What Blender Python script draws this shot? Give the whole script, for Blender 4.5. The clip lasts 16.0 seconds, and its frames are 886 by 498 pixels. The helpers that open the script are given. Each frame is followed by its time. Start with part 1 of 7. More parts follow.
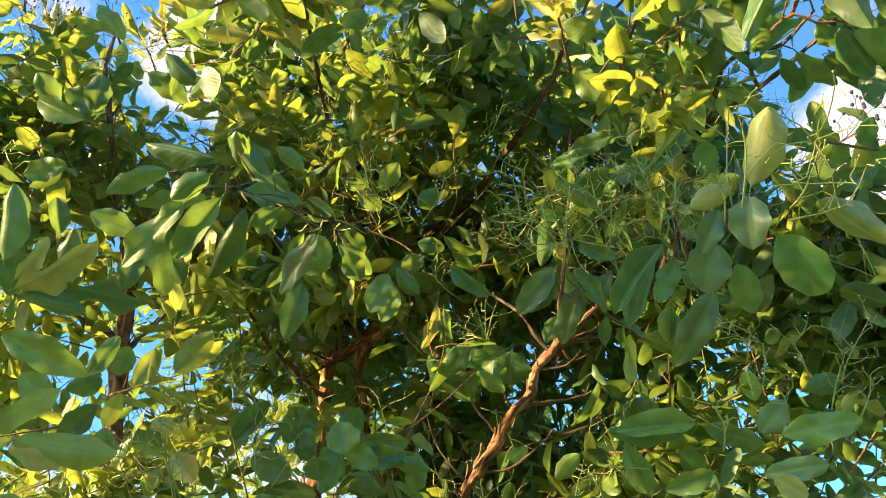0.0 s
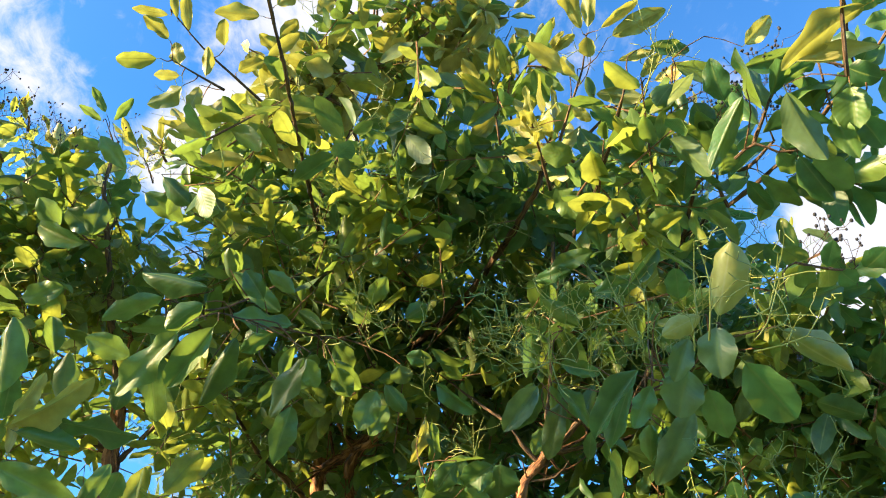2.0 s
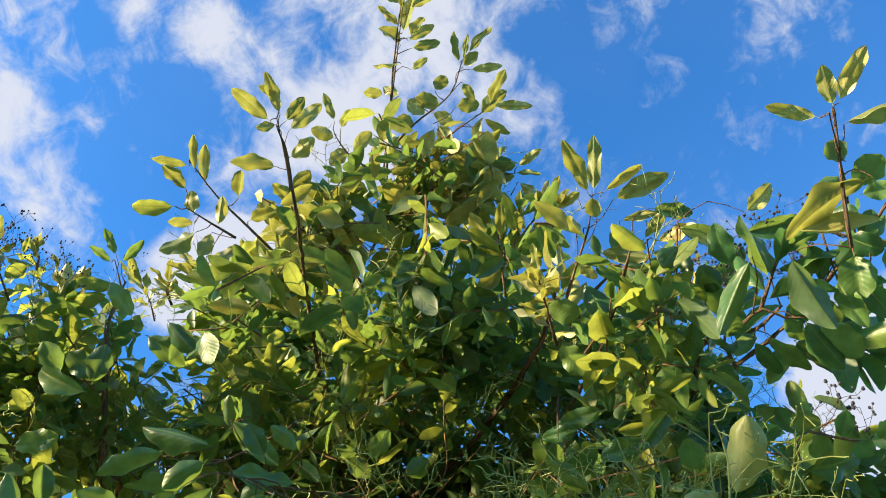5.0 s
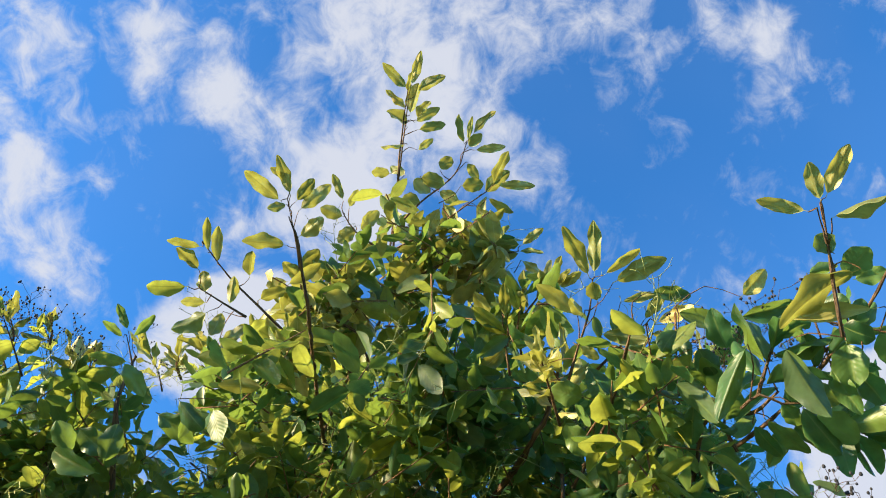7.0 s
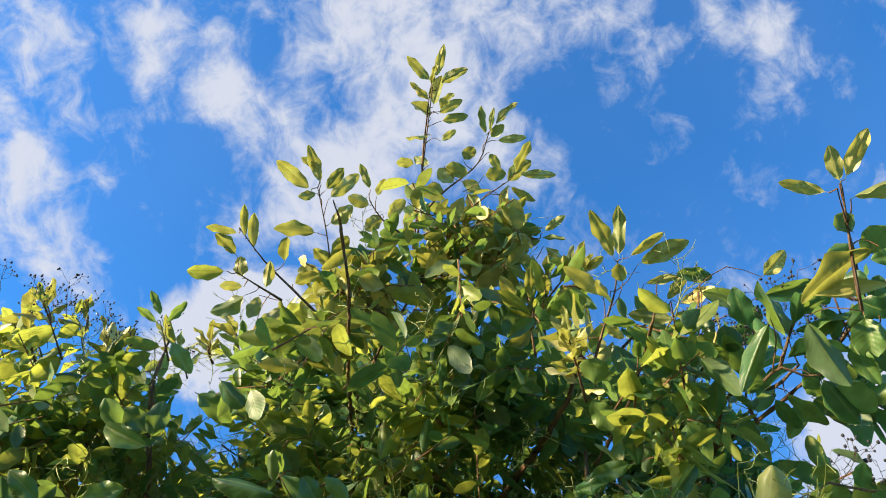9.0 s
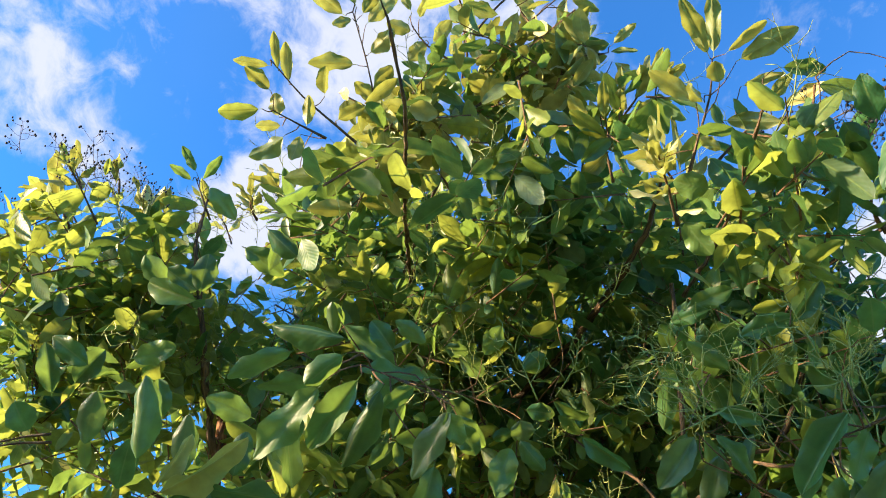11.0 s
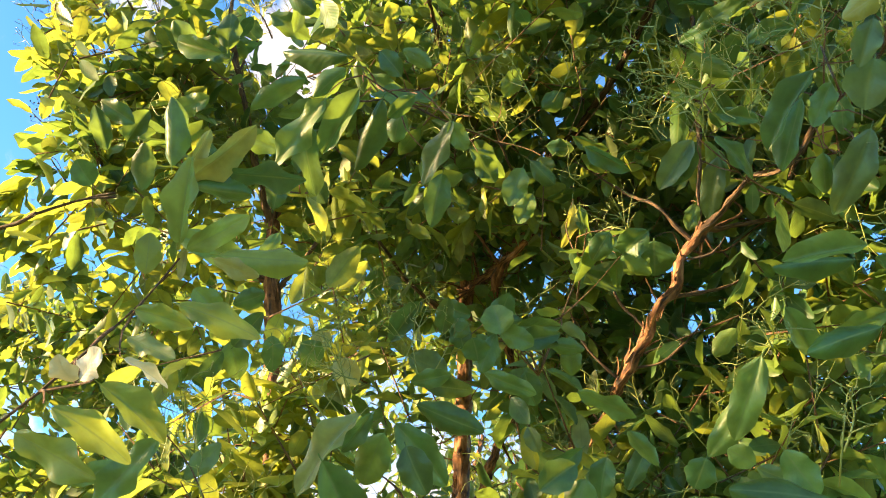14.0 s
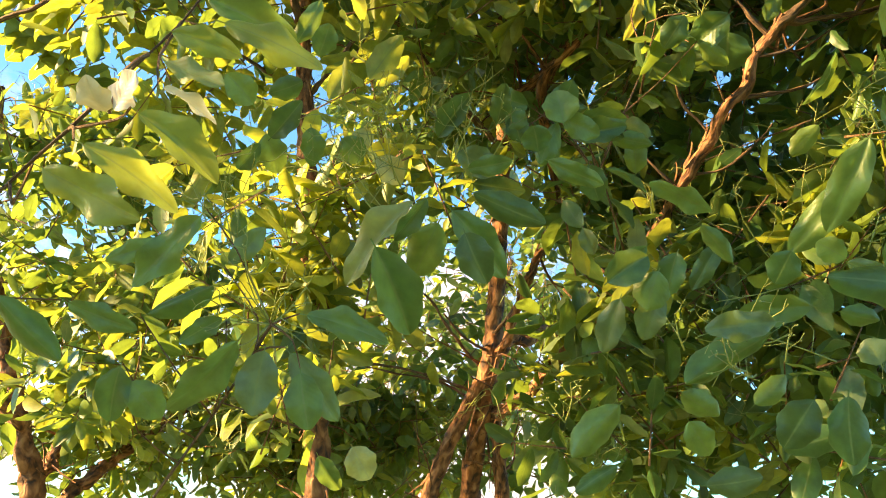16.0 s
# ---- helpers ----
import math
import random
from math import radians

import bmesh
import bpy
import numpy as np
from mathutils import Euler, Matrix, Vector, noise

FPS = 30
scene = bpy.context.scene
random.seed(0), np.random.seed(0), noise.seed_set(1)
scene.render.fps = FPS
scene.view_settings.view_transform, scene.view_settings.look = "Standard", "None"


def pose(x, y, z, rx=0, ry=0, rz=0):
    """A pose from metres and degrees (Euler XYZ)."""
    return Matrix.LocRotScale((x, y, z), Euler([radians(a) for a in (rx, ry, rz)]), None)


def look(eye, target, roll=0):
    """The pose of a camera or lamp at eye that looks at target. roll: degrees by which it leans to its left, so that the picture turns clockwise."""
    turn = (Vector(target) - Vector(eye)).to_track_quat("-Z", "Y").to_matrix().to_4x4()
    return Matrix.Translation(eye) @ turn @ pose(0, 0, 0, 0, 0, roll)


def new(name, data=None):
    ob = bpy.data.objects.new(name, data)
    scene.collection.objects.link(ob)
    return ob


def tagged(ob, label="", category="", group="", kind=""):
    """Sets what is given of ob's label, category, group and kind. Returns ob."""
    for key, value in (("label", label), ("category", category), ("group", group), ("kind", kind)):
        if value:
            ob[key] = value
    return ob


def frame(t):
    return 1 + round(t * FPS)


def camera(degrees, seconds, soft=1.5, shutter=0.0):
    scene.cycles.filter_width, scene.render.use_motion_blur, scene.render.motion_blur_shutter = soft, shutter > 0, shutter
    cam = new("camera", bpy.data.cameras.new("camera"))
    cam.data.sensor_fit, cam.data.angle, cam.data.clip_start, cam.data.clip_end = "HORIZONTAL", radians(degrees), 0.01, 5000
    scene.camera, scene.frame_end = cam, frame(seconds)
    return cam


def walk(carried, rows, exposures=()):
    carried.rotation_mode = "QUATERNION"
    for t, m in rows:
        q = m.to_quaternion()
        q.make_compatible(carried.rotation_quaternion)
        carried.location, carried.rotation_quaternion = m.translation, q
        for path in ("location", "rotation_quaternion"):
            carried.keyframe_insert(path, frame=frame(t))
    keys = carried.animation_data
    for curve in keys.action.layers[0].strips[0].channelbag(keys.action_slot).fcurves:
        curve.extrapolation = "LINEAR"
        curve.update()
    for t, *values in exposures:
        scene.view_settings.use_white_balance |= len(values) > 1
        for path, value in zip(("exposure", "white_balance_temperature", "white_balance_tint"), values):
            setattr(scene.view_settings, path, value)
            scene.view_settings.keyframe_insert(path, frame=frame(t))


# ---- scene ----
# ---- camera and its walk ----
cam = camera(58.0, 16.0, soft=1.0)
PATH = [
    (0.0, pose(0.000, 0.002, 1.601, 123.00, -0.78, 0.00)),
    (0.5, pose(0.004, -0.024, 1.608, 124.07, -0.26, 0.51)),
    (1.0, pose(-0.025, -0.049, 1.613, 126.08, -0.52, -0.23)),
    (1.5, pose(-0.016, -0.081, 1.619, 127.50, -0.36, -0.28)),
    (2.0, pose(0.015, -0.077, 1.619, 129.36, 0.05, 0.01)),
    (2.5, pose(0.029, -0.081, 1.634, 130.97, 0.43, 0.44)),
    (3.0, pose(0.016, -0.112, 1.635, 132.14, 0.41, 0.28)),
    (3.5, pose(0.013, -0.134, 1.628, 133.92, -0.50, -0.86)),
    (4.0, pose(-0.007, -0.126, 1.640, 135.44, -0.66, -1.16)),
    (4.5, pose(-0.007, -0.105, 1.649, 137.33, -0.70, -1.13)),
    (7.0, pose(-0.007, -0.183, 1.639, 143.29, -1.14, -0.87)),
    (7.5, pose(-0.056, -0.256, 1.590, 144.21, -1.12, -0.84)),
    (8.0, pose(-0.005, -0.279, 1.549, 145.10, -1.16, -0.85)),
    (10.5, pose(-0.208, -0.032, 1.597, 135.67, -0.52, 2.14)),
    (11.0, pose(-0.158, 0.019, 1.666, 133.55, -0.38, 3.84)),
    (11.5, pose(-0.132, 0.136, 1.608, 133.14, -2.03, 3.53)),
    (12.0, pose(-0.075, 0.068, 1.537, 130.07, -1.69, 6.40)),
    (12.5, pose(-0.055, 0.106, 1.543, 126.81, -1.02, 8.43)),
    (13.0, pose(-0.049, 0.089, 1.527, 124.14, -0.44, 9.88)),
    (13.5, pose(-0.055, 0.099, 1.489, 122.26, -0.52, 10.11)),
    (14.0, pose(-0.047, 0.067, 1.458, 120.80, -0.41, 10.05)),
    (14.5, pose(-0.051, 0.066, 1.457, 116.88, -0.74, 10.32)),
    (15.0, pose(-0.075, 0.109, 1.436, 114.28, -0.92, 10.18)),
    (15.5, pose(-0.088, 0.167, 1.445, 110.45, -1.84, 10.97)),
    (16.0, pose(-0.127, 0.193, 1.433, 109.07, -1.84, 11.10)),
]
EXPOSURES = [(0.0, 2.54, 7500, 11), (2.0, 2.33, 6700, 9), (4.0, 2.00, 6200, 9), (7.5, 1.81, 6200, 9), (8.5, 1.81, 6200, 9),
             (10.5, 1.96, 5950, 11), (12.5, 2.54, 6700, 15), (13.5, 2.67, 7500, 15),
             (14.5, 2.55, 8100, 15), (16.0, 2.71, 9200, 17)]
walk(cam, PATH, EXPOSURES)

# ---- sky, clouds and sun ----
SUN_WAY = Vector((-0.90, -0.27, 0.36)).normalized()      # from the tree towards the sun
SUN_ELEVATION = math.asin(SUN_WAY.z)
SUN_AZIMUTH = math.atan2(SUN_WAY.x, SUN_WAY.y)

world = bpy.data.worlds.new("evening_sky")
scene.world = world
world.use_nodes = True
wn, wl = world.node_tree.nodes, world.node_tree.links
wn.clear()


def wnode(kind, **values):
    n = wn.new(kind)
    for key, value in values.items():
        n.inputs[key].default_value = value
    return n


def wmath(op, a, b):
    n = wn.new("ShaderNodeMath")
    n.operation = op
    for socket, value in zip(n.inputs, (a, b)):
        if isinstance(value, (int, float)):
            socket.default_value = value
        else:
            wl.new(value, socket)
    return n.outputs[0]


sky = wn.new("ShaderNodeTexSky")
sky.sky_type = "NISHITA"
sky.sun_disc = False
sky.sun_elevation = SUN_ELEVATION
sky.sun_rotation = SUN_AZIMUTH
sky.air_density, sky.dust_density, sky.ozone_density = 1.0, 0.3, 3.0
tint = wn.new("ShaderNodeMix")
tint.data_type, tint.blend_type = "RGBA", "MULTIPLY"
tint.inputs[0].default_value = 1.0
tint.inputs[7].default_value = (0.38, 1.0, 1.44, 1)
wl.new(sky.outputs[0], tint.inputs[6])

coords = wn.new("ShaderNodeTexCoord")


def wdot(way):
    n = wn.new("ShaderNodeVectorMath")
    n.operation = "DOT_PRODUCT"
    n.inputs[1].default_value = Vector(way).normalized()
    wl.new(coords.outputs["Generated"], n.inputs[0])
    return n.outputs["Value"]


def wrange(value, low, high, to_low, to_high, smooth=True):
    n = wn.new("ShaderNodeMapRange")
    n.interpolation_type = "SMOOTHSTEP" if smooth else "LINEAR"
    for socket, number in zip(n.inputs[1:5], (low, high, to_low, to_high)):
        socket.default_value = number
    wl.new(value, n.inputs[0])
    return n.outputs[0]


# the clouds lie in one flat layer, laid out across and along it, seen towards this way
LAYER_AHEAD, LAYER_ACROSS, LAYER_ALONG = (-0.0069, 0.5979, 0.8015), (0.9997, -0.0152, 0.0199), (-0.0241, -0.8014, 0.5976)
ahead = wmath("MAXIMUM", wdot(LAYER_AHEAD), 0.15)
across = wmath("DIVIDE", wdot(LAYER_ACROSS), ahead)
along = wmath("DIVIDE", wdot(LAYER_ALONG), ahead)
layer = wn.new("ShaderNodeCombineXYZ")
wl.new(across, layer.inputs[0])
wl.new(along, layer.inputs[1])
puffs = wnode("ShaderNodeTexNoise", Scale=8.5, Detail=10.0, Roughness=0.62, Distortion=0.35)
wl.new(layer.outputs[0], puffs.inputs["Vector"])
drawn = wn.new("ShaderNodeVectorMath")
drawn.operation = "MULTIPLY"
drawn.inputs[1].default_value = (0.9, 0.75, 1.0)
wl.new(layer.outputs[0], drawn.inputs[0])
wisps = wnode("ShaderNodeTexNoise", Scale=26.0, Detail=6.0, Roughness=0.62, Distortion=0.6)
wl.new(drawn.outputs[0], wisps.inputs["Vector"])
broad = wnode("ShaderNodeTexNoise", Scale=2.6, Detail=3.0, Roughness=0.5)
wl.new(layer.outputs[0], broad.inputs["Vector"])

# banks of cloud: place across and along the layer, half-widths, turn in degrees, weight
BANKS = (
    (-0.535, 0.300, 0.060, 0.050, 0, 0.09), (-0.525, 0.190, 0.070, 0.110, -15, 0.11), (-0.545, 0.050, 0.070, 0.075, 0, 0.13),
    (-0.475, -0.030, 0.045, 0.060, 20, 0.15), (-0.455, 0.110, 0.085, 0.060, 30, 0.05), (-0.395, 0.265, 0.060, 0.060, 0, 0.09),
    (-0.330, 0.225, 0.080, 0.060, -30, 0.10), (-0.250, 0.155, 0.070, 0.050, -35, 0.14), (-0.310, 0.300, 0.100, 0.040, 0, 0.06),
    (-0.210, 0.260, 0.070, 0.060, 0, 0.07), (-0.085, 0.215, 0.100, 0.120, 0, 0.15), (-0.050, 0.110, 0.110, 0.080, 10, 0.09),
)
BANKS = BANKS + (
    (-0.130, 0.060, 0.090, 0.070, -30, 0.10), (0.000, 0.280, 0.130, 0.080, 0, 0.09), (0.060, 0.190, 0.070, 0.130, 10, 0.09),
    (0.105, 0.090, 0.055, 0.110, 15, 0.07), (-0.180, 0.000, 0.110, 0.080, 20, 0.10), (-0.285, -0.115, 0.085, 0.065, 20, 0.36),
    (-0.225, -0.085, 0.065, 0.050, 0, 0.26), (0.130, 0.305, 0.080, 0.045, 0, 0.08), (0.225, 0.260, 0.045, 0.070, 10, 0.09),
    (0.330, 0.295, 0.090, 0.055, 0, 0.09), (0.425, 0.240, 0.055, 0.070, -15, 0.11), (0.540, 0.300, 0.050, 0.045, 0, 0.07),
    (0.545, -0.255, 0.095, 0.115, 0, 0.44), (0.620, -0.170, 0.080, 0.060, 0, 0.14),
)
cover = wmath("ADD", wmath("MULTIPLY", puffs.outputs[0], 0.56), wmath("MULTIPLY", wisps.outputs[0], 0.44))
for at_across, at_along, half_across, half_along, turn, weight in BANKS:
    c, k = math.cos(radians(turn)), math.sin(radians(turn))
    du, dv = wmath("SUBTRACT", across, at_across), wmath("SUBTRACT", along, at_along)
    p = wmath("ADD", wmath("MULTIPLY", du, c / half_across), wmath("MULTIPLY", dv, k / half_across))
    q = wmath("SUBTRACT", wmath("MULTIPLY", dv, c / half_along), wmath("MULTIPLY", du, k / half_along))
    away = wmath("ADD", wmath("MULTIPLY", p, p), wmath("MULTIPLY", q, q))
    cover = wmath("ADD", cover, wrange(away, 0.0, 2.2, weight, 0.0))
# pale banks low over the horizon
for way, edge, weight in (((-0.75, 0.65, 0.12), 0.920, 0.20), ((-0.25, 0.96, 0.08), 0.930, 0.26)):
    cover = wmath("ADD", cover, wrange(wdot(way), edge, 1.0, 0.0, weight))
mask = wrange(cover, 0.505, 0.79, 0.0, 0.93)
cloud = wn.new("ShaderNodeMix")
cloud.data_type = "RGBA"
body_tone = wn.new("ShaderNodeMix")
body_tone.data_type = "RGBA"
body_tone.inputs[6].default_value, body_tone.inputs[7].default_value = (2.2, 2.5, 3.1, 1), (3.2, 3.2, 3.4, 1)
wl.new(wrange(cover, 0.50, 0.74, 0.1, 1.0), body_tone.inputs[0])
wl.new(body_tone.outputs[2], cloud.inputs[7])
wl.new(wmath("MAXIMUM", mask, wrange(broad.outputs[0], 0.35, 0.70, 0.01, 0.06, False)), cloud.inputs[0])
wl.new(tint.outputs[2], cloud.inputs[6])
background = wnode("ShaderNodeBackground", Strength=0.068)
wl.new(cloud.outputs[2], background.inputs["Color"])
wl.new(background.outputs[0], wn.new("ShaderNodeOutputWorld").inputs[0])

sun = new("sun", bpy.data.lights.new("sun", "SUN"))
sun.data.energy, sun.data.angle, sun.data.color = 4.8, radians(2.0), (1.0, 0.755, 0.41)
sun.matrix_world = look(SUN_WAY * 20, (0, 0, 0))

# ---- materials ----


def material(name):
    m = bpy.data.materials.new(name)
    m.use_nodes = True
    m.node_tree.nodes.clear()
    return m, m.node_tree.nodes, m.node_tree.links


def ramp(nodes, stops):
    r = nodes.new("ShaderNodeValToRGB")
    while len(r.color_ramp.elements) < len(stops):
        r.color_ramp.elements.new(0.5)
    for e, (at, colour) in zip(r.color_ramp.elements, stops):
        e.position, e.color = at, (*colour, 1)
    return r


def leaf_material(name, pale, dark, mid, light, vein, glow, through_part, rough):
    m, n, l = material(name)
    uv = n.new("ShaderNodeUVMap")
    uv.uv_map = "leaf"
    split = n.new("ShaderNodeSeparateXYZ")
    l.new(uv.outputs[0], split.inputs[0])
    geo = n.new("ShaderNodeNewGeometry")
    info = n.new("ShaderNodeObjectInfo")
    both = n.new("ShaderNodeMath")
    both.operation = "ADD"
    l.new(geo.outputs["Random Per Island"], both.inputs[0])
    l.new(info.outputs["Random"], both.inputs[1])
    wrap = n.new("ShaderNodeMath")
    wrap.operation = "FRACT"
    l.new(both.outputs[0], wrap.inputs[0])
    shades = ramp(n, ((0.0, pale), (0.12, pale), (0.14, dark), (0.5, mid), (0.88, light), (1.0, (light[0] * 1.3, light[1] * 1.15, light[2]))))
    l.new(wrap.outputs[0], shades.inputs[0])
    # blotches
    blot = n.new("ShaderNodeTexNoise")
    blot.inputs["Scale"].default_value, blot.inputs["Detail"].default_value = 38.0, 4.0
    l.new(geo.outputs["Position"], blot.inputs["Vector"])
    blot_range = n.new("ShaderNodeMapRange")
    blot_range.inputs[1].default_value, blot_range.inputs[2].default_value = 0.3, 0.75
    blot_range.inputs[3].default_value, blot_range.inputs[4].default_value = 0.75, 1.2
    l.new(blot.outputs[0], blot_range.inputs[0])
    shade = n.new("ShaderNodeMix")
    shade.data_type, shade.blend_type = "RGBA", "MULTIPLY"
    shade.inputs[0].default_value = 1.0
    l.new(shades.outputs[0], shade.inputs[6])
    l.new(blot_range.outputs[0], shade.inputs[7])
    # midrib and side veins from the leaf's own coordinates
    off = n.new("ShaderNodeMath")
    off.operation = "SUBTRACT"
    off.inputs[1].default_value = 0.5
    l.new(split.outputs["X"], off.inputs[0])
    absx = n.new("ShaderNodeMath")
    absx.operation = "ABSOLUTE"
    l.new(off.outputs[0], absx.inputs[0])
    rib = n.new("ShaderNodeMapRange")
    rib.inputs[1].default_value, rib.inputs[2].default_value = 0.012, 0.040
    rib.inputs[3].default_value, rib.inputs[4].default_value = 0.65, 0.0
    l.new(absx.outputs[0], rib.inputs[0])
    along = n.new("ShaderNodeMath")
    along.operation = "MULTIPLY_ADD"
    along.inputs[1].default_value = -0.55
    l.new(absx.outputs[0], along.inputs[0])
    l.new(split.outputs["Y"], along.inputs[2])
    waves = n.new("ShaderNodeMath")
    waves.operation = "MULTIPLY"
    waves.inputs[1].default_value = 58.0
    l.new(along.outputs[0], waves.inputs[0])
    sine = n.new("ShaderNodeMath")
    sine.operation = "SINE"
    l.new(waves.outputs[0], sine.inputs[0])
    side = n.new("ShaderNodeMapRange")
    side.inputs[1].default_value, side.inputs[2].default_value = 0.78, 1.0
    side.inputs[3].default_value, side.inputs[4].default_value = 0.0, 0.05
    l.new(sine.outputs[0], side.inputs[0])
    rim = n.new("ShaderNodeMapRange")
    rim.inputs[1].default_value, rim.inputs[2].default_value = 0.462, 0.49
    rim.inputs[3].default_value, rim.inputs[4].default_value = 0.0, 0.45
    l.new(absx.outputs[0], rim.inputs[0])
    ribs = n.new("ShaderNodeMath")
    ribs.operation = "MAXIMUM"
    l.new(rib.outputs[0], ribs.inputs[0])
    l.new(side.outputs[0], ribs.inputs[1])
    veins = n.new("ShaderNodeMath")
    veins.operation = "MAXIMUM"
    l.new(ribs.outputs[0], veins.inputs[0])
    l.new(rim.outputs[0], veins.inputs[1])
    colour = n.new("ShaderNodeMix")
    colour.data_type = "RGBA"
    colour.inputs[7].default_value = (*vein, 1)
    l.new(veins.outputs[0], colour.inputs[0])
    l.new(shade.outputs[2], colour.inputs[6])
    bump = n.new("ShaderNodeBump")
    bump.inputs["Strength"].default_value, bump.inputs["Distance"].default_value = 0.09, 0.0012
    height = n.new("ShaderNodeMath")
    height.operation = "ADD"
    l.new(sine.outputs[0], height.inputs[0])
    l.new(blot.outputs[0], height.inputs[1])
    l.new(height.outputs[0], bump.inputs["Height"])
    p = n.new("ShaderNodeBsdfPrincipled")
    p.inputs["Roughness"].default_value = rough
    p.inputs["Specular IOR Level"].default_value = 0.42
    l.new(colour.outputs[2], p.inputs["Base Color"])
    l.new(bump.outputs[0], p.inputs["Normal"])
    glowing = n.new("ShaderNodeMix")
    glowing.data_type, glowing.blend_type = "RGBA", "MULTIPLY"
    glowing.inputs[0].default_value = 1.0
    glowing.inputs[7].default_value = (*glow, 1)
    veined = n.new("ShaderNodeMath")
    veined.operation = "MULTIPLY_ADD"
    veined.inputs[1].default_value = -0.6
    l.new(veins.outputs[0], veined.inputs[0])
    l.new(blot_range.outputs[0], veined.inputs[2])
    l.new(veined.outputs[0], glowing.inputs[6])
    t = n.new("ShaderNodeBsdfTranslucent")
    l.new(glowing.outputs[2], t.inputs["Color"])
    mix = n.new("ShaderNodeMixShader")
    mix.inputs[0].default_value = through_part
    l.new(p.outputs[0], mix.inputs[1])
    l.new(t.outputs[0], mix.inputs[2])
    l.new(mix.outputs[0], n.new("ShaderNodeOutputMaterial").inputs[0])
    return m


LEAF_OLD = leaf_material("leaf_mature", (0.086, 0.136, 0.066), (0.016, 0.052, 0.019), (0.038, 0.108, 0.030), (0.110, 0.184, 0.042),
                         (0.20, 0.27, 0.08), (0.285, 0.43, 0.070), 0.32, 0.42)
# lime leaf: the glow of sunlit leaves is put into a brighter colour
LEAF_LIME_SUNLIT = leaf_material("leaf_lime_sunlit", (0.160, 0.200, 0.085), (0.082, 0.140, 0.027), (0.130, 0.182, 0.033), (0.198, 0.230, 0.044),
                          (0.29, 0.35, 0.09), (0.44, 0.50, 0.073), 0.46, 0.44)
LEAF_YOUNG = leaf_material("leaf_young", (0.290, 0.285, 0.140), (0.130, 0.160, 0.042), (0.255, 0.260, 0.074), (0.410, 0.378, 0.145),
                           (0.40, 0.40, 0.17), (0.51, 0.52, 0.09), 0.27, 0.44)
# pale leaf with the strong sun on it put into a near-white colour
LEAF_CREAM_SUNLIT = leaf_material("leaf_cream_sunlit", (0.62, 0.55, 0.38), (0.55, 0.50, 0.32), (0.62, 0.56, 0.38), (0.66, 0.58, 0.42),
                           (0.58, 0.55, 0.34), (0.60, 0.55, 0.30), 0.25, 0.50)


def bark_material(name, deep, mid, pale):
    m, n, l = material(name)
    uv = n.new("ShaderNodeUVMap")
    uv.uv_map = "bark"
    stretch = n.new("ShaderNodeVectorMath")
    stretch.operation = "MULTIPLY"
    stretch.inputs[1].default_value = (5.0, 13.0, 1.0)
    l.new(uv.outputs[0], stretch.inputs[0])
    strips = n.new("ShaderNodeTexNoise")
    strips.inputs["Scale"].default_value, strips.inputs["Detail"].default_value = 1.6, 8.0
    strips.inputs["Distortion"].default_value = 0.6
    l.new(stretch.outputs[0], strips.inputs["Vector"])
    geo = n.new("ShaderNodeNewGeometry")
    stain = n.new("ShaderNodeTexNoise")
    stain.inputs["Scale"].default_value, stain.inputs["Detail"].default_value = 22.0, 5.0
    l.new(geo.outputs["Position"], stain.inputs["Vector"])
    total = n.new("ShaderNodeMath")
    total.operation = "MULTIPLY_ADD"
    total.inputs[1].default_value = 0.45
    l.new(stain.outputs[0], total.inputs[0])
    l.new(strips.outputs[0], total.inputs[2])
    colours = ramp(n, ((0.58, deep), (0.72, mid), (0.90, pale)))
    l.new(total.outputs[0], colours.inputs[0])
    bump = n.new("ShaderNodeBump")
    bump.inputs["Strength"].default_value, bump.inputs["Distance"].default_value = 1.0, 0.010
    l.new(strips.outputs[0], bump.inputs["Height"])
    p = n.new("ShaderNodeBsdfPrincipled")
    p.inputs["Roughness"].default_value = 0.85
    l.new(colours.outputs[0], p.inputs["Base Color"])
    l.new(bump.outputs[0], p.inputs["Normal"])
    l.new(p.outputs[0], n.new("ShaderNodeOutputMaterial").inputs[0])
    return m


def plain_material(name, low, high, scale, rough):
    m, n, l = material(name)
    geo = n.new("ShaderNodeNewGeometry")
    noise_node = n.new("ShaderNodeTexNoise")
    noise_node.inputs["Scale"].default_value, noise_node.inputs["Detail"].default_value = scale, 5.0
    l.new(geo.outputs["Position"], noise_node.inputs["Vector"])
    colours = ramp(n, ((0.3, low), (0.7, high)))
    l.new(noise_node.outputs[0], colours.inputs[0])
    p = n.new("ShaderNodeBsdfPrincipled")
    p.inputs["Roughness"].default_value = rough
    l.new(colours.outputs[0], p.inputs["Base Color"])
    l.new(p.outputs[0], n.new("ShaderNodeOutputMaterial").inputs[0])
    return m


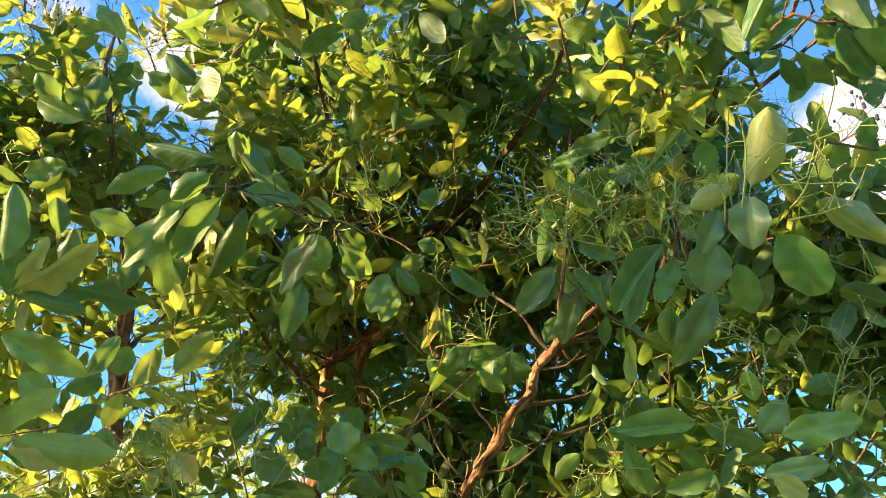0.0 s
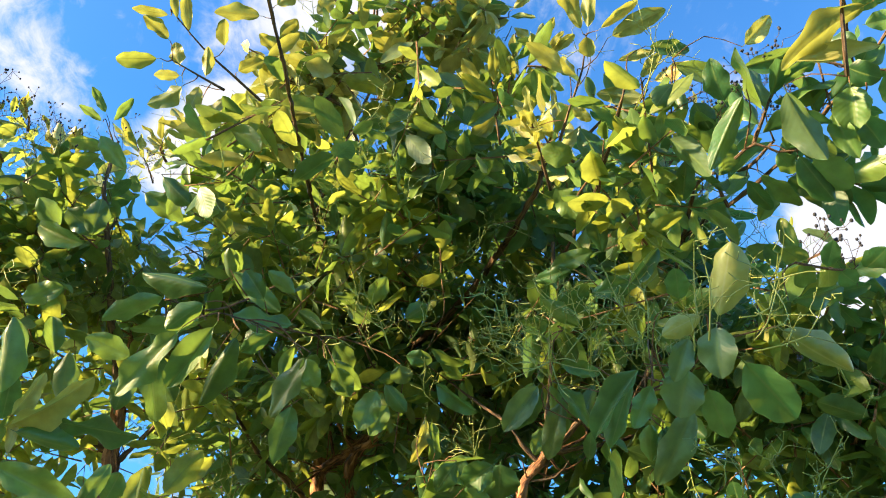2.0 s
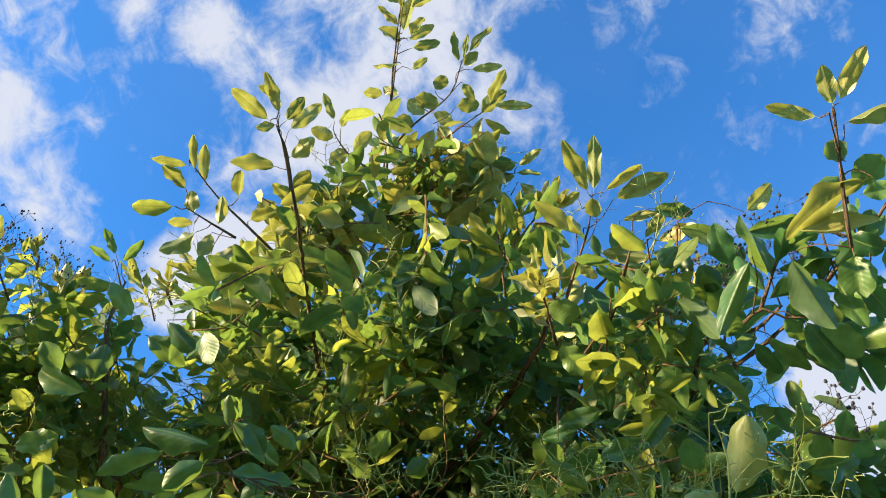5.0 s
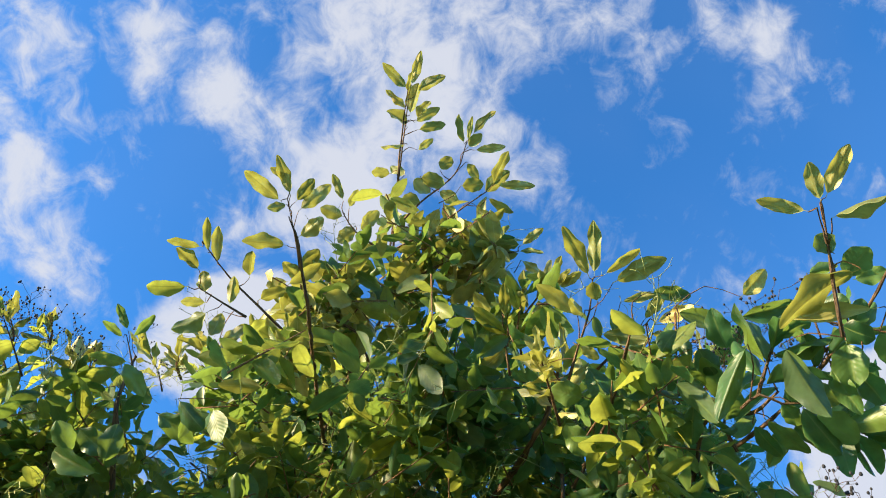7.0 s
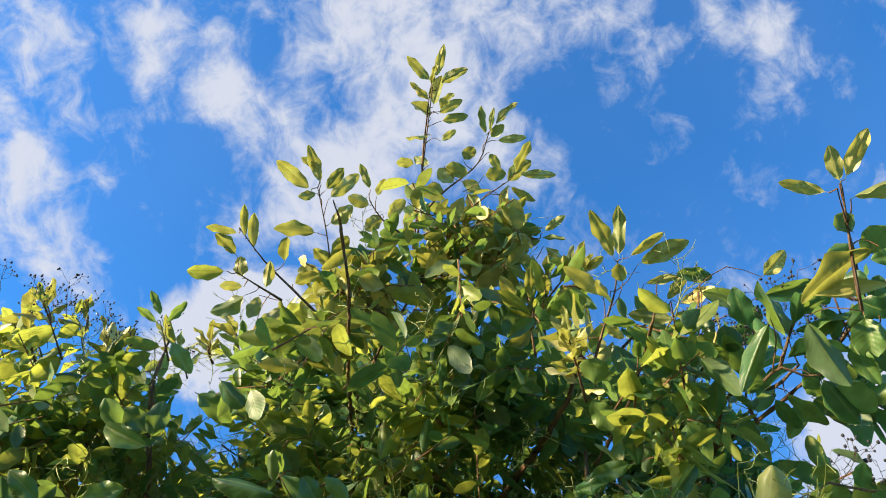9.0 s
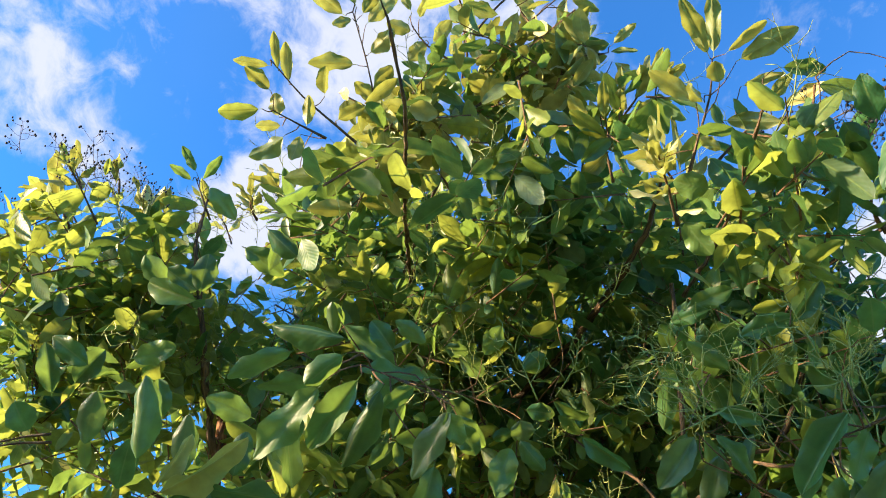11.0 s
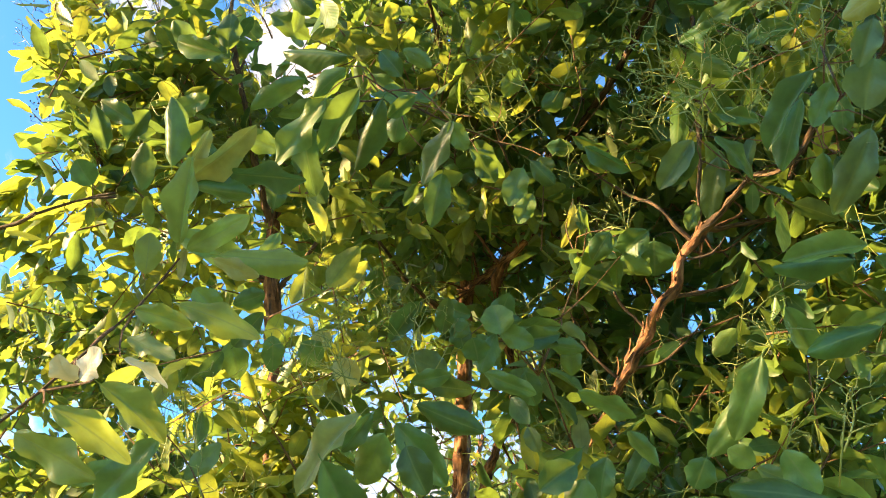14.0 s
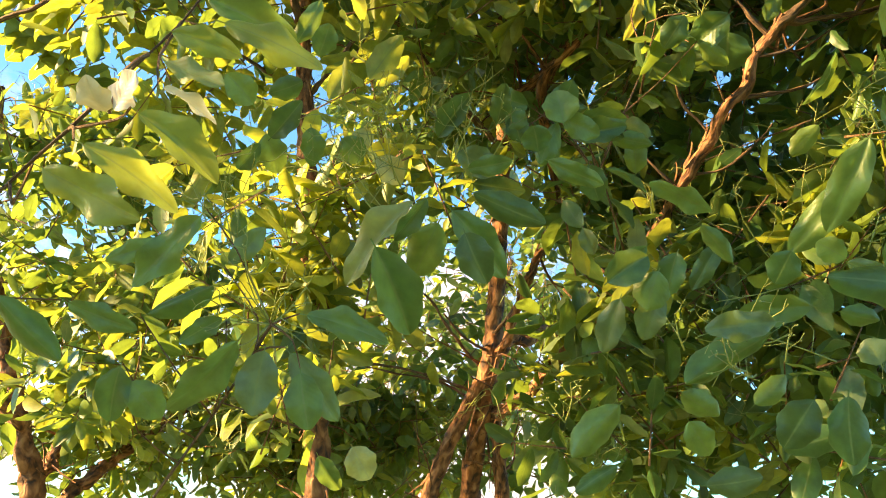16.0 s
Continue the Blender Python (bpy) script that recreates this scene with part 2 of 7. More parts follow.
BARK = bark_material("bark_reddish", (0.038, 0.018, 0.011), (0.200, 0.080, 0.034), (0.430, 0.210, 0.100))
TWIG_BARK = bark_material("bark_twig", (0.045, 0.027, 0.018), (0.120, 0.068, 0.038), (0.230, 0.130, 0.065))
TWIG_RED = bark_material("bark_young_twig", (0.070, 0.036, 0.020), (0.220, 0.110, 0.050), (0.380, 0.220, 0.105))
STALK = plain_material("flower_stalk_green", (0.13, 0.17, 0.036), (0.30, 0.31, 0.072), 30.0, 0.55)
FRUIT = plain_material("fruit_dark", (0.010, 0.012, 0.020), (0.030, 0.030, 0.045), 80.0, 0.8)
BUD = plain_material("bud_green", (0.20, 0.26, 0.06), (0.36, 0.38, 0.10), 60.0, 0.5)
GRASS = plain_material("grass", (0.060, 0.095, 0.028), (0.150, 0.180, 0.060), 3.0, 0.9)

# ---- mesh makers ----


class Pile:
    """Gathers vertices, faces and per-vertex uv."""

    def __init__(self):
        self.v, self.f, self.uv, self.count = [], [], [], 0

    def add(self, verts, faces, uvs):
        self.v.append(np.asarray(verts, dtype=float))
        self.uv.append(np.asarray(uvs, dtype=float))
        self.f.extend([tuple(i + self.count for i in f) for f in faces])
        self.count += len(verts)

    def mesh(self, name, mat, layer):
        me = bpy.data.meshes.new(name)
        if not self.count:
            return me
        verts, uvs = np.concatenate(self.v), np.concatenate(self.uv)
        me.from_pydata(verts.tolist(), [], self.f)
        index = np.empty(len(me.loops), dtype=np.int32)
        me.loops.foreach_get("vertex_index", index)
        me.uv_layers.new(name=layer).data.foreach_set("uv", uvs[index].ravel())
        me.polygons.foreach_set("use_smooth", np.ones(len(me.polygons), dtype=bool))
        me.materials.append(mat)
        me.update()
        return me


def part(name, mesh, parent, label="", kind=""):
    ob = new(name, mesh)
    ob.parent = parent
    ob.matrix_parent_inverse = parent.matrix_world.inverted()
    return tagged(ob, label=label, kind=kind)


def smooth_line(points, step):
    """A smooth line through points of (x, y, z, radius)."""
    p = np.array(points, dtype=float)
    p = np.vstack([2 * p[0] - p[1], p, 2 * p[-1] - p[-2]])
    p[0, 3], p[-1, 3] = p[1, 3], p[-2, 3]
    line = []
    for i in range(1, len(p) - 2):
        count = max(2, int(np.linalg.norm(p[i + 1, :3] - p[i, :3]) / step))
        for k in range(count):
            t = k / count
            line.append(0.5 * (2 * p[i] + (p[i + 1] - p[i - 1]) * t + (2 * p[i - 1] - 5 * p[i] + 4 * p[i + 1] - p[i + 2]) * t * t
                               + (3 * p[i] - p[i - 1] - 3 * p[i + 1] + p[i + 2]) * t ** 3))
    line.append(p[-2])
    return np.array(line)


def add_tube(pile, line, sides, rough=0.0):
    """A tapered tube with an uneven skin along line, closed at its end."""
    n = len(line)
    ways = np.gradient(line[:, :3], axis=0)
    ways /= np.linalg.norm(ways, axis=1)[:, None] + 1e-9
    ref = np.array((0.31, 0.95, 0.05)) if abs(ways[0, 1]) < 0.8 else np.array((1.0, 0.1, 0.0))
    verts, uvs, run = [], [], 0.0
    for i in range(n):
        u = np.cross(ways[i], ref)
        u /= np.linalg.norm(u) + 1e-9
        w = np.cross(ways[i], u)
        if i:
            run += np.linalg.norm(line[i, :3] - line[i - 1, :3])
        for k in range(sides + 1):
            a = 2 * math.pi * k / sides
            r = max(line[i, 3], 0.0006)
            if rough and k < sides:
                q = Vector((math.cos(a) * 2.2, math.sin(a) * 2.2, run * 16 + line[0, 0] * 7))
                r *= 1 + rough * (noise.noise(q) + 0.35 * noise.noise(Vector((q.x, q.y, run * 34))) + 0.4 * noise.noise(q * 3.1))
            elif rough:
                r = np.linalg.norm(verts[i * (sides + 1)] - line[i, :3])
            verts.append(line[i, :3] + (u * math.cos(a) + w * math.sin(a)) * r)
            uvs.append((k / sides, run))
    faces = [(i * (sides + 1) + k, i * (sides + 1) + k + 1, (i + 1) * (sides + 1) + k + 1, (i + 1) * (sides + 1) + k)
             for i in range(n - 1) for k in range(sides)]
    for end in (0, n - 1):
        ring = end * (sides + 1)
        verts.append(line[end, :3])
        uvs.append((0.5, uvs[ring][1]))
        for k in range(sides):
            faces.append((ring + k, len(verts) - 1, ring + k + 1))
    pile.add(verts, faces, uvs)


def leaf_shape(rows, cols, curl, fold, roll, wave, twist, belly, seed):
    """An elliptic leaf of length 1 along y and width 1 on a short stalk: folded at its midrib, rolled at the rim, curled and wavy."""
    rnd = random.Random(seed)
    ph, lean = rnd.uniform(0, 6), rnd.uniform(-0.05, 0.05)
    verts, uvs, faces = [], [], []
    for i in range(rows + 1):
        u = max(0.0, (i - 1) / (rows - 1))
        b = 0.2 * u + 0.8 * (0.5 - 0.5 * math.cos(math.pi * u))
        s = 0.09 + 0.91 * b if i else 0.0
        half = 0.5 * (math.sin(math.pi * b ** belly) ** 0.60 if 0 < b < 1 else 0.0)
        half = max(half, 0.016 if s < 0.5 else 0.006)
        for k in range(cols + 1):
            c = 2 * k / cols - 1
            rim = 1 + 0.06 * math.sin(s * 21 + ph * (1 if c > 0 else 2))
            x = c * half * rim * (1 - 0.12 * roll * abs(c)) + lean * math.sin(math.pi * s)
            z = (fold * abs(c) - roll * c * c) * half - curl * (s - 0.1) ** 2
            z += wave * c * c * math.sin(s * 12 + ph + (2 if c > 0 else 0)) * half
            a = twist * s
            verts.append((x * math.cos(a) - z * math.sin(a) * 0.4, s, z * math.cos(a) + x * math.sin(a) * 0.4))
            uvs.append((0.5 + 0.5 * c, s))
    for i in range(rows):
        for k in range(cols):
            q = i * (cols + 1) + k
            faces.append((q, q + 1, q + cols + 2, q + cols + 1))
    return np.array(verts), faces, np.array(uvs)


FINE = [leaf_shape(20, 8, *shape, i) for i, shape in enumerate(
    ((0.10, 0.26, 0.22, 0.12, 0.06, 1.00), (0.20, 0.40, 0.18, 0.14, -0.12, 0.94), (0.05, 0.18, 0.36, 0.10, 0.15, 1.06),
     (0.28, 0.28, 0.30, 0.16, 0.08, 0.97), (0.14, 0.52, 0.16, 0.10, -0.08, 1.03), (-0.08, 0.22, 0.16, 0.18, 0.14, 0.98),
     (0.16, 0.12, 0.50, 0.10, -0.18, 1.02), (0.34, 0.34, 0.26, 0.14, 0.05, 0.95)))]
CROWN_SHAPES = ((0.14, 0.30, 0.26, 0.10, 0.10, 1.00), (0.30, 0.46, 0.18, 0.14, -0.14, 0.95), (0.02, 0.20, 0.36, 0.10, 0.18, 1.05),
                (0.24, 0.60, 0.16, 0.10, -0.08, 0.98), (0.10, 0.14, 0.50, 0.12, 0.2, 1.02))
# coarser leaves for the masses: those close to the open side, and those deep in the crown
CLOSE = [leaf_shape(10, 4, *shape, 20 + i) for i, shape in enumerate(CROWN_SHAPES)]
DEEP = [leaf_shape(6, 2, *shape, 20 + i) for i, shape in enumerate(CROWN_SHAPES)]


def fine_mesh(i, mat):
    pile = Pile()
    pile.add(*FINE[i])
    return pile.mesh("leaf", mat, "leaf")


FINE_MESH = {tone: [fine_mesh(i, mat) for i in range(len(FINE))] for tone, mat in ((0, LEAF_OLD), (1, LEAF_YOUNG), (2, LEAF_LIME_SUNLIT), (3, LEAF_CREAM_SUNLIT))}
rng = random.Random(11)


class Tree:
    def __init__(self, x, y, label):
        self.root = tagged(new("tree"), label=label, category="tree", group="trees of the hedge", kind="thing")
        self.root.empty_display_size = 0.3
        self.root.matrix_world = Matrix.Translation((x, y, 0))
        bpy.context.view_layer.update()
        self.leaves = {0: [], 1: [], 2: []}
        self.twigs, self.stalks, self.snags = Pile(), Pile(), Pile()
        self.singles = 0
        self.anchors, self.loose = [], []


def leaf_axes(base, tip, normal):
    ax = tip - base
    length = ax.length
    ax = ax / length
    z = normal - ax * normal.dot(ax)
    if z.length < 1e-4:
        z = ax.orthogonal()
    z.normalize()
    return ax, ax.cross(z), z, length


def twig(tree, points):
    """A bare shoot that carries leaves of its own."""
    pile, line = Pile(), smooth_line(points, 0.03)
    add_tube(pile, line, 6, 0.25)
    tree.anchors.extend(tuple(q[:3]) for q in line)
    return part("twig", pile.mesh("twig", TWIG_BARK, "bark"), tree.root)


def leaf(tree, base, tip, width, normal, tone=0, holder=None):
    """One leaf as an object of its own, on the tree or on one of its shoots."""
    base, tip, normal = Vector(base), Vector(tip), Vector(normal)
    ax, side, z, length = leaf_axes(base, tip, normal)
    m = Matrix((side * width, ax * length, z * length)).transposed().to_4x4()
    m.translation = base
    ob = part("leaf", rng.choice(FINE_MESH[tone]), holder or tree.root)
    ob.matrix_world = m
    ob.matrix_parent_inverse = Matrix()
    ob.matrix_basis = m if holder else tree.root.matrix_world.inverted() @ m
    tree.singles += 0 if holder else 1
    tree.loose.append(tuple(base))


def put_leaf(tree, base, way, normal, length, width, tone, single=False):
    if single and tree.singles < 298:
        leaf(tree, base, base + way.normalized() * length, width, normal, tone)
    else:
        tree.leaves[tone].append((*base, *(base + way.normalized() * length), width, *normal))


def jitter(amount):
    return Vector((rng.gauss(0, amount), rng.gauss(0, amount), rng.gauss(0, amount)))


def shoot(tree, base, tip, count, length, tone, hang=0.0, single=True, lift=0.75):
    """A leafy shoot: a twig with pairs of leaves, bunched and upright towards its tip."""
    base, tip = Vector(base), Vector(tip)
    axis = tip - base
    ax = axis.normalized()
    u = ax.orthogonal().normalized()
    w = ax.cross(u)
    tree.loose.append(tuple(base))
    line = smooth_line([(*base, 0.0042), (*(base + axis * 0.5 + jitter(0.012)), 0.0032), (*tip, 0.0018)], 0.04)
    tree.anchors.extend(tuple(q[:3]) for q in line)
    twig = Pile()
    add_tube(twig, line, 5)
    part("twig", twig.mesh("twig", TWIG_BARK, "bark"), tree.root)
    turn = rng.uniform(0, 6.28)
    for i in range(count):
        s = 0.15 + 0.85 * (i + rng.random() * 0.5) / count
        turn += math.pi + (0 if i % 2 else math.pi / 2) + rng.gauss(0, 0.35)
        out = u * math.cos(turn) + w * math.sin(turn)
        rise = lift * s + 0.15
        way = out * (0.95 - 0.55 * s) + ax * (rise + 0.1) + jitter(0.16) - Vector((0, 0, 0.12 + hang))
        top = ax * 0.9 - out * 0.4 + Vector((0, 0, 0.4)) + jitter(0.25)
        size = length * rng.uniform(0.72, 1.08) * (1.0 if s < 0.9 else 0.85)
        put_leaf(tree, base + axis * s, way, top, size, size * (rng.uniform(0.26, 0.36) if tone else rng.uniform(0.36, 0.48)), tone, single)


STAND = Vector((-0.02, 0.0, 1.55))      # where the viewer stands, in the open


# openings in the crown along its limbs and towards the light: two ends and the half-width
OPENINGS = (
    ((-0.20, 1.95, 2.45), (0.35, 1.90, 2.45), 0.24),
    ((0.22, 1.75, 2.40), (0.12, 1.15, 2.10), 0.20),
    ((0.08, 1.80, 2.15), (0.00, 1.30, 1.95), 0.15),
    ((-0.46, 2.85, 2.75), (-0.25, 1.20, 2.15), 0.18),
    ((-0.52, 2.95, 2.20), (-0.36, 1.70, 1.90), 0.15),
    ((-0.52, 2.95, 1.80), (-0.30, 1.40, 1.65), 0.20),
    ((-0.50, 2.95, 2.45), (-0.26, 1.40, 1.95), 0.15),
    ((-0.95, 2.15, 2.70), (-0.70, 1.40, 2.35), 0.10),
)
OPENINGS = OPENINGS + (
    ((-1.10, 1.95, 3.45), (-0.85, 1.50, 2.95), 0.10),
    ((-1.02, 2.05, 3.00), (-0.80, 1.50, 2.60), 0.10),
    ((-0.46, 1.90, 3.50), (-0.34, 1.35, 2.95), 0.11),
    ((0.22, 1.65, 3.10), (0.18, 1.20, 2.70), 0.11),
    ((0.25, 1.78, 2.45), (-1.80, 1.17, 3.27), 0.11),
    ((0.10, 1.80, 2.20), (-1.80, 1.23, 2.96), 0.10),
    ((-0.48, 2.90, 2.70), (-3.40, 2.02, 3.87), 0.20),
    ((-0.54, 3.00, 2.00), (-3.40, 2.14, 3.14), 0.20),
    ((-0.50, 2.96, 2.32), (-3.40, 2.09, 3.48), 0.12),
    ((-0.32, 2.72, 2.36), (-3.40, 1.80, 3.59), 0.10),
    ((-0.93, 2.36, 1.55), (-3.40, 1.62, 2.54), 0.12),
)
# a gap towards the clouds beside the outermost shoots
OPENINGS = OPENINGS + (((0.53, 0.65, 2.33), (1.09, 1.47, 3.08), 0.165), ((1.09, 1.47, 3.08), (2.26, 3.19, 4.64), 0.28),
                       ((0.55, 0.57, 2.39), (1.14, 1.32, 3.20), 0.110), ((1.14, 1.32, 3.20), (2.35, 2.87, 4.90), 0.16))
# clear ways to the light for the pale leaves in the open
OPENINGS = OPENINGS + (((-0.42, 1.04, 2.32), (-2.30, 0.48, 3.07), 0.13), ((-0.47, 0.65, 1.76), (-2.40, 0.07, 2.53), 0.11), ((0.40, 0.81, 2.29), (-2.20, 0.03, 3.33), 0.13),
                       ((0.50, 0.85, 2.20), (-2.20, 0.04, 3.28), 0.06))

# gaps in the foliage in front of the limbs that stay in sight
BARE = (
    (-0.40, 1.86, 3.34), (-0.37, 1.52, 3.21), (-0.34, 1.25, 3.07), (-0.31, 0.98, 2.93),
    (-0.03, 2.22, 3.14), (0.06, 2.09, 3.17), (0.16, 1.95, 3.20), (0.23, 1.72, 3.18), (0.30, 1.57, 3.23),
    (-1.02, 2.16, 2.89), (-1.02, 1.96, 3.06), (-1.03, 1.81, 3.26), (-0.99, 2.19, 2.70), (-0.97, 2.24, 2.50), (-1.02, 2.06, 2.97),
    (-0.30, 1.75, 3.60), (-0.20, 1.50, 3.72), (0.35, 1.34, 2.98), (0.32, 1.62, 3.03), (0.63, 1.28, 2.94),
    (-0.52, 3.04, 2.20), (-0.49, 2.95, 2.50), (-0.46, 2.85, 2.80), (-0.28, 2.48, 2.85), (-0.29, 2.50, 2.60), (-0.91, 2.37, 1.45), (-0.91, 2.36, 1.56),
)
OPENINGS = OPENINGS + tuple((tuple(Vector(p).lerp(STAND, 0.05)), tuple(Vector(p).lerp(STAND, 0.50)), 0.12) for p in BARE)

STEM = ((-0.98, 2.24, 2.50), (-1.01, 2.20, 2.74), (-1.02, 2.10, 2.95), (-1.02, 1.96, 3.06), (-1.03, 1.85, 3.20))
OPENINGS = OPENINGS + tuple((tuple(Vector(p).lerp(STAND, 0.03)), tuple(Vector(p).lerp(STAND, 0.80)), 0.065) for p in STEM)


def in_opening(p):
    for a, c, r in OPENINGS:
        a, c = Vector(a), Vector(c)
        t = min(1.0, max(0.0, (p - a).dot(c - a) / (c - a).length_squared))
        if (p - a.lerp(c, t)).length < r:
            return True
    return False


def crown(tree, centre, radii, count, young=0.24, bright_tone=2):
    """A volume of the crown filled with leafy sprigs that turn outwards and hang a little."""
    centre = Vector(centre)
    for _ in range(round(count * 0.98)):
        d = jitter(1).normalized() * rng.random() ** 0.4
        p = centre + Vector((d.x * radii[0], d.y * radii[1], d.z * radii[2]))
        way = (Vector((d.x, d.y, d.z + 0.35)) + jitter(0.55)).normalized()
        if (p - STAND).length < 1.5 or p.z < 1.0 or ((in_opening(p) or in_opening(p - way * 0.12)) and rng.random() < 0.9):
            continue
        size = rng.uniform(0.16, 0.30)
        base = p - way * size
        add_tube(tree.twigs, smooth_line([(*(base + way * 0.02), 0.0028), (*p, 0.0014)], 0.07), 4)
        tree.anchors.append(tuple(base))
        tree.anchors.append(tuple(base.lerp(p, 0.5)))
        u = way.orthogonal().normalized()
        w = way.cross(u)
        n, turn = rng.randint(7, 11), rng.uniform(0, 6.28)
        # a larger share of the brighter tone stands in for sunlit sides
        tone = bright_tone if rng.random() < young else 0
        if rng.random() < 0.38:
            add_panicle(tree.stalks, None, p - way * 0.05, p + (way + jitter(0.3) + Vector((0, 0, 0.3))).normalized() * rng.uniform(0.10, 0.19), rng.randint(5, 8), False)
        for i in range(n):
            s = 0.06 + 0.94 * i / n
            turn += math.pi + (0 if i % 2 else math.pi / 2) + rng.gauss(0, 0.4)
            out = u * math.cos(turn) + w * math.sin(turn)
            go = out * 0.9 + way * (0.25 + 0.5 * s) + jitter(0.25) - Vector((0, 0, rng.uniform(0.0, 0.7)))
            length = rng.uniform(0.062, 0.128)
            put_leaf(tree, base + (p - base) * s, go, Vector((0, 0, 0.8)) + way * 0.4 + jitter(0.45), length,
                     length * rng.uniform(0.35, 0.49), tone)


def bare_twigs(tree, line, count):
    """Short crooked reddish twigs that leave a trunk or limb."""
    for _ in range(count):
        q = line[rng.randrange(len(line))]
        at = Vector(q[:3])
        way = (jitter(1) + Vector((0, 0, 0.6))).normalized()
        reach = rng.uniform(0.08, 0.30)
        bend = at + way * reach * 0.5 + jitter(reach * 0.12)
        tip = at + way * reach + jitter(reach * 0.15)
        thick = rng.uniform(0.0022, 0.0042)
        add_tube(tree.snags, smooth_line([(*at, thick * 1.5), (*bend, thick), (*tip, thick * 0.5)], 0.025), 5, 0.3)
        for _ in range(rng.randint(0, 3)):
            side = bend.lerp(tip, rng.random())
            add_tube(tree.snags, smooth_line([(*side, thick * 0.6), (*(side + (way + jitter(0.9)).normalized() * reach * 0.4), thick * 0.3)], 0.03), 4)


def flakes(tree, line, count):
    """Loose strips of bark that peel away from a trunk or limb."""
    for _ in range(count):
        i = rng.randrange(len(line) - 1)
        at, run = Vector(line[i][:3]), (Vector(line[i + 1][:3]) - Vector(line[i][:3])).normalized()
        out = (jitter(1) - run * jitter(1).dot(run))
        out = (out - run * out.dot(run)).normalized()
        side, r = run.cross(out), line[i][3]
        long, wide = rng.uniform(0.015, 0.060), rng.uniform(0.0020, 0.0065)
        go = run * rng.choice((-1, 1)) + side * rng.uniform(-0.25, 0.25)
        verts, uvs = [], []
        for k in range(5):
            f = k / 4
            mid = at + out * (r * 1.02 + 0.35 * long * f * f) + go * long * f
            for c in (-1, 1):
                verts.append(tuple(mid + side * c * wide * (1 - 0.7 * f) - out * 0.0012 * c))
                uvs.append((0.5 + 0.1 * c, f * long + i * 0.1))
        tree.snags.add(verts, [(2 * k, 2 * k + 1, 2 * k + 3, 2 * k + 2) for k in range(4)], uvs)


def limb(tree, points, sides=9):
    pile = Pile()
    tree.anchors.extend(tuple(q[:3]) for q in smooth_line(points, 0.06))
    thick = max(p[3] for p in points)
    slim = 0.65 if thick < 0.0101 else 1.0
    points = [(x, y, z, r * slim) for x, y, z, r in points]
    line = smooth_line(points, 0.012 if thick > 0.008 else 0.02)
    for q in line:
        at = Vector(q[:3]) * 14
        q[:3] += np.array(noise.noise_vector(at)) * q[3] * 0.7 + np.array(noise.noise_vector(at * 3.1)) * q[3] * 0.35
    add_tube(pile, line, sides if thick > 0.008 else 6, 0.8)
    if thick > 0.0125:
        bare_twigs(tree, smooth_line(points, 0.05), 9)
        flakes(tree, smooth_line(points, 0.02), 130)
    part("limb", pile.mesh("limb", BARK if thick > 0.0125 else TWIG_BARK, "bark"), tree.root)


def trunk(tree, points):
    pile = Pile()
    add_tube(pile, smooth_line(points, 0.025), 20, 0.42)
    bare_twigs(tree, smooth_line(points, 0.06)[12:], 22)
    flakes(tree, smooth_line(points, 0.03)[30:], 110)
    part("trunk", pile.mesh("trunk", BARK, "bark"), tree.root, "reddish brown flaking bark")


def ball(pile, at, r):
    """A small fruit or bud, longer than wide."""
    rings = ((0.0, 1.25), (0.8, 0.75), (1.0, 0.0), (0.75, -0.75), (0.0, -1.15))
    verts = [at + Vector((math.cos(k * 1.2566) * a * r, math.sin(k * 1.2566) * a * r, b * r)) for a, b in rings for k in range(5)]
    faces = [(i * 5 + k, i * 5 + (k + 1) % 5, i * 5 + 5 + (k + 1) % 5, i * 5 + 5 + k) for i in range(4) for k in range(5)]
    pile.add([tuple(v) for v in verts], faces, [(0, 0)] * len(verts))


def add_panicle(stalks, ends, base, tip, count, fruiting):
    """A loose branched flower stalk from base to tip."""
    axis = tip - base
    size = axis.length
    ax = axis.normalized()
    u = ax.orthogonal().normalized()
    w = ax.cross(u)
    thin = 0.0006 if fruiting else 0.0009
    mid = base + axis * 0.5 + jitter(size * 0.12)
    add_tube(stalks, smooth_line([(*base, thin * 1.5), (*mid, thin * 1.2), (*tip, thin * 0.8)], 0.04), 4)
    turn = rng.uniform(0, 6)
    for i in range(count):
        s = 0.25 + 0.75 * i / max(1, count - 1)
        turn += 2.4 + rng.gauss(0, 0.4)
        out = u * math.cos(turn) + w * math.sin(turn)
        start = base.lerp(mid, s * 2) if s < 0.5 else mid.lerp(tip, s * 2 - 1)
        reach = size * rng.uniform(0.25, 0.5) * (1.15 - 0.5 * s)
        end = start + (out * 0.9 + ax * 0.6 + jitter(0.2)).normalized() * reach
        add_tube(stalks, smooth_line([(*start, thin), (*(start.lerp(end, 0.5) + jitter(reach * 0.13)), thin * 0.9), (*end, thin * 0.7)], 0.05), 3)
        for _ in range(2):
            e2 = end + (out * 0.4 + ax * 0.7 + jitter(0.5)).normalized() * reach * rng.uniform(0.25, 0.6)
            add_tube(stalks, smooth_line([(*end, thin * 0.7), (*e2, thin * 0.55)], 0.05), 3)
            if ends:
                ball(ends, e2, rng.uniform(0.0026, 0.0040) if fruiting else rng.uniform(0.0008, 0.0013))


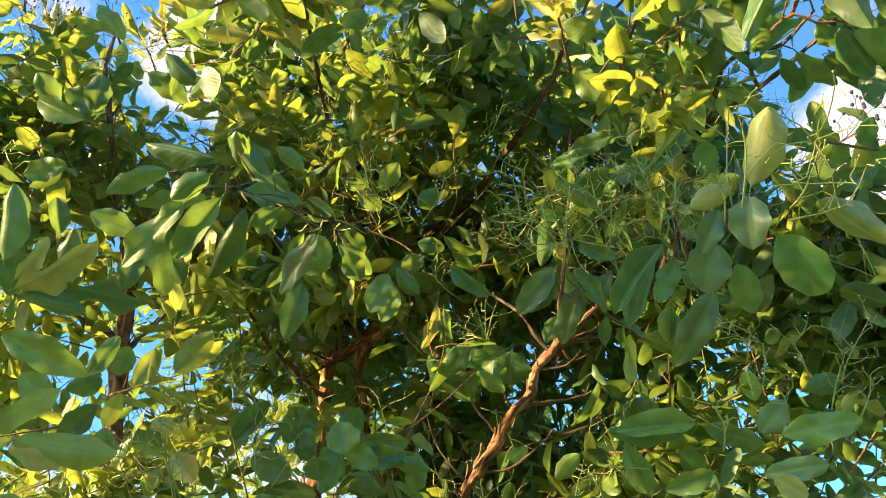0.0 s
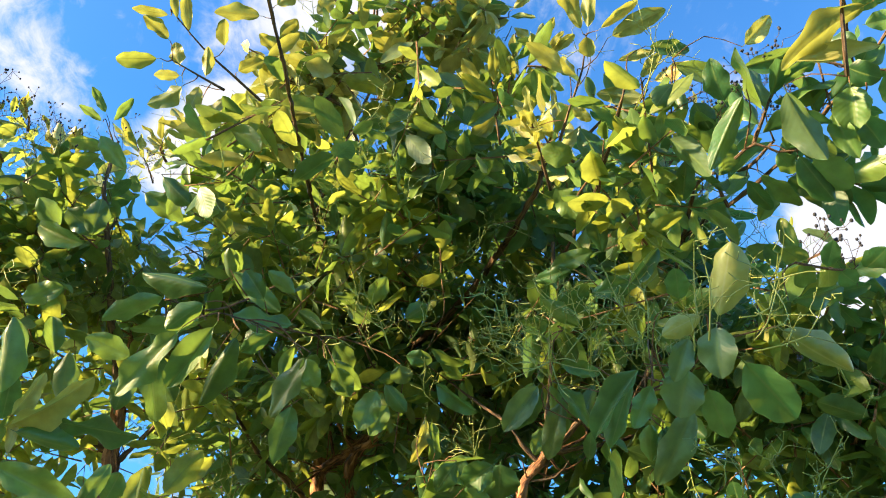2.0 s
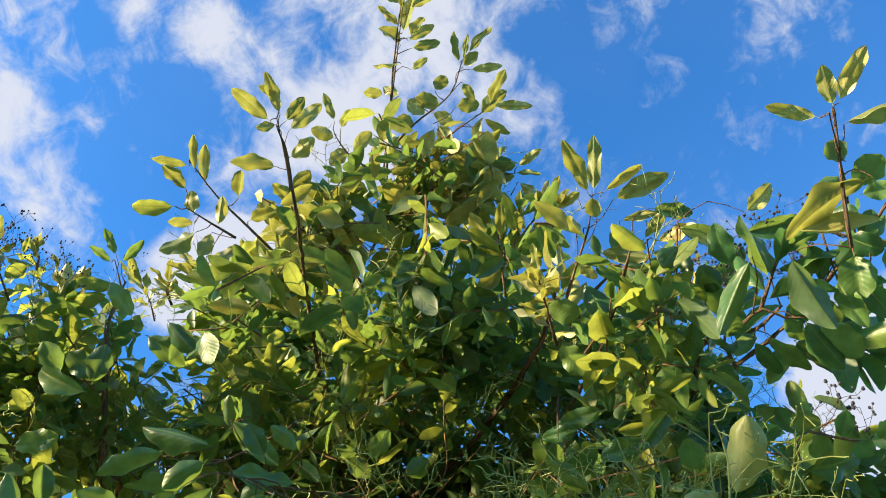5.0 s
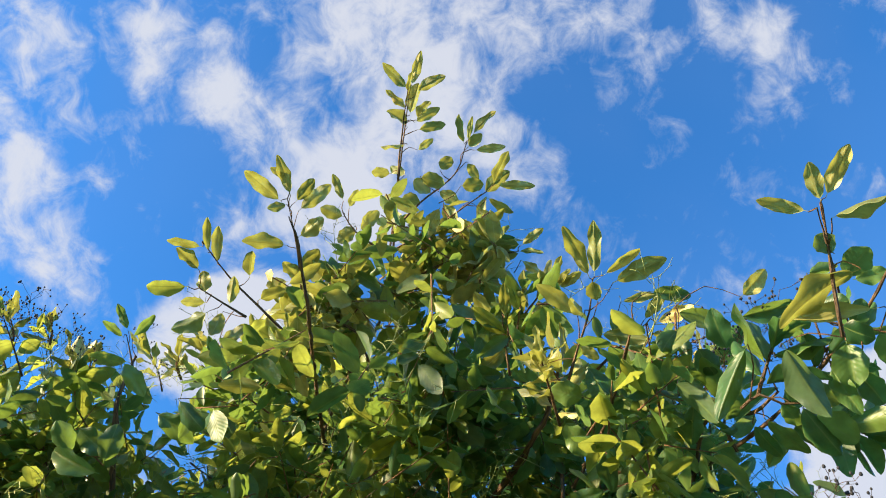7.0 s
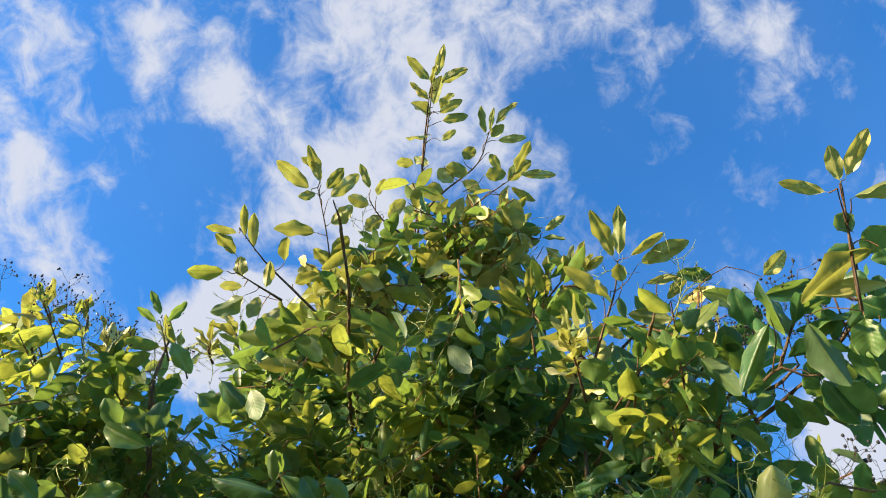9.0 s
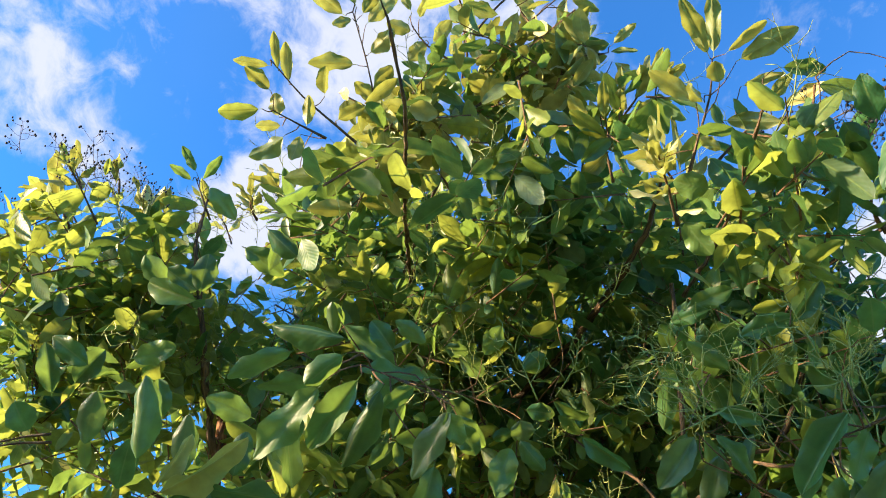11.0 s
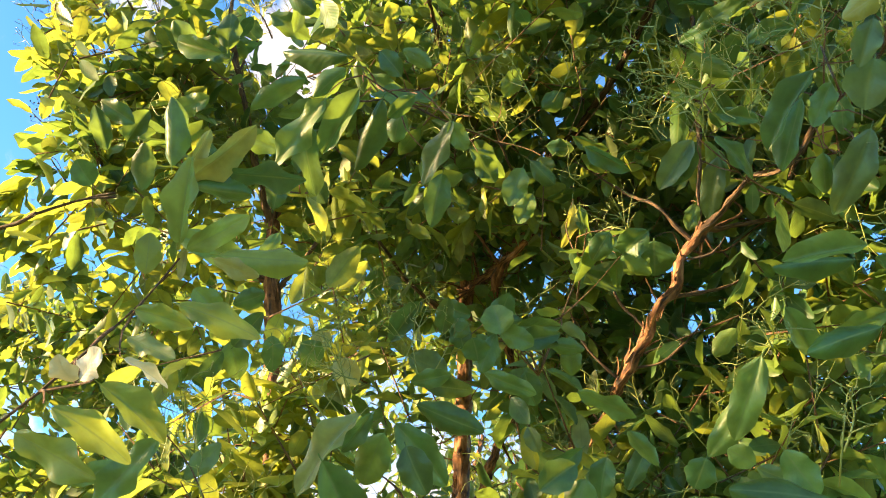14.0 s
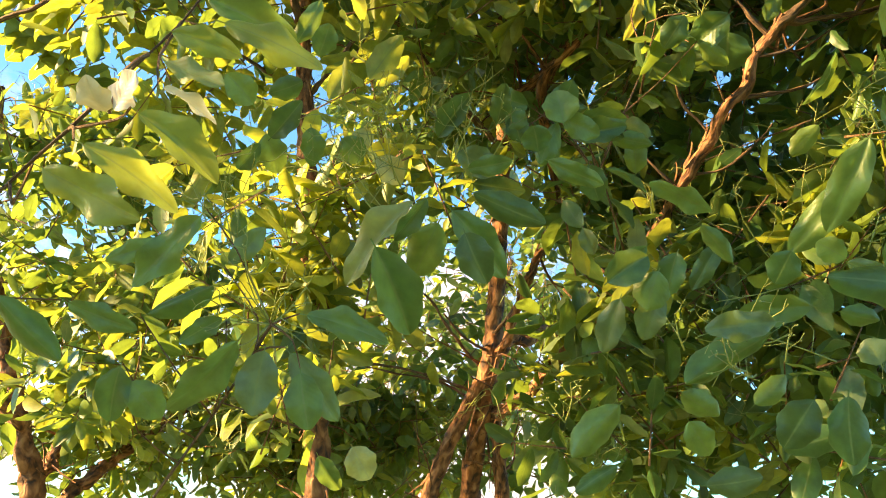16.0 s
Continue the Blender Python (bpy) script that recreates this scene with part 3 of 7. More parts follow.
def umbel(tree, at, way, count, reach):
    """Bare pale stalks that spread from the end of a twig, with small buds."""
    at, way = Vector(at), Vector(way).normalized()
    stalks, ends = Pile(), Pile()
    u = way.orthogonal().normalized()
    w = way.cross(u)
    for i in range(count):
        a = 2.4 * i + rng.gauss(0, 0.25)
        go = (u * math.cos(a) + w * math.sin(a)) * rng.uniform(0.5, 1.1) + way * rng.uniform(0.2, 0.8)
        end = at + go.normalized() * reach * rng.uniform(0.65, 1.1)
        bend = at.lerp(end, 0.55) + jitter(reach * 0.05) + way * reach * 0.06
        add_tube(stalks, smooth_line([(*at, 0.0010), (*bend, 0.0008), (*end, 0.0006)], 0.02), 5)
        for _ in range(2):
            tip = end + (go.normalized() + jitter(0.6)).normalized() * reach * 0.22
            add_tube(stalks, smooth_line([(*end, 0.0006), (*tip, 0.0005)], 0.03), 4)
            ball(ends, tip, rng.uniform(0.0008, 0.0013))
    stalk = part("flower_stalk", stalks.mesh("flower_stalk", STALK, "bark"), tree.root, "thin pale green spreading flower stalks")
    buds = part("bud_spray", ends.mesh("spray", BUD, "bark"), stalk, kind="stuff")
    buds.matrix_parent_inverse = Matrix()
    buds.matrix_basis = Matrix()


def panicle(tree, base, tip, count, fruiting):
    """A flower stalk as a part of its own; the old ones carry small dark fruits."""
    stalks, ends = Pile(), Pile()
    add_panicle(stalks, ends, Vector(base), Vector(tip), count, fruiting)
    stalk = part("flower_stalk", stalks.mesh("flower_stalk", TWIG_BARK if fruiting else STALK, "bark"), tree.root,
                 "thin branched stalk with dark fruits" if fruiting else "thin pale green branched flower stalk")
    fruits = part("fruit_spray" if fruiting else "bud_spray", ends.mesh("spray", FRUIT if fruiting else BUD, "bark"), stalk, kind="stuff")
    fruits.matrix_parent_inverse = Matrix()
    fruits.matrix_basis = Matrix()


def finish(tree):
    """Joins the uncountable leaves and twigs of a tree."""
    anchors = np.array(tree.anchors)
    uses = np.zeros(len(anchors))
    for base in tree.loose:
        gap = np.linalg.norm(anchors - np.array(base), axis=1) + 0.05 * uses
        gap[gap < 0.004] = 9
        i = int(gap.argmin())
        a, c = Vector(anchors[i]), Vector(base)
        reach = (a - c).length
        if 0.004 < reach < 0.20:
            uses[i] += 1
            sag = (a + c) / 2 + jitter(0.12 * reach) + Vector((0, 0, 0.08 * reach))
            add_tube(tree.twigs, smooth_line([(*a, 0.0018), (*sag, 0.0014), (*c, 0.0010)], 0.03), 4)
    for tone, mat, name in ((0, LEAF_OLD, "foliage"), (1, LEAF_YOUNG, "young_foliage"), (2, LEAF_LIME_SUNLIT, "bright_foliage")):
        rows = np.array(tree.leaves[tone])
        if not len(rows):
            continue
        base, tip, width, nor = rows[:, :3], rows[:, 3:6], rows[:, 6], rows[:, 7:10]
        ax = tip - base
        length = np.linalg.norm(ax, axis=1)
        ax = ax / length[:, None]
        z = nor - ax * (nor * ax).sum(1)[:, None]
        z /= np.linalg.norm(z, axis=1)[:, None] + 1e-9
        side = np.cross(ax, z)
        verts, faces, uvs, start = [], [], [], 0
        close = np.linalg.norm(base - np.array(STAND), axis=1) < 2.3
        turn = np.arange(len(rows)) % len(CROWN_SHAPES)
        for near, k in ((near, k) for near in (True, False) for k in range(len(CROWN_SHAPES))):
            tv, tf, tuv = (CLOSE if near else DEEP)[k]
            pick = (turn == k) & (close == near)
            m = pick.sum()
            v = (base[pick][:, None, :] + side[pick][:, None, :] * (tv[:, 0][None, :] * width[pick][:, None])[:, :, None]
                 + ax[pick][:, None, :] * (tv[:, 1][None, :] * length[pick][:, None])[:, :, None]
                 + z[pick][:, None, :] * (tv[:, 2][None, :] * length[pick][:, None] * 0.55)[:, :, None])
            verts.append(v.reshape(-1, 3))
            f = np.array(tf)[None, :, :] + (np.arange(m) * len(tv))[:, None, None] + start
            faces.append(f.reshape(-1, 4))
            uvs.append(np.tile(tuv, (m, 1)))
            start += m * len(tv)
        pile = Pile()
        pile.v, pile.uv, pile.f, pile.count = verts, uvs, np.concatenate(faces).tolist(), start
        part(name, pile.mesh(name, mat, "leaf"), tree.root, kind="stuff",
             label=("dense glossy dark green leaves", "pale olive young leaves", "yellow-green leaves with sunlight put into their colour")[tone])
    part("twig_mass", tree.twigs.mesh("twig_mass", TWIG_RED, "bark"), tree.root, kind="stuff", label="thin reddish brown twigs")
    if tree.snags.count:
        part("bare_twig_mass", tree.snags.mesh("bare_twig_mass", BARK, "bark"), tree.root, kind="stuff", label="crooked reddish bare twigs")
    part("stalk_mass", tree.stalks.mesh("stalk_mass", STALK, "bark"), tree.root, kind="stuff", label="thin pale green flower stalks")


# ---- ground ----
ground_mesh = bpy.data.meshes.new("ground")
bm = bmesh.new()
bmesh.ops.create_grid(bm, x_segments=60, y_segments=60, size=1500)
for v in bm.verts:
    d = v.co.xy.length
    v.co.z = 0.0 if d < 60 else noise.noise(v.co * 0.004) * 2.0 - 1.0
bm.to_mesh(ground_mesh)
bm.free()
ground_mesh.materials.append(GRASS)
tagged(new("ground", ground_mesh), label="mown green grass under the trees", category="ground", kind="structure")

# ---- trees ----
tree_a = Tree(-0.55, 3.0, "tall evergreen tree with reddish flaking bark and glossy leaves")
tree_b = Tree(-0.95, 2.35, "slender evergreen tree with sunlit yellow-green leaves on its outside")
tree_c = Tree(-2.25, 2.95, "small evergreen tree with long shoots reaching out over the grass")

trunk(tree_a, [(-0.66, 3.24, 0.0, 0.062), (-0.64, 3.21, 0.8, 0.050), (-0.62, 3.18, 1.53, 0.035), (-0.54, 3.04, 1.92, 0.033),
               (-0.51, 3.04, 2.26, 0.030), (-0.46, 2.85, 3.00, 0.024), (-0.45, 2.62, 3.25, 0.019), (-0.42, 2.24, 3.47, 0.014)])
trunk(tree_a, [(-1.00, 3.12, 0.0, 0.040), (-0.86, 3.08, 0.8, 0.034), (-0.74, 3.05, 1.52, 0.028), (-0.56, 3.0, 1.92, 0.022)])
trunk(tree_a, [(-0.42, 3.28, 0.0, 0.036), (-0.47, 3.24, 0.8, 0.031), (-0.50, 3.17, 1.53, 0.023), (-0.52, 3.04, 1.92, 0.019)])
trunk(tree_b, [(-0.88, 2.46, 0.0, 0.044), (-0.90, 2.42, 0.7, 0.038), (-0.91, 2.36, 1.55, 0.034), (-0.96, 2.28, 2.2, 0.028),
               (-1.00, 2.20, 2.74, 0.022), (-0.99, 2.12, 3.05, 0.015)])
trunk(tree_c, [(-2.20, 3.15, 0.0, 0.052), (-2.23, 3.05, 0.8, 0.044), (-2.25, 2.97, 1.50, 0.040), (-2.28, 2.89, 1.70, 0.038), (-2.5, 2.8, 2.4, 0.026),
               (-2.55, 2.7, 3.1, 0.012)])

# limbs
limb(tree_a, [(-0.588, 3.210, 1.797, 0.0192), (-0.446, 2.908, 1.818, 0.0168), (-0.308, 2.597, 1.862, 0.0152), (-0.017, 2.140, 2.103, 0.0136), (0.063, 1.931, 2.198, 0.0128), (0.129, 1.881, 2.274, 0.0132), (0.155, 1.829, 2.318, 0.0108), (0.204, 1.824, 2.368, 0.0132), (0.223, 1.808, 2.429, 0.0108), (0.266, 1.796, 2.468, 0.0128), (0.283, 1.780, 2.504, 0.0088)])
limb(tree_a, [(0.264, 1.792, 2.474, 0.0110), (0.346, 1.750, 2.542, 0.0080), (0.403, 1.732, 2.597, 0.0060), (0.497, 1.740, 2.616, 0.0040)])
limb(tree_a, [(0.254, 1.797, 2.462, 0.0090), (0.180, 1.768, 2.556, 0.0070), (0.121, 1.832, 2.643, 0.0050), (0.028, 1.779, 2.692, 0.0030)])
limb(tree_a, [(0.286, 1.787, 2.492, 0.0100), (0.461, 1.876, 2.560, 0.0080), (0.636, 1.974, 2.657, 0.0060), (0.856, 2.076, 2.761, 0.0050)])
limb(tree_a, [(0.181, 1.843, 2.346, 0.0090), (0.315, 1.885, 2.380, 0.0060), (0.371, 1.882, 2.405, 0.0030)])
limb(tree_a, [(-0.541, 3.098, 1.990, 0.0180), (-0.476, 2.983, 2.048, 0.0165), (-0.356, 2.773, 2.253, 0.0150), (-0.262, 2.674, 2.436, 0.0135), (-0.286, 2.355, 2.686, 0.0128), (-0.190, 2.226, 2.750, 0.0112), (-0.123, 2.163, 2.787, 0.0097), (-0.081, 2.167, 2.824, 0.0060)])
limb(tree_a, [(-0.461, 3.012, 2.797, 0.0120), (-0.557, 2.725, 2.821, 0.0100), (-0.631, 2.568, 2.846, 0.0080), (-0.694, 2.381, 2.913, 0.0040)])
limb(tree_a, [(-0.565, 3.159, 1.895, 0.0080), (-0.719, 2.715, 1.899, 0.0070), (-0.839, 2.477, 1.889, 0.0040)])
limb(tree_a, [(-0.546, 3.141, 1.955, 0.0100), (-0.662, 2.983, 2.092, 0.0080), (-0.717, 2.832, 2.179, 0.0060), (-0.769, 2.705, 2.204, 0.0030)])
limb(tree_a, [(0.129, 1.880, 2.277, 0.0070), (0.068, 1.856, 2.346, 0.0050), (0.048, 1.823, 2.401, 0.0030)])
limb(tree_a, [(0.071, 1.929, 2.205, 0.0070), (0.153, 1.938, 2.218, 0.0050), (0.229, 1.904, 2.266, 0.0045), (0.259, 1.891, 2.303, 0.0025)])
limb(tree_a, [(0.223, 1.810, 2.425, 0.0060), (0.291, 1.797, 2.431, 0.0045), (0.327, 1.785, 2.468, 0.0025)])
limb(tree_a, [(0.043, 1.952, 2.193, 0.0060), (-0.020, 1.937, 2.267, 0.0050), (-0.055, 1.888, 2.348, 0.0030)])
limb(tree_a, [(-0.527, 3.046, 2.091, 0.0100), (-0.423, 2.880, 2.153, 0.0090), (-0.340, 2.749, 2.255, 0.0070), (-0.254, 2.623, 2.348, 0.0050), (-0.206, 2.599, 2.436, 0.0030)])
limb(tree_a, [(-0.529, 3.067, 2.032, 0.0080), (-0.601, 2.880, 2.055, 0.0070), (-0.646, 2.744, 2.103, 0.0040)])
limb(tree_a, [(-0.546, 3.205, 1.804, 0.0110), (-0.415, 2.991, 1.867, 0.0090), (-0.335, 2.882, 1.907, 0.0060), (-0.208, 2.795, 1.920, 0.0030)])
limb(tree_a, [(-0.585, 3.175, 1.862, 0.0080), (-0.706, 3.019, 1.921, 0.0060), (-0.878, 2.869, 1.935, 0.0050), (-1.109, 2.699, 1.971, 0.0030)])
limb(tree_a, [(-0.410, 2.584, 2.796, 0.0140), (-0.275, 2.483, 2.847, 0.0120), (-0.168, 2.414, 2.944, 0.0090), (-0.081, 2.290, 3.030, 0.0050)])
limb(tree_b, [(-1.019, 2.157, 2.888, 0.0120), (-1.017, 1.965, 3.059, 0.0110), (-1.034, 1.812, 3.256, 0.0090), (-1.042, 1.736, 3.355, 0.0070), (-1.043, 1.718, 3.546, 0.0040)])
limb(tree_b, [(-0.535, 2.094, 3.158, 0.0080), (-0.639, 2.039, 3.208, 0.0070), (-0.861, 2.021, 3.352, 0.0040)])
limb(tree_b, [(-1.021, 2.251, 2.713, 0.0120), (-1.110, 2.227, 2.749, 0.0090), (-1.176, 2.106, 2.751, 0.0040)])
limb(tree_b, [(-1.038, 1.857, 3.320, 0.0060), (-1.047, 1.806, 3.215, 0.0050), (-1.119, 1.655, 3.262, 0.0030)])
limb(tree_c, [(-1.100, 1.480, 2.535, 0.0050), (-1.186, 1.468, 2.528, 0.0040), (-1.294, 1.463, 2.497, 0.0030)])
limb(tree_c, [(-1.147, 1.538, 2.592, 0.0050), (-1.228, 1.534, 2.580, 0.0040), (-1.350, 1.537, 2.551, 0.0050)])
limb(tree_a, [(-0.394, 2.088, 3.340, 0.0060), (-0.452, 1.355, 2.633, 0.0036), (-0.473, 1.063, 2.439, 0.0020)])
limb(tree_a, [(-0.200, 1.738, 2.781, 0.0040), (-0.311, 1.300, 2.535, 0.0030), (-0.355, 1.010, 2.375, 0.0020)])
limb(tree_a, [(-0.418, 2.207, 3.468, 0.0100), (-0.372, 1.522, 3.214, 0.0080), (-0.305, 0.976, 2.926, 0.0055), (-0.312, 0.786, 2.936, 0.0045), (-0.322, 0.709, 2.929, 0.0020)])
limb(tree_a, [(-0.438, 2.024, 3.474, 0.0080), (-0.307, 1.751, 3.604, 0.0080), (-0.207, 1.568, 3.672, 0.0070), (-0.188, 1.340, 3.831, 0.0060), (-0.174, 1.129, 3.979, 0.0045), (-0.153, 0.966, 4.093, 0.0020)])
limb(tree_a, [(0.350, 1.646, 3.013, 0.0080), (0.383, 1.368, 2.964, 0.0070), (0.401, 1.105, 2.964, 0.0060), (0.407, 1.001, 2.976, 0.0030)])
limb(tree_a, [(-0.431, 2.632, 3.053, 0.0124), (-0.029, 2.223, 3.137, 0.0110), (0.157, 1.948, 3.196, 0.0100), (0.232, 1.722, 3.179, 0.0090), (0.298, 1.566, 3.235, 0.0070), (0.320, 1.422, 3.273, 0.0040)])
limb(tree_a, [(0.555, 1.463, 3.031, 0.0060), (0.491, 1.302, 3.094, 0.0040)])
limb(tree_a, [(0.640, 1.509, 2.961, 0.0080), (0.626, 1.282, 2.943, 0.0070), (0.658, 1.121, 2.824, 0.0060), (0.634, 0.949, 2.722, 0.0040)])
limb(tree_a, [(0.787, 0.878, 2.822, 0.0060), (0.710, 0.736, 2.798, 0.0040), (0.646, 0.597, 2.834, 0.0020)])
limb(tree_a, [(0.799, 0.952, 2.831, 0.0070), (0.820, 0.766, 2.839, 0.0040), (0.827, 0.585, 2.844, 0.0020)])
limb(tree_c, [(-1.010, 0.962, 1.629, 0.0044), (-0.612, 0.727, 1.694, 0.0025), (-0.501, 0.681, 1.744, 0.0020), (-0.438, 0.669, 1.795, 0.0017), (-0.404, 0.659, 1.831, 0.0013)])
limb(tree_a, [(0.378, 1.154, 2.310, 0.0035), (0.395, 0.957, 2.247, 0.0030), (0.404, 0.859, 2.250, 0.0020)])
limb(tree_c, [(-0.919, 1.454, 1.372, 0.0040), (-0.628, 1.200, 1.589, 0.0030), (-0.545, 1.135, 1.670, 0.0030)])

# limbs that carry the outer shoots
# the first two are added out of sight to hold the shading foliage
limb(tree_c, [(-2.27, 2.90, 1.72, 0.028), (-2.20, 2.10, 2.15, 0.020), (-2.00, 1.20, 2.50, 0.013), (-1.85, 0.50, 2.60, 0.007), (-1.80, 0.20, 2.45, 0.003)])
limb(tree_c, [(-2.00, 1.20, 2.50, 0.011), (-1.98, 0.80, 2.80, 0.008), (-1.95, 0.40, 3.05, 0.004)])
limb(tree_c, [(-2.22, 2.30, 2.05, 0.0118), (-1.65, 1.55, 1.80, 0.009), (-1.01, 0.962, 1.629, 0.005)])
limb(tree_c, [(-2.21, 3.10, 0.95, 0.013), (-1.50, 2.30, 1.15, 0.008), (-0.92, 1.454, 1.372, 0.004)])
limb(tree_c, [(-2.45, 2.82, 2.25, 0.0118), (-1.95, 1.95, 2.46, 0.008), (-1.60, 1.60, 2.50, 0.006), (-1.35, 1.537, 2.551, 0.005)])
limb(tree_c, [(-2.24, 3.00, 1.40, 0.026), (-2.00, 3.80, 2.00, 0.019), (-1.40, 4.50, 2.50, 0.009)])
limb(tree_c, [(-2.25, 2.97, 1.50, 0.024), (-2.60, 3.80, 2.10, 0.016), (-2.90, 4.60, 2.50, 0.008)])
limb(tree_a, [(-0.64, 3.21, 1.10, 0.032), (-0.72, 4.20, 2.20, 0.022), (-0.70, 5.20, 3.10, 0.011)])
limb(tree_a, [(-0.53, 3.05, 2.05, 0.024), (0.30, 4.20, 2.60, 0.018), (0.90, 5.10, 3.10, 0.009)])
limb(tree_a, [(0.46, 1.876, 2.56, 0.009), (0.58, 1.70, 2.75, 0.0085), (0.64, 1.509, 2.961, 0.008)])
limb(tree_a, [(0.64, 1.509, 2.961, 0.008), (0.74, 1.20, 2.88, 0.0075), (0.79, 0.90, 2.825, 0.0065)])
limb(tree_a, [(0.266, 1.79, 2.47, 0.009), (0.30, 1.70, 2.75, 0.0085), (0.32, 1.617, 3.033, 0.008)])
limb(tree_a, [(0.403, 1.732, 2.597, 0.0058), (0.40, 1.45, 2.42, 0.0045), (0.378, 1.154, 2.31, 0.0035)])
limb(tree_a, [(-0.123, 2.163, 2.787, 0.0070), (-0.17, 1.95, 2.80, 0.0052), (-0.20, 1.738, 2.781, 0.004)])
limb(tree_b, [(-0.98, 2.22, 2.66, 0.010), (-0.72, 2.15, 2.95, 0.009), (-0.535, 2.094, 3.158, 0.008)])

# leaves close to the viewer
leaf(tree_a, (0.398, 0.852, 2.248), (0.408, 0.770, 2.326), 0.059, (-0.620, -0.660, -0.420), 1)
leaf(tree_a, (0.381, 0.846, 2.257), (0.324, 0.870, 2.238), 0.034, (-0.600, -0.650, -0.450), 1)
leaf(tree_a, (0.389, 0.832, 2.233), (0.384, 0.849, 2.160), 0.053, (-0.352, -0.916, -0.191))
leaf(tree_a, (0.415, 0.847, 2.187), (0.483, 0.888, 2.113), 0.063, (-0.386, -0.606, -0.695))
leaf(tree_a, (0.466, 0.824, 2.223), (0.573, 0.868, 2.168), 0.046, (-0.560, -0.560, -0.610), 1)
leaf(tree_a, (0.363, 0.872, 2.240), (0.338, 0.897, 2.181), 0.035, (-0.069, -0.926, -0.372))
leaf(tree_a, (0.370, 0.918, 2.215), (0.349, 0.948, 2.152), 0.062, (-0.260, -0.901, -0.348))
leaf(tree_a, (0.394, 0.932, 2.194), (0.426, 0.979, 2.134), 0.044, (-0.116, -0.748, -0.654))
leaf(tree_a, (0.324, 0.951, 2.209), (0.288, 0.973, 2.146), 0.034, (0.013, -0.942, -0.335))
leaf(tree_a, (0.315, 0.957, 2.245), (0.234, 1.019, 2.158), 0.047, (-0.607, -0.794, 0.003))
leaf(tree_a, (0.401, 0.989, 2.381), (0.388, 0.934, 2.410), 0.040, (-0.241, -0.417, -0.876))
leaf(tree_a, (0.375, 1.178, 2.548), (0.437, 1.125, 2.604), 0.035, (0.059, -0.686, -0.725))
leaf(tree_a, (0.381, 1.205, 2.278), (0.386, 1.258, 2.222), 0.038, (-0.103, -0.713, -0.693))
leaf(tree_a, (0.400, 1.210, 2.270), (0.418, 1.238, 2.215), 0.030, (-0.116, -0.867, -0.484))
leaf(tree_a, (0.434, 1.205, 2.279), (0.431, 1.213, 2.213), 0.026, (-0.147, -0.981, -0.123))
leaf(tree_a, (0.211, 1.329, 2.428), (0.134, 1.371, 2.343), 0.052, (-0.151, -0.937, -0.316))
leaf(tree_a, (0.216, 1.332, 2.423), (0.174, 1.380, 2.355), 0.041, (0.010, -0.818, -0.576))
leaf(tree_a, (0.244, 1.308, 2.461), (0.328, 1.304, 2.433), 0.034, (-0.178, -0.903, -0.392))
leaf(tree_a, (0.238, 1.329, 2.428), (0.319, 1.361, 2.353), 0.040, (0.236, -0.960, -0.152))
leaf(tree_a, (0.233, 1.361, 2.448), (0.269, 1.422, 2.366), 0.038, (-0.435, -0.621, -0.652))
leaf(tree_a, (-0.256, 1.631, 2.724), (-0.217, 1.685, 2.663), 0.059, (0.150, -0.788, -0.597))
leaf(tree_a, (-0.093, 1.665, 2.673), (-0.083, 1.697, 2.632), 0.059, (0.061, -0.798, -0.600))
leaf(tree_a, (-0.083, 1.654, 2.691), (-0.013, 1.654, 2.676), 0.045, (-0.110, -0.845, -0.523))
leaf(tree_a, (-0.021, 1.642, 2.710), (0.071, 1.681, 2.677), 0.037, (-0.147, -0.406, -0.902))
leaf(tree_a, (-0.085, 1.604, 2.767), (-0.022, 1.595, 2.805), 0.056, (0.186, -0.840, -0.510))
leaf(tree_a, (-0.176, 1.585, 2.796), (-0.127, 1.541, 2.853), 0.051, (0.188, -0.697, -0.692))
leaf(tree_a, (-0.270, 1.570, 2.818), (-0.209, 1.583, 2.807), 0.037, (0.030, -0.699, -0.714))
leaf(tree_a, (-0.407, 1.006, 2.344), (-0.511, 1.078, 2.257), 0.054, (-0.316, -0.882, -0.349))
leaf(tree_a, (-0.350, 1.001, 2.352), (-0.434, 1.057, 2.261), 0.048, (-0.032, -0.864, -0.502))
leaf(tree_a, (-0.320, 1.031, 2.352), (-0.394, 1.095, 2.253), 0.049, (-0.256, -0.886, -0.386))
leaf(tree_a, (-0.377, 1.004, 2.393), (-0.435, 1.012, 2.342), 0.042, (0.447, -0.658, -0.606))
leaf(tree_a, (-0.274, 1.064, 2.371), (-0.331, 1.089, 2.346), 0.030, (0.074, -0.621, -0.780))
leaf(tree_a, (-0.377, 1.023, 2.432), (-0.509, 1.013, 2.476), 0.049, (0.100, -0.993, 0.064))
leaf(tree_a, (-0.219, 1.136, 2.376), (-0.298, 1.207, 2.288), 0.049, (-0.414, -0.852, -0.320))
leaf(tree_a, (-0.233, 1.138, 2.372), (-0.211, 1.185, 2.335), 0.039, (0.351, -0.685, -0.638))
leaf(tree_a, (-0.330, 1.187, 2.525), (-0.373, 1.154, 2.576), 0.043, (-0.026, -0.828, -0.559))
leaf(tree_a, (-0.269, 1.181, 2.535), (-0.329, 1.163, 2.579), 0.035, (-0.167, -0.813, -0.558))
leaf(tree_a, (-0.266, 1.213, 2.486), (-0.391, 1.182, 2.482), 0.045, (0.231, -0.966, 0.113))
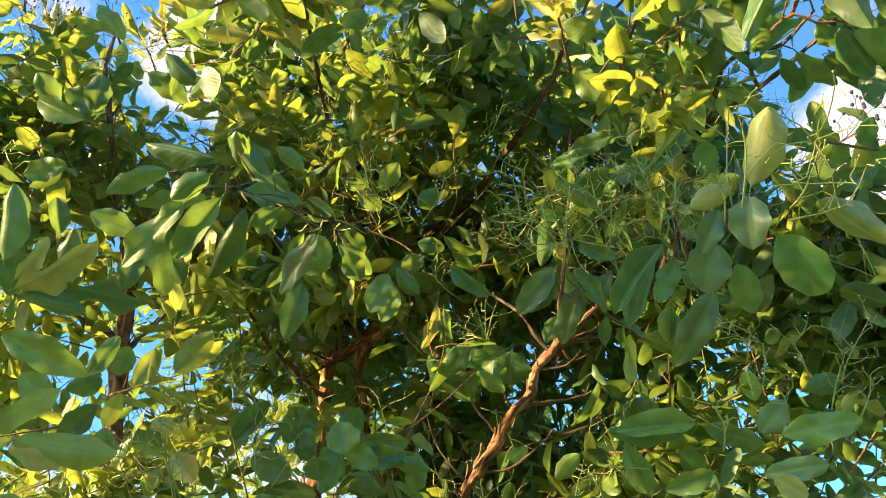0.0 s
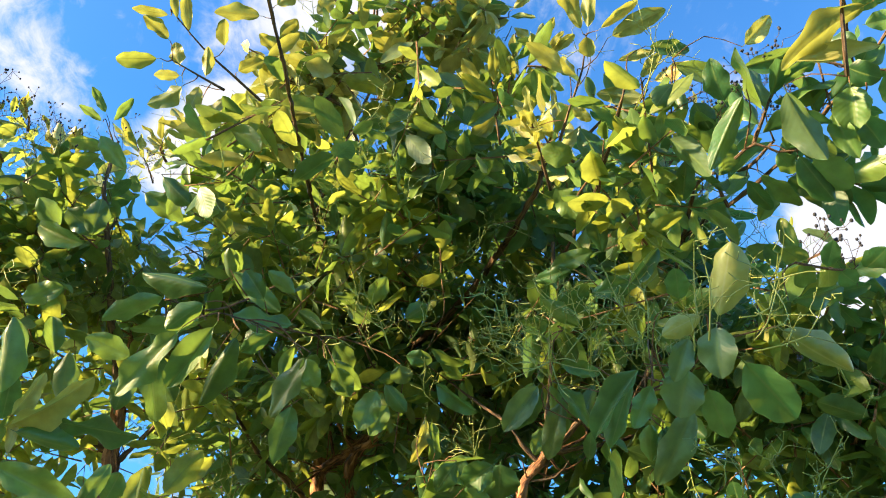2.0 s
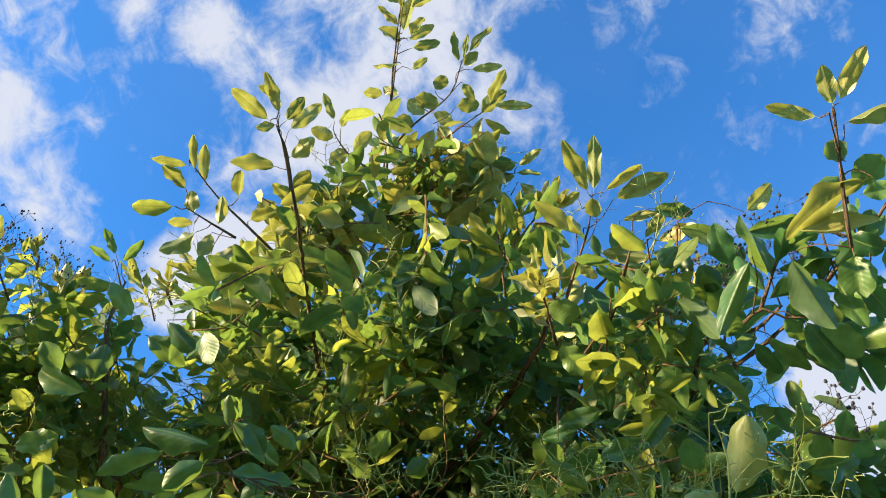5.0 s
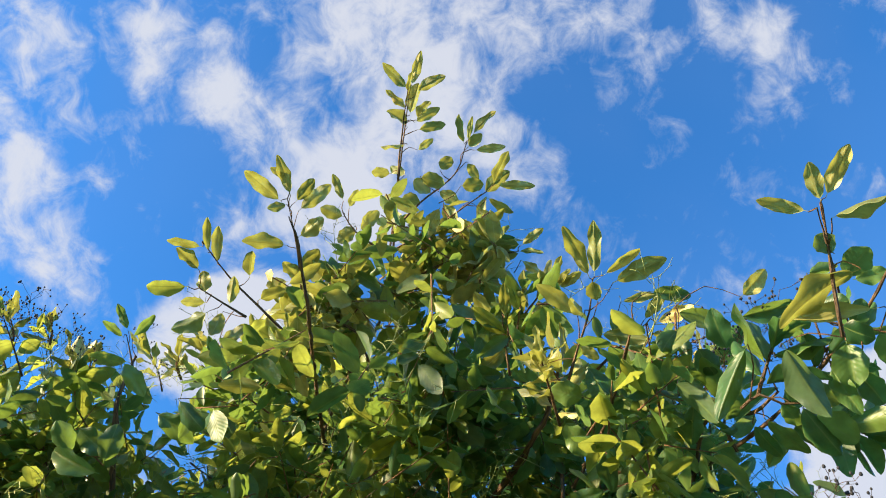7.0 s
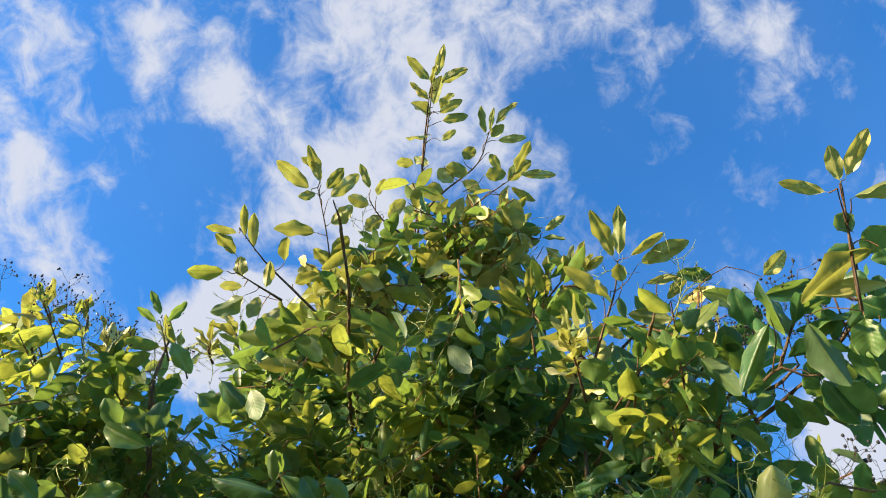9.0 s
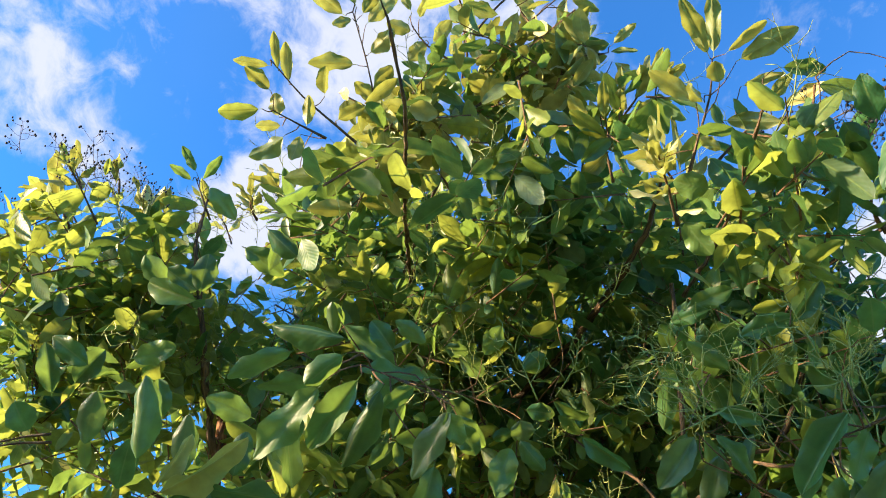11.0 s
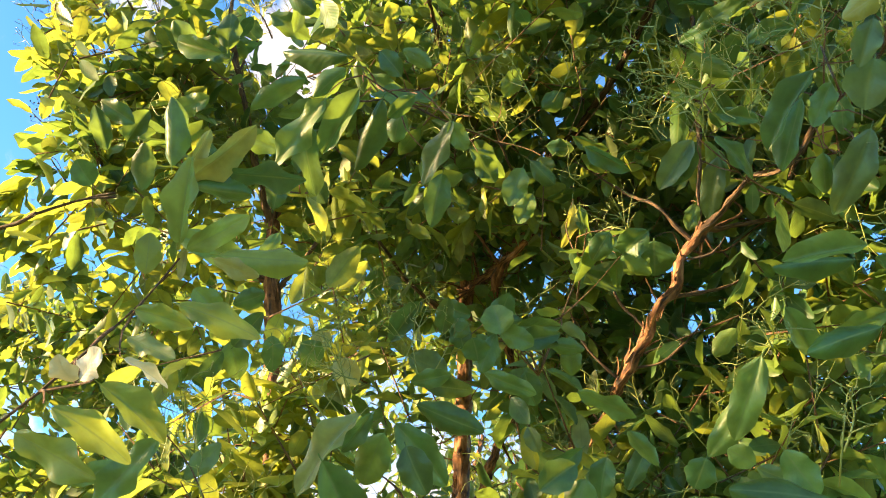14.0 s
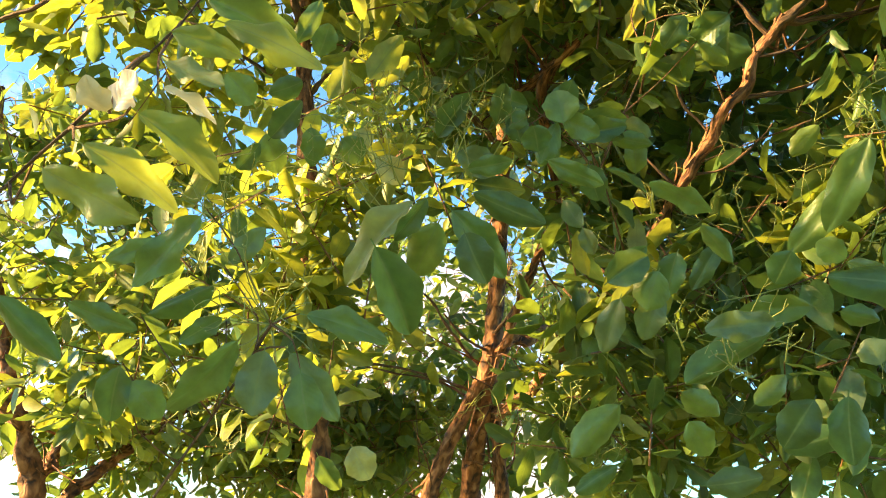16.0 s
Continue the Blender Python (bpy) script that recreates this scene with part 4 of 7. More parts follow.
leaf(tree_a, (-0.121, 1.410, 2.460), (-0.159, 1.435, 2.374), 0.055, (0.014, -0.959, -0.283))
leaf(tree_a, (-0.110, 1.404, 2.470), (-0.062, 1.419, 2.412), 0.040, (0.015, -0.971, -0.239))
leaf(tree_a, (-0.005, 1.307, 2.418), (0.077, 1.322, 2.352), 0.037, (-0.428, -0.606, -0.670))
leaf(tree_a, (-0.024, 1.638, 2.515), (-0.045, 1.695, 2.416), 0.041, (0.517, -0.687, -0.510), 1)
leaf(tree_a, (0.125, 1.496, 2.331), (0.051, 1.543, 2.292), 0.063, (-0.232, -0.817, -0.529))
leaf(tree_a, (0.044, 1.493, 2.335), (0.003, 1.507, 2.277), 0.051, (0.085, -0.953, -0.290))
leaf(tree_a, (0.062, 1.521, 2.291), (0.119, 1.552, 2.255), 0.038, (0.018, -0.780, -0.625))
leaf(tree_a, (0.058, 1.569, 2.319), (0.047, 1.612, 2.260), 0.030, (-0.218, -0.808, -0.547))
leaf(tree_a, (-0.159, 1.404, 2.166), (-0.195, 1.446, 2.100), 0.051, (0.163, -0.791, -0.590))
leaf(tree_a, (-0.242, 1.447, 2.099), (-0.283, 1.436, 2.122), 0.042, (0.095, -0.953, -0.289))
leaf(tree_a, (-0.257, 1.464, 2.072), (-0.263, 1.433, 2.116), 0.044, (0.202, -0.809, -0.551))
leaf(tree_a, (-0.232, 1.444, 2.104), (-0.193, 1.476, 2.045), 0.048, (0.184, -0.908, -0.377))
leaf(tree_a, (-0.158, 1.455, 2.087), (-0.079, 1.458, 2.073), 0.036, (0.008, -0.990, -0.144))
leaf(tree_a, (-0.178, 1.473, 2.120), (-0.071, 1.484, 2.120), 0.039, (0.093, -0.875, -0.476))
leaf(tree_a, (-0.300, 1.447, 2.098), (-0.274, 1.379, 2.149), 0.039, (-0.122, -0.627, -0.769))
leaf(tree_a, (-0.437, 1.580, 2.148), (-0.360, 1.515, 2.212), 0.049, (-0.191, -0.797, -0.573))
leaf(tree_a, (-0.310, 1.620, 2.088), (-0.394, 1.585, 2.122), 0.064, (0.257, -0.914, -0.315))
leaf(tree_a, (-0.379, 1.627, 2.077), (-0.266, 1.655, 2.064), 0.047, (0.173, -0.891, -0.420))
leaf(tree_a, (-0.059, 1.553, 2.038), (-0.054, 1.500, 2.098), 0.044, (0.168, -0.726, -0.667))
leaf(tree_c, (-0.648, 1.680, 2.239), (-0.608, 1.695, 2.206), 0.062, (0.182, -0.962, -0.206), 1)
leaf(tree_c, (-0.572, 1.613, 2.140), (-0.518, 1.643, 2.091), 0.058, (0.269, -0.929, -0.255), 1)
leaf(tree_a, (-0.888, 1.302, 2.616), (-0.788, 1.288, 2.635), 0.050, (0.002, -0.809, -0.588))
leaf(tree_c, (-0.662, 1.013, 2.215), (-0.665, 0.956, 2.334), 0.046, (0.039, -0.902, -0.429))
leaf(tree_c, (-0.674, 1.063, 2.137), (-0.542, 1.104, 2.089), 0.051, (0.243, -0.958, -0.149))
leaf(tree_c, (-0.567, 1.161, 2.103), (-0.518, 1.136, 2.162), 0.032, (0.383, -0.692, -0.612))
leaf(tree_c, (-0.575, 1.275, 2.157), (-0.546, 1.242, 2.198), 0.044, (0.207, -0.682, -0.702))
leaf(tree_c, (-0.749, 1.421, 2.159), (-0.788, 1.370, 2.205), 0.058, (0.505, -0.763, -0.402))
leaf(tree_c, (-0.732, 1.455, 2.106), (-0.658, 1.407, 2.155), 0.050, (-0.100, -0.783, -0.614))
leaf(tree_c, (-0.753, 1.462, 2.211), (-0.675, 1.452, 2.226), 0.049, (0.010, -0.804, -0.595))
leaf(tree_c, (-0.806, 1.484, 2.061), (-0.749, 1.453, 2.095), 0.039, (0.096, -0.649, -0.754))
leaf(tree_a, (0.345, 1.085, 2.002), (0.231, 1.086, 2.009), 0.040, (-0.009, -0.999, -0.033))
leaf(tree_a, (0.478, 1.157, 2.008), (0.379, 1.123, 2.021), 0.037, (0.137, -0.657, -0.742))
leaf(tree_a, (0.435, 1.027, 1.978), (0.546, 1.008, 1.992), 0.043, (-0.154, -0.977, -0.147))
leaf(tree_a, (0.461, 1.148, 2.022), (0.497, 1.108, 2.060), 0.042, (-0.445, -0.791, -0.419))
leaf(tree_a, (0.518, 1.048, 1.948), (0.431, 1.070, 1.942), 0.034, (-0.242, -0.963, -0.123))
leaf(tree_a, (0.432, 1.056, 1.934), (0.471, 1.049, 1.903), 0.031, (-0.445, -0.806, -0.390), 1)
leaf(tree_a, (0.555, 1.170, 2.105), (0.611, 1.148, 2.115), 0.036, (-0.240, -0.841, -0.486))
leaf(tree_a, (0.424, 1.237, 1.999), (0.344, 1.253, 1.968), 0.036, (-0.046, -0.933, -0.357))
leaf(tree_a, (0.382, 1.513, 2.033), (0.333, 1.438, 2.104), 0.050, (0.139, -0.729, -0.671))
leaf(tree_a, (0.275, 1.589, 2.144), (0.225, 1.624, 2.096), 0.042, (-0.121, -0.860, -0.496))
leaf(tree_a, (0.636, 1.091, 2.457), (0.761, 1.096, 2.488), 0.045, (0.220, -0.539, -0.813))
leaf(tree_a, (-0.787, 1.318, 2.795), (-0.768, 1.265, 2.871), 0.058, (0.266, -0.759, -0.594))
leaf(tree_a, (-0.672, 1.317, 2.999), (-0.597, 1.333, 2.925), 0.054, (-0.016, -0.973, -0.229))
leaf(tree_a, (-0.734, 1.108, 2.916), (-0.672, 1.129, 2.847), 0.043, (0.086, -0.975, -0.206))
leaf(tree_a, (-0.743, 1.242, 2.711), (-0.869, 1.229, 2.760), 0.052, (-0.159, -0.776, -0.610))
leaf(tree_a, (-0.218, 1.788, 3.291), (-0.267, 1.711, 3.354), 0.063, (0.259, -0.708, -0.657))
leaf(tree_a, (0.113, 1.634, 3.128), (0.034, 1.593, 3.173), 0.068, (-0.025, -0.716, -0.697))
leaf(tree_a, (0.029, 1.360, 3.145), (0.140, 1.344, 3.138), 0.051, (-0.150, -0.758, -0.635))
leaf(tree_a, (0.305, 1.143, 2.877), (0.233, 1.127, 2.883), 0.058, (0.074, -0.621, -0.780))
leaf(tree_a, (0.437, 1.440, 3.027), (0.508, 1.452, 3.020), 0.043, (0.006, -0.554, -0.832))
leaf(tree_a, (0.253, 1.362, 2.741), (0.356, 1.333, 2.767), 0.046, (-0.122, -0.861, -0.494))
leaf(tree_a, (0.748, 1.139, 2.844), (0.779, 1.097, 2.898), 0.051, (-0.288, -0.835, -0.468))
leaf(tree_a, (0.783, 1.139, 2.845), (0.868, 1.179, 2.775), 0.054, (-0.426, -0.449, -0.785))
leaf(tree_a, (0.726, 1.157, 2.815), (0.689, 1.195, 2.741), 0.042, (-0.102, -0.903, -0.416))
leaf(tree_a, (-0.402, 0.652, 1.833), (-0.387, 0.602, 1.905), 0.031, (-0.140, -0.826, -0.546), 2)
leaf(tree_a, (-0.401, 0.652, 1.833), (-0.339, 0.666, 1.871), 0.026, (0.527, -0.543, -0.653), 2)
leaf(tree_a, (-0.374, 0.658, 1.832), (-0.281, 0.665, 1.821), 0.033, (-0.925, -0.522, 0.092), 2)
leaf(tree_a, (-0.366, 0.644, 1.820), (-0.326, 0.664, 1.805), 0.021, (-0.816, -0.525, 0.123), 1)
leaf(tree_a, (-0.443, 0.670, 1.819), (-0.439, 0.655, 1.861), 0.027, (0.359, -0.868, -0.342), 2)
leaf(tree_a, (-0.402, 0.655, 1.783), (-0.325, 0.683, 1.763), 0.030, (0.351, -0.936, 0.029), 2)
leaf(tree_a, (-0.448, 0.665, 1.785), (-0.394, 0.679, 1.771), 0.023, (0.186, -0.948, -0.257), 2)
leaf(tree_a, (-0.444, 0.659, 1.756), (-0.392, 0.666, 1.730), 0.021, (0.205, -0.963, 0.178), 2)
# three pale leaves, whitened by colour for the sun on them
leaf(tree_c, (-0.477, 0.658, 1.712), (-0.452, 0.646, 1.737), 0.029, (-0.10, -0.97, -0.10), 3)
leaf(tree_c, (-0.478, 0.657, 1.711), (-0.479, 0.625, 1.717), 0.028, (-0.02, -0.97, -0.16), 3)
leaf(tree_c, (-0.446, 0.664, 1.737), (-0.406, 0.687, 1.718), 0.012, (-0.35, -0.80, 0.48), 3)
leaf(tree_c, (-0.455, 0.649, 1.710), (-0.394, 0.678, 1.664), 0.029, (0.518, -0.839, 0.167), 2)
leaf(tree_c, (-0.515, 0.672, 1.700), (-0.441, 0.705, 1.662), 0.031, (0.458, -0.881, 0.119), 2)
leaf(tree_c, (-0.529, 0.653, 1.672), (-0.445, 0.674, 1.633), 0.033, (-0.015, -0.857, -0.515), 2)
leaf(tree_c, (-0.609, 1.048, 1.798), (-0.709, 1.078, 1.708), 0.048, (-0.096, -0.973, -0.212))
leaf(tree_c, (-0.749, 1.052, 1.733), (-0.671, 1.066, 1.767), 0.031, (0.272, -0.933, -0.237))
leaf(tree_c, (-0.648, 1.188, 1.769), (-0.594, 1.192, 1.826), 0.035, (0.493, -0.767, -0.411))
leaf(tree_c, (-0.505, 1.128, 1.682), (-0.392, 1.134, 1.658), 0.041, (0.105, -0.963, 0.250))
leaf(tree_c, (-0.549, 1.133, 1.643), (-0.565, 1.150, 1.556), 0.056, (0.253, -0.940, -0.226))
leaf(tree_c, (-0.577, 1.123, 1.656), (-0.667, 1.132, 1.544), 0.050, (0.542, -0.683, -0.490))
leaf(tree_c, (-0.507, 1.151, 1.617), (-0.491, 1.158, 1.540), 0.050, (0.334, -0.942, -0.014))
leaf(tree_c, (-0.534, 1.161, 1.646), (-0.465, 1.210, 1.558), 0.047, (0.493, -0.865, -0.094))
leaf(tree_c, (-0.625, 1.166, 1.690), (-0.674, 1.138, 1.649), 0.031, (0.626, -0.735, -0.261))
leaf(tree_c, (-0.765, 1.158, 1.628), (-0.782, 1.174, 1.548), 0.048, (0.389, -0.885, -0.255))
leaf(tree_c, (-0.759, 1.167, 1.606), (-0.714, 1.191, 1.559), 0.050, (0.443, -0.896, -0.040))
leaf(tree_c, (-0.803, 0.942, 1.669), (-0.740, 0.996, 1.595), 0.040, (0.465, -0.853, -0.235))
leaf(tree_c, (-0.802, 1.064, 1.689), (-0.711, 1.092, 1.654), 0.035, (0.112, -0.896, -0.429))
leaf(tree_c, (-0.771, 1.196, 1.700), (-0.675, 1.200, 1.749), 0.038, (-0.005, -0.997, 0.081))
leaf(tree_a, (-0.359, 1.287, 1.869), (-0.409, 1.322, 1.786), 0.062, (0.006, -0.923, -0.385))
leaf(tree_a, (-0.339, 1.228, 1.865), (-0.254, 1.280, 1.771), 0.054, (0.287, -0.924, -0.254))
leaf(tree_a, (-0.387, 1.270, 1.900), (-0.507, 1.268, 1.774), 0.061, (-0.176, -0.967, 0.183), 1)
leaf(tree_a, (-0.365, 1.232, 1.883), (-0.417, 1.251, 1.818), 0.030, (0.414, -0.736, -0.535))
leaf(tree_c, (-0.541, 1.490, 1.555), (-0.509, 1.508, 1.499), 0.056, (0.323, -0.938, -0.125), 1)
leaf(tree_c, (-0.636, 1.591, 1.549), (-0.599, 1.625, 1.484), 0.041, (0.296, -0.903, -0.310))
leaf(tree_a, (-0.185, 1.380, 2.078), (-0.122, 1.405, 2.050), 0.044, (0.198, -0.901, -0.385))
leaf(tree_a, (-0.189, 1.376, 2.087), (-0.138, 1.388, 2.095), 0.029, (0.282, -0.907, -0.314))
leaf(tree_a, (-0.185, 1.381, 2.073), (-0.218, 1.387, 1.996), 0.042, (0.052, -0.994, -0.100))
leaf(tree_a, (-0.102, 1.457, 2.075), (-0.030, 1.491, 2.071), 0.034, (0.298, -0.711, -0.638))
leaf(tree_a, (-0.325, 1.279, 1.943), (-0.251, 1.269, 1.947), 0.033, (-0.079, -0.806, -0.586))
leaf(tree_a, (-0.238, 1.464, 2.144), (-0.309, 1.455, 2.168), 0.045, (-0.086, -0.810, -0.580))
leaf(tree_a, (-0.207, 1.297, 1.963), (-0.120, 1.311, 1.918), 0.035, (-0.119, -0.857, -0.501))
leaf(tree_a, (-0.179, 1.442, 2.073), (-0.074, 1.438, 2.085), 0.046, (-0.002, -0.950, -0.313))
leaf(tree_a, (0.170, 1.419, 1.625), (0.121, 1.428, 1.553), 0.061, (-0.149, -0.989, -0.024))
leaf(tree_a, (0.214, 1.424, 1.634), (0.214, 1.440, 1.530), 0.059, (-0.107, -0.983, -0.148))
leaf(tree_a, (0.109, 1.315, 1.700), (-0.013, 1.310, 1.619), 0.051, (0.287, -0.876, -0.387))
leaf(tree_a, (0.190, 1.439, 1.763), (0.077, 1.432, 1.748), 0.048, (0.108, -0.924, -0.366))
leaf(tree_a, (-0.098, 1.430, 1.619), (-0.177, 1.438, 1.533), 0.055, (0.130, -0.968, -0.214))
leaf(tree_a, (-0.017, 1.451, 1.638), (0.044, 1.475, 1.599), 0.047, (0.069, -0.891, -0.449))
leaf(tree_a, (-0.006, 1.467, 1.598), (0.029, 1.489, 1.542), 0.048, (0.036, -0.939, -0.342))
leaf(tree_a, (0.244, 1.328, 1.924), (0.141, 1.358, 1.827), 0.051, (-0.201, -0.976, -0.085))
leaf(tree_a, (0.202, 1.302, 1.789), (0.162, 1.290, 1.811), 0.038, (0.016, -0.879, -0.477))
leaf(tree_a, (0.194, 1.301, 1.789), (0.259, 1.301, 1.755), 0.031, (-0.237, -0.850, -0.471))
leaf(tree_a, (0.050, 1.376, 1.890), (-0.048, 1.348, 1.940), 0.040, (-0.182, -0.660, -0.729))
leaf(tree_a, (-0.010, 1.381, 1.840), (-0.030, 1.396, 1.772), 0.045, (-0.159, -0.971, -0.178))
leaf(tree_a, (-0.041, 1.393, 1.786), (-0.065, 1.412, 1.706), 0.047, (0.106, -0.962, -0.253))
leaf(tree_a, (-0.096, 1.387, 1.773), (-0.129, 1.418, 1.688), 0.044, (-0.193, -0.943, -0.272))
leaf(tree_a, (0.016, 1.517, 1.807), (0.062, 1.479, 1.881), 0.038, (-0.295, -0.913, -0.281))
leaf(tree_a, (0.073, 1.406, 1.818), (0.024, 1.371, 1.871), 0.031, (-0.092, -0.792, -0.604))
leaf(tree_a, (-0.045, 1.477, 1.884), (-0.120, 1.489, 1.832), 0.038, (0.121, -0.913, -0.390))
leaf(tree_a, (0.091, 1.480, 1.617), (0.145, 1.481, 1.669), 0.038, (-0.117, -0.985, 0.126))
leaf(tree_a, (0.010, 1.494, 1.501), (0.099, 1.487, 1.515), 0.048, (-0.041, -0.979, -0.202))
leaf(tree_a, (0.150, 1.685, 2.421), (0.145, 1.731, 2.346), 0.098, (-0.150, -0.845, -0.513))
leaf(tree_a, (0.065, 1.666, 2.424), (0.040, 1.683, 2.374), 0.065, (0.007, -0.943, -0.334))
leaf(tree_a, (-0.105, 1.471, 1.530), (-0.173, 1.451, 1.488), 0.035, (0.146, -0.967, 0.208))
leaf(tree_a, (-0.159, 1.655, 1.986), (-0.139, 1.667, 1.932), 0.036, (-0.174, -0.945, -0.278))
leaf(tree_a, (0.222, 1.458, 1.759), (0.286, 1.469, 1.743), 0.038, (0.037, -0.874, -0.484))
leaf(tree_a, (0.242, 1.358, 1.654), (0.226, 1.360, 1.693), 0.046, (-0.329, -0.939, -0.100))
leaf(tree_a, (0.343, 1.028, 1.994), (0.229, 1.030, 1.986), 0.040, (-0.021, -0.999, 0.034))
leaf(tree_a, (0.326, 1.018, 1.875), (0.232, 1.030, 1.853), 0.039, (-0.092, -0.980, -0.176))
leaf(tree_a, (0.216, 1.178, 1.922), (0.157, 1.233, 1.808), 0.049, (-0.334, -0.906, -0.261))
leaf(tree_a, (0.208, 1.240, 1.931), (0.206, 1.268, 1.860), 0.035, (-0.043, -0.933, -0.357))
leaf(tree_a, (0.132, 1.291, 1.805), (0.108, 1.311, 1.760), 0.048, (-0.172, -0.929, -0.326))
leaf(tree_a, (0.212, 1.181, 1.782), (0.250, 1.195, 1.719), 0.046, (-0.288, -0.883, -0.372))
leaf(tree_a, (0.270, 1.165, 1.701), (0.130, 1.131, 1.718), 0.051, (0.261, -0.941, 0.216))
leaf(tree_a, (0.245, 1.100, 1.686), (0.318, 1.153, 1.635), 0.055, (0.050, -0.724, -0.688))
leaf(tree_a, (0.104, 1.272, 1.698), (-0.001, 1.242, 1.679), 0.041, (0.272, -0.962, 0.022))
leaf(tree_a, (-0.123, 1.280, 1.755), (-0.061, 1.274, 1.795), 0.051, (0.060, -0.970, -0.236))
leaf(tree_a, (-0.046, 1.282, 1.779), (-0.066, 1.288, 1.722), 0.055, (0.048, -0.993, -0.112))
leaf(tree_a, (0.205, 1.359, 2.452), (0.158, 1.383, 2.349), 0.044, (0.167, -0.939, -0.301))
leaf(tree_a, (0.332, 1.084, 2.302), (0.289, 1.132, 2.191), 0.045, (0.206, -0.864, -0.459))
leaf(tree_a, (0.431, 1.188, 2.380), (0.427, 1.225, 2.317), 0.038, (-0.458, -0.774, -0.437))
leaf(tree_a, (0.414, 1.232, 2.288), (0.441, 1.255, 2.223), 0.038, (-0.492, -0.738, -0.463))
leaf(tree_a, (0.262, 1.709, 2.524), (0.235, 1.719, 2.455), 0.040, (0.149, -0.969, -0.199))
leaf(tree_a, (-0.113, 1.629, 2.543), (-0.158, 1.662, 2.475), 0.049, (-0.049, -0.906, -0.421))
leaf(tree_a, (-0.011, 1.659, 2.520), (0.000, 1.702, 2.414), 0.040, (0.537, -0.801, -0.263))
leaf(tree_a, (-0.226, 1.475, 2.555), (-0.196, 1.527, 2.505), 0.052, (0.134, -0.727, -0.674))
leaf(tree_a, (-0.255, 1.214, 2.321), (-0.278, 1.234, 2.217), 0.047, (0.391, -0.886, -0.250))
leaf(tree_a, (-0.321, 1.287, 1.913), (-0.205, 1.326, 1.867), 0.048, (0.114, -0.876, -0.469))
leaf(tree_a, (-0.435, 1.185, 1.802), (-0.387, 1.258, 1.682), 0.066, (0.487, -0.820, -0.301))
leaf(tree_a, (-0.311, 1.210, 1.821), (-0.278, 1.225, 1.747), 0.052, (0.203, -0.974, -0.100))
leaf(tree_a, (-0.177, 1.368, 2.052), (-0.189, 1.354, 2.114), 0.061, (0.047, -0.977, -0.210))
leaf(tree_a, (-0.220, 1.381, 2.011), (-0.226, 1.353, 2.049), 0.051, (0.149, -0.805, -0.574))
leaf(tree_a, (-0.141, 1.400, 2.003), (-0.125, 1.432, 1.944), 0.047, (0.085, -0.881, -0.465))
leaf(tree_c, (-0.641, 1.591, 2.178), (-0.600, 1.619, 2.133), 0.062, (0.255, -0.912, -0.320))
leaf(tree_c, (-0.747, 1.467, 2.136), (-0.728, 1.504, 2.062), 0.058, (0.390, -0.862, -0.324))
leaf(tree_c, (-0.660, 1.478, 2.148), (-0.652, 1.494, 2.072), 0.048, (0.489, -0.862, -0.135))
leaf(tree_c, (-0.585, 0.923, 2.125), (-0.457, 0.875, 2.156), 0.049, (0.170, -0.176, -0.969), 1)
leaf(tree_c, (-0.525, 0.919, 2.132), (-0.399, 0.934, 2.121), 0.044, (-0.046, -0.305, -0.951))
leaf(tree_c, (-0.577, 0.925, 2.122), (-0.481, 0.920, 2.087), 0.036, (-0.274, -0.709, -0.650))
leaf(tree_c, (-0.581, 0.917, 2.134), (-0.534, 0.894, 2.188), 0.026, (0.605, -0.383, -0.698), 1)
leaf(tree_a, (0.493, 0.980, 2.929), (0.450, 0.994, 2.874), 0.051, (0.138, -0.933, -0.333))
leaf(tree_a, (0.462, 0.998, 3.077), (0.562, 1.002, 3.071), 0.038, (-0.007, -0.706, -0.708))
leaf(tree_a, (0.533, 1.004, 2.902), (0.562, 1.032, 2.846), 0.058, (-0.388, -0.724, -0.570))
leaf(tree_a, (0.621, 0.962, 2.950), (0.754, 0.930, 2.962), 0.048, (-0.050, -0.517, -0.855))
leaf(tree_a, (0.633, 0.932, 2.985), (0.683, 0.877, 3.014), 0.040, (-0.160, -0.569, -0.806), 1)
leaf(tree_a, (0.780, 0.895, 3.028), (0.859, 0.887, 3.045), 0.033, (0.134, -0.537, -0.833))
leaf(tree_a, (0.879, 0.903, 3.018), (0.948, 0.881, 3.024), 0.043, (-0.189, -0.755, -0.628))
leaf(tree_a, (0.830, 1.048, 2.851), (0.871, 1.112, 2.800), 0.036, (-0.458, -0.357, -0.814))
leaf(tree_a, (0.782, 1.101, 2.790), (0.852, 1.127, 2.726), 0.052, (-0.466, -0.515, -0.719))
leaf(tree_a, (0.736, 1.101, 2.790), (0.833, 1.154, 2.727), 0.048, (-0.299, -0.450, -0.841))
leaf(tree_a, (0.854, 1.018, 2.886), (0.888, 1.071, 2.824), 0.055, (-0.289, -0.643, -0.710))
leaf(tree_a, (0.901, 0.964, 2.948), (0.884, 0.940, 2.992), 0.035, (-0.526, -0.642, -0.557))
leaf(tree_a, (0.642, 1.108, 2.782), (0.701, 1.156, 2.730), 0.036, (-0.334, -0.472, -0.816))
leaf(tree_a, (0.591, 0.992, 2.878), (0.546, 0.918, 2.914), 0.055, (-0.302, -0.261, -0.917))
leaf(tree_a, (0.732, 1.033, 2.840), (0.821, 1.065, 2.794), 0.052, (-0.281, -0.443, -0.851))
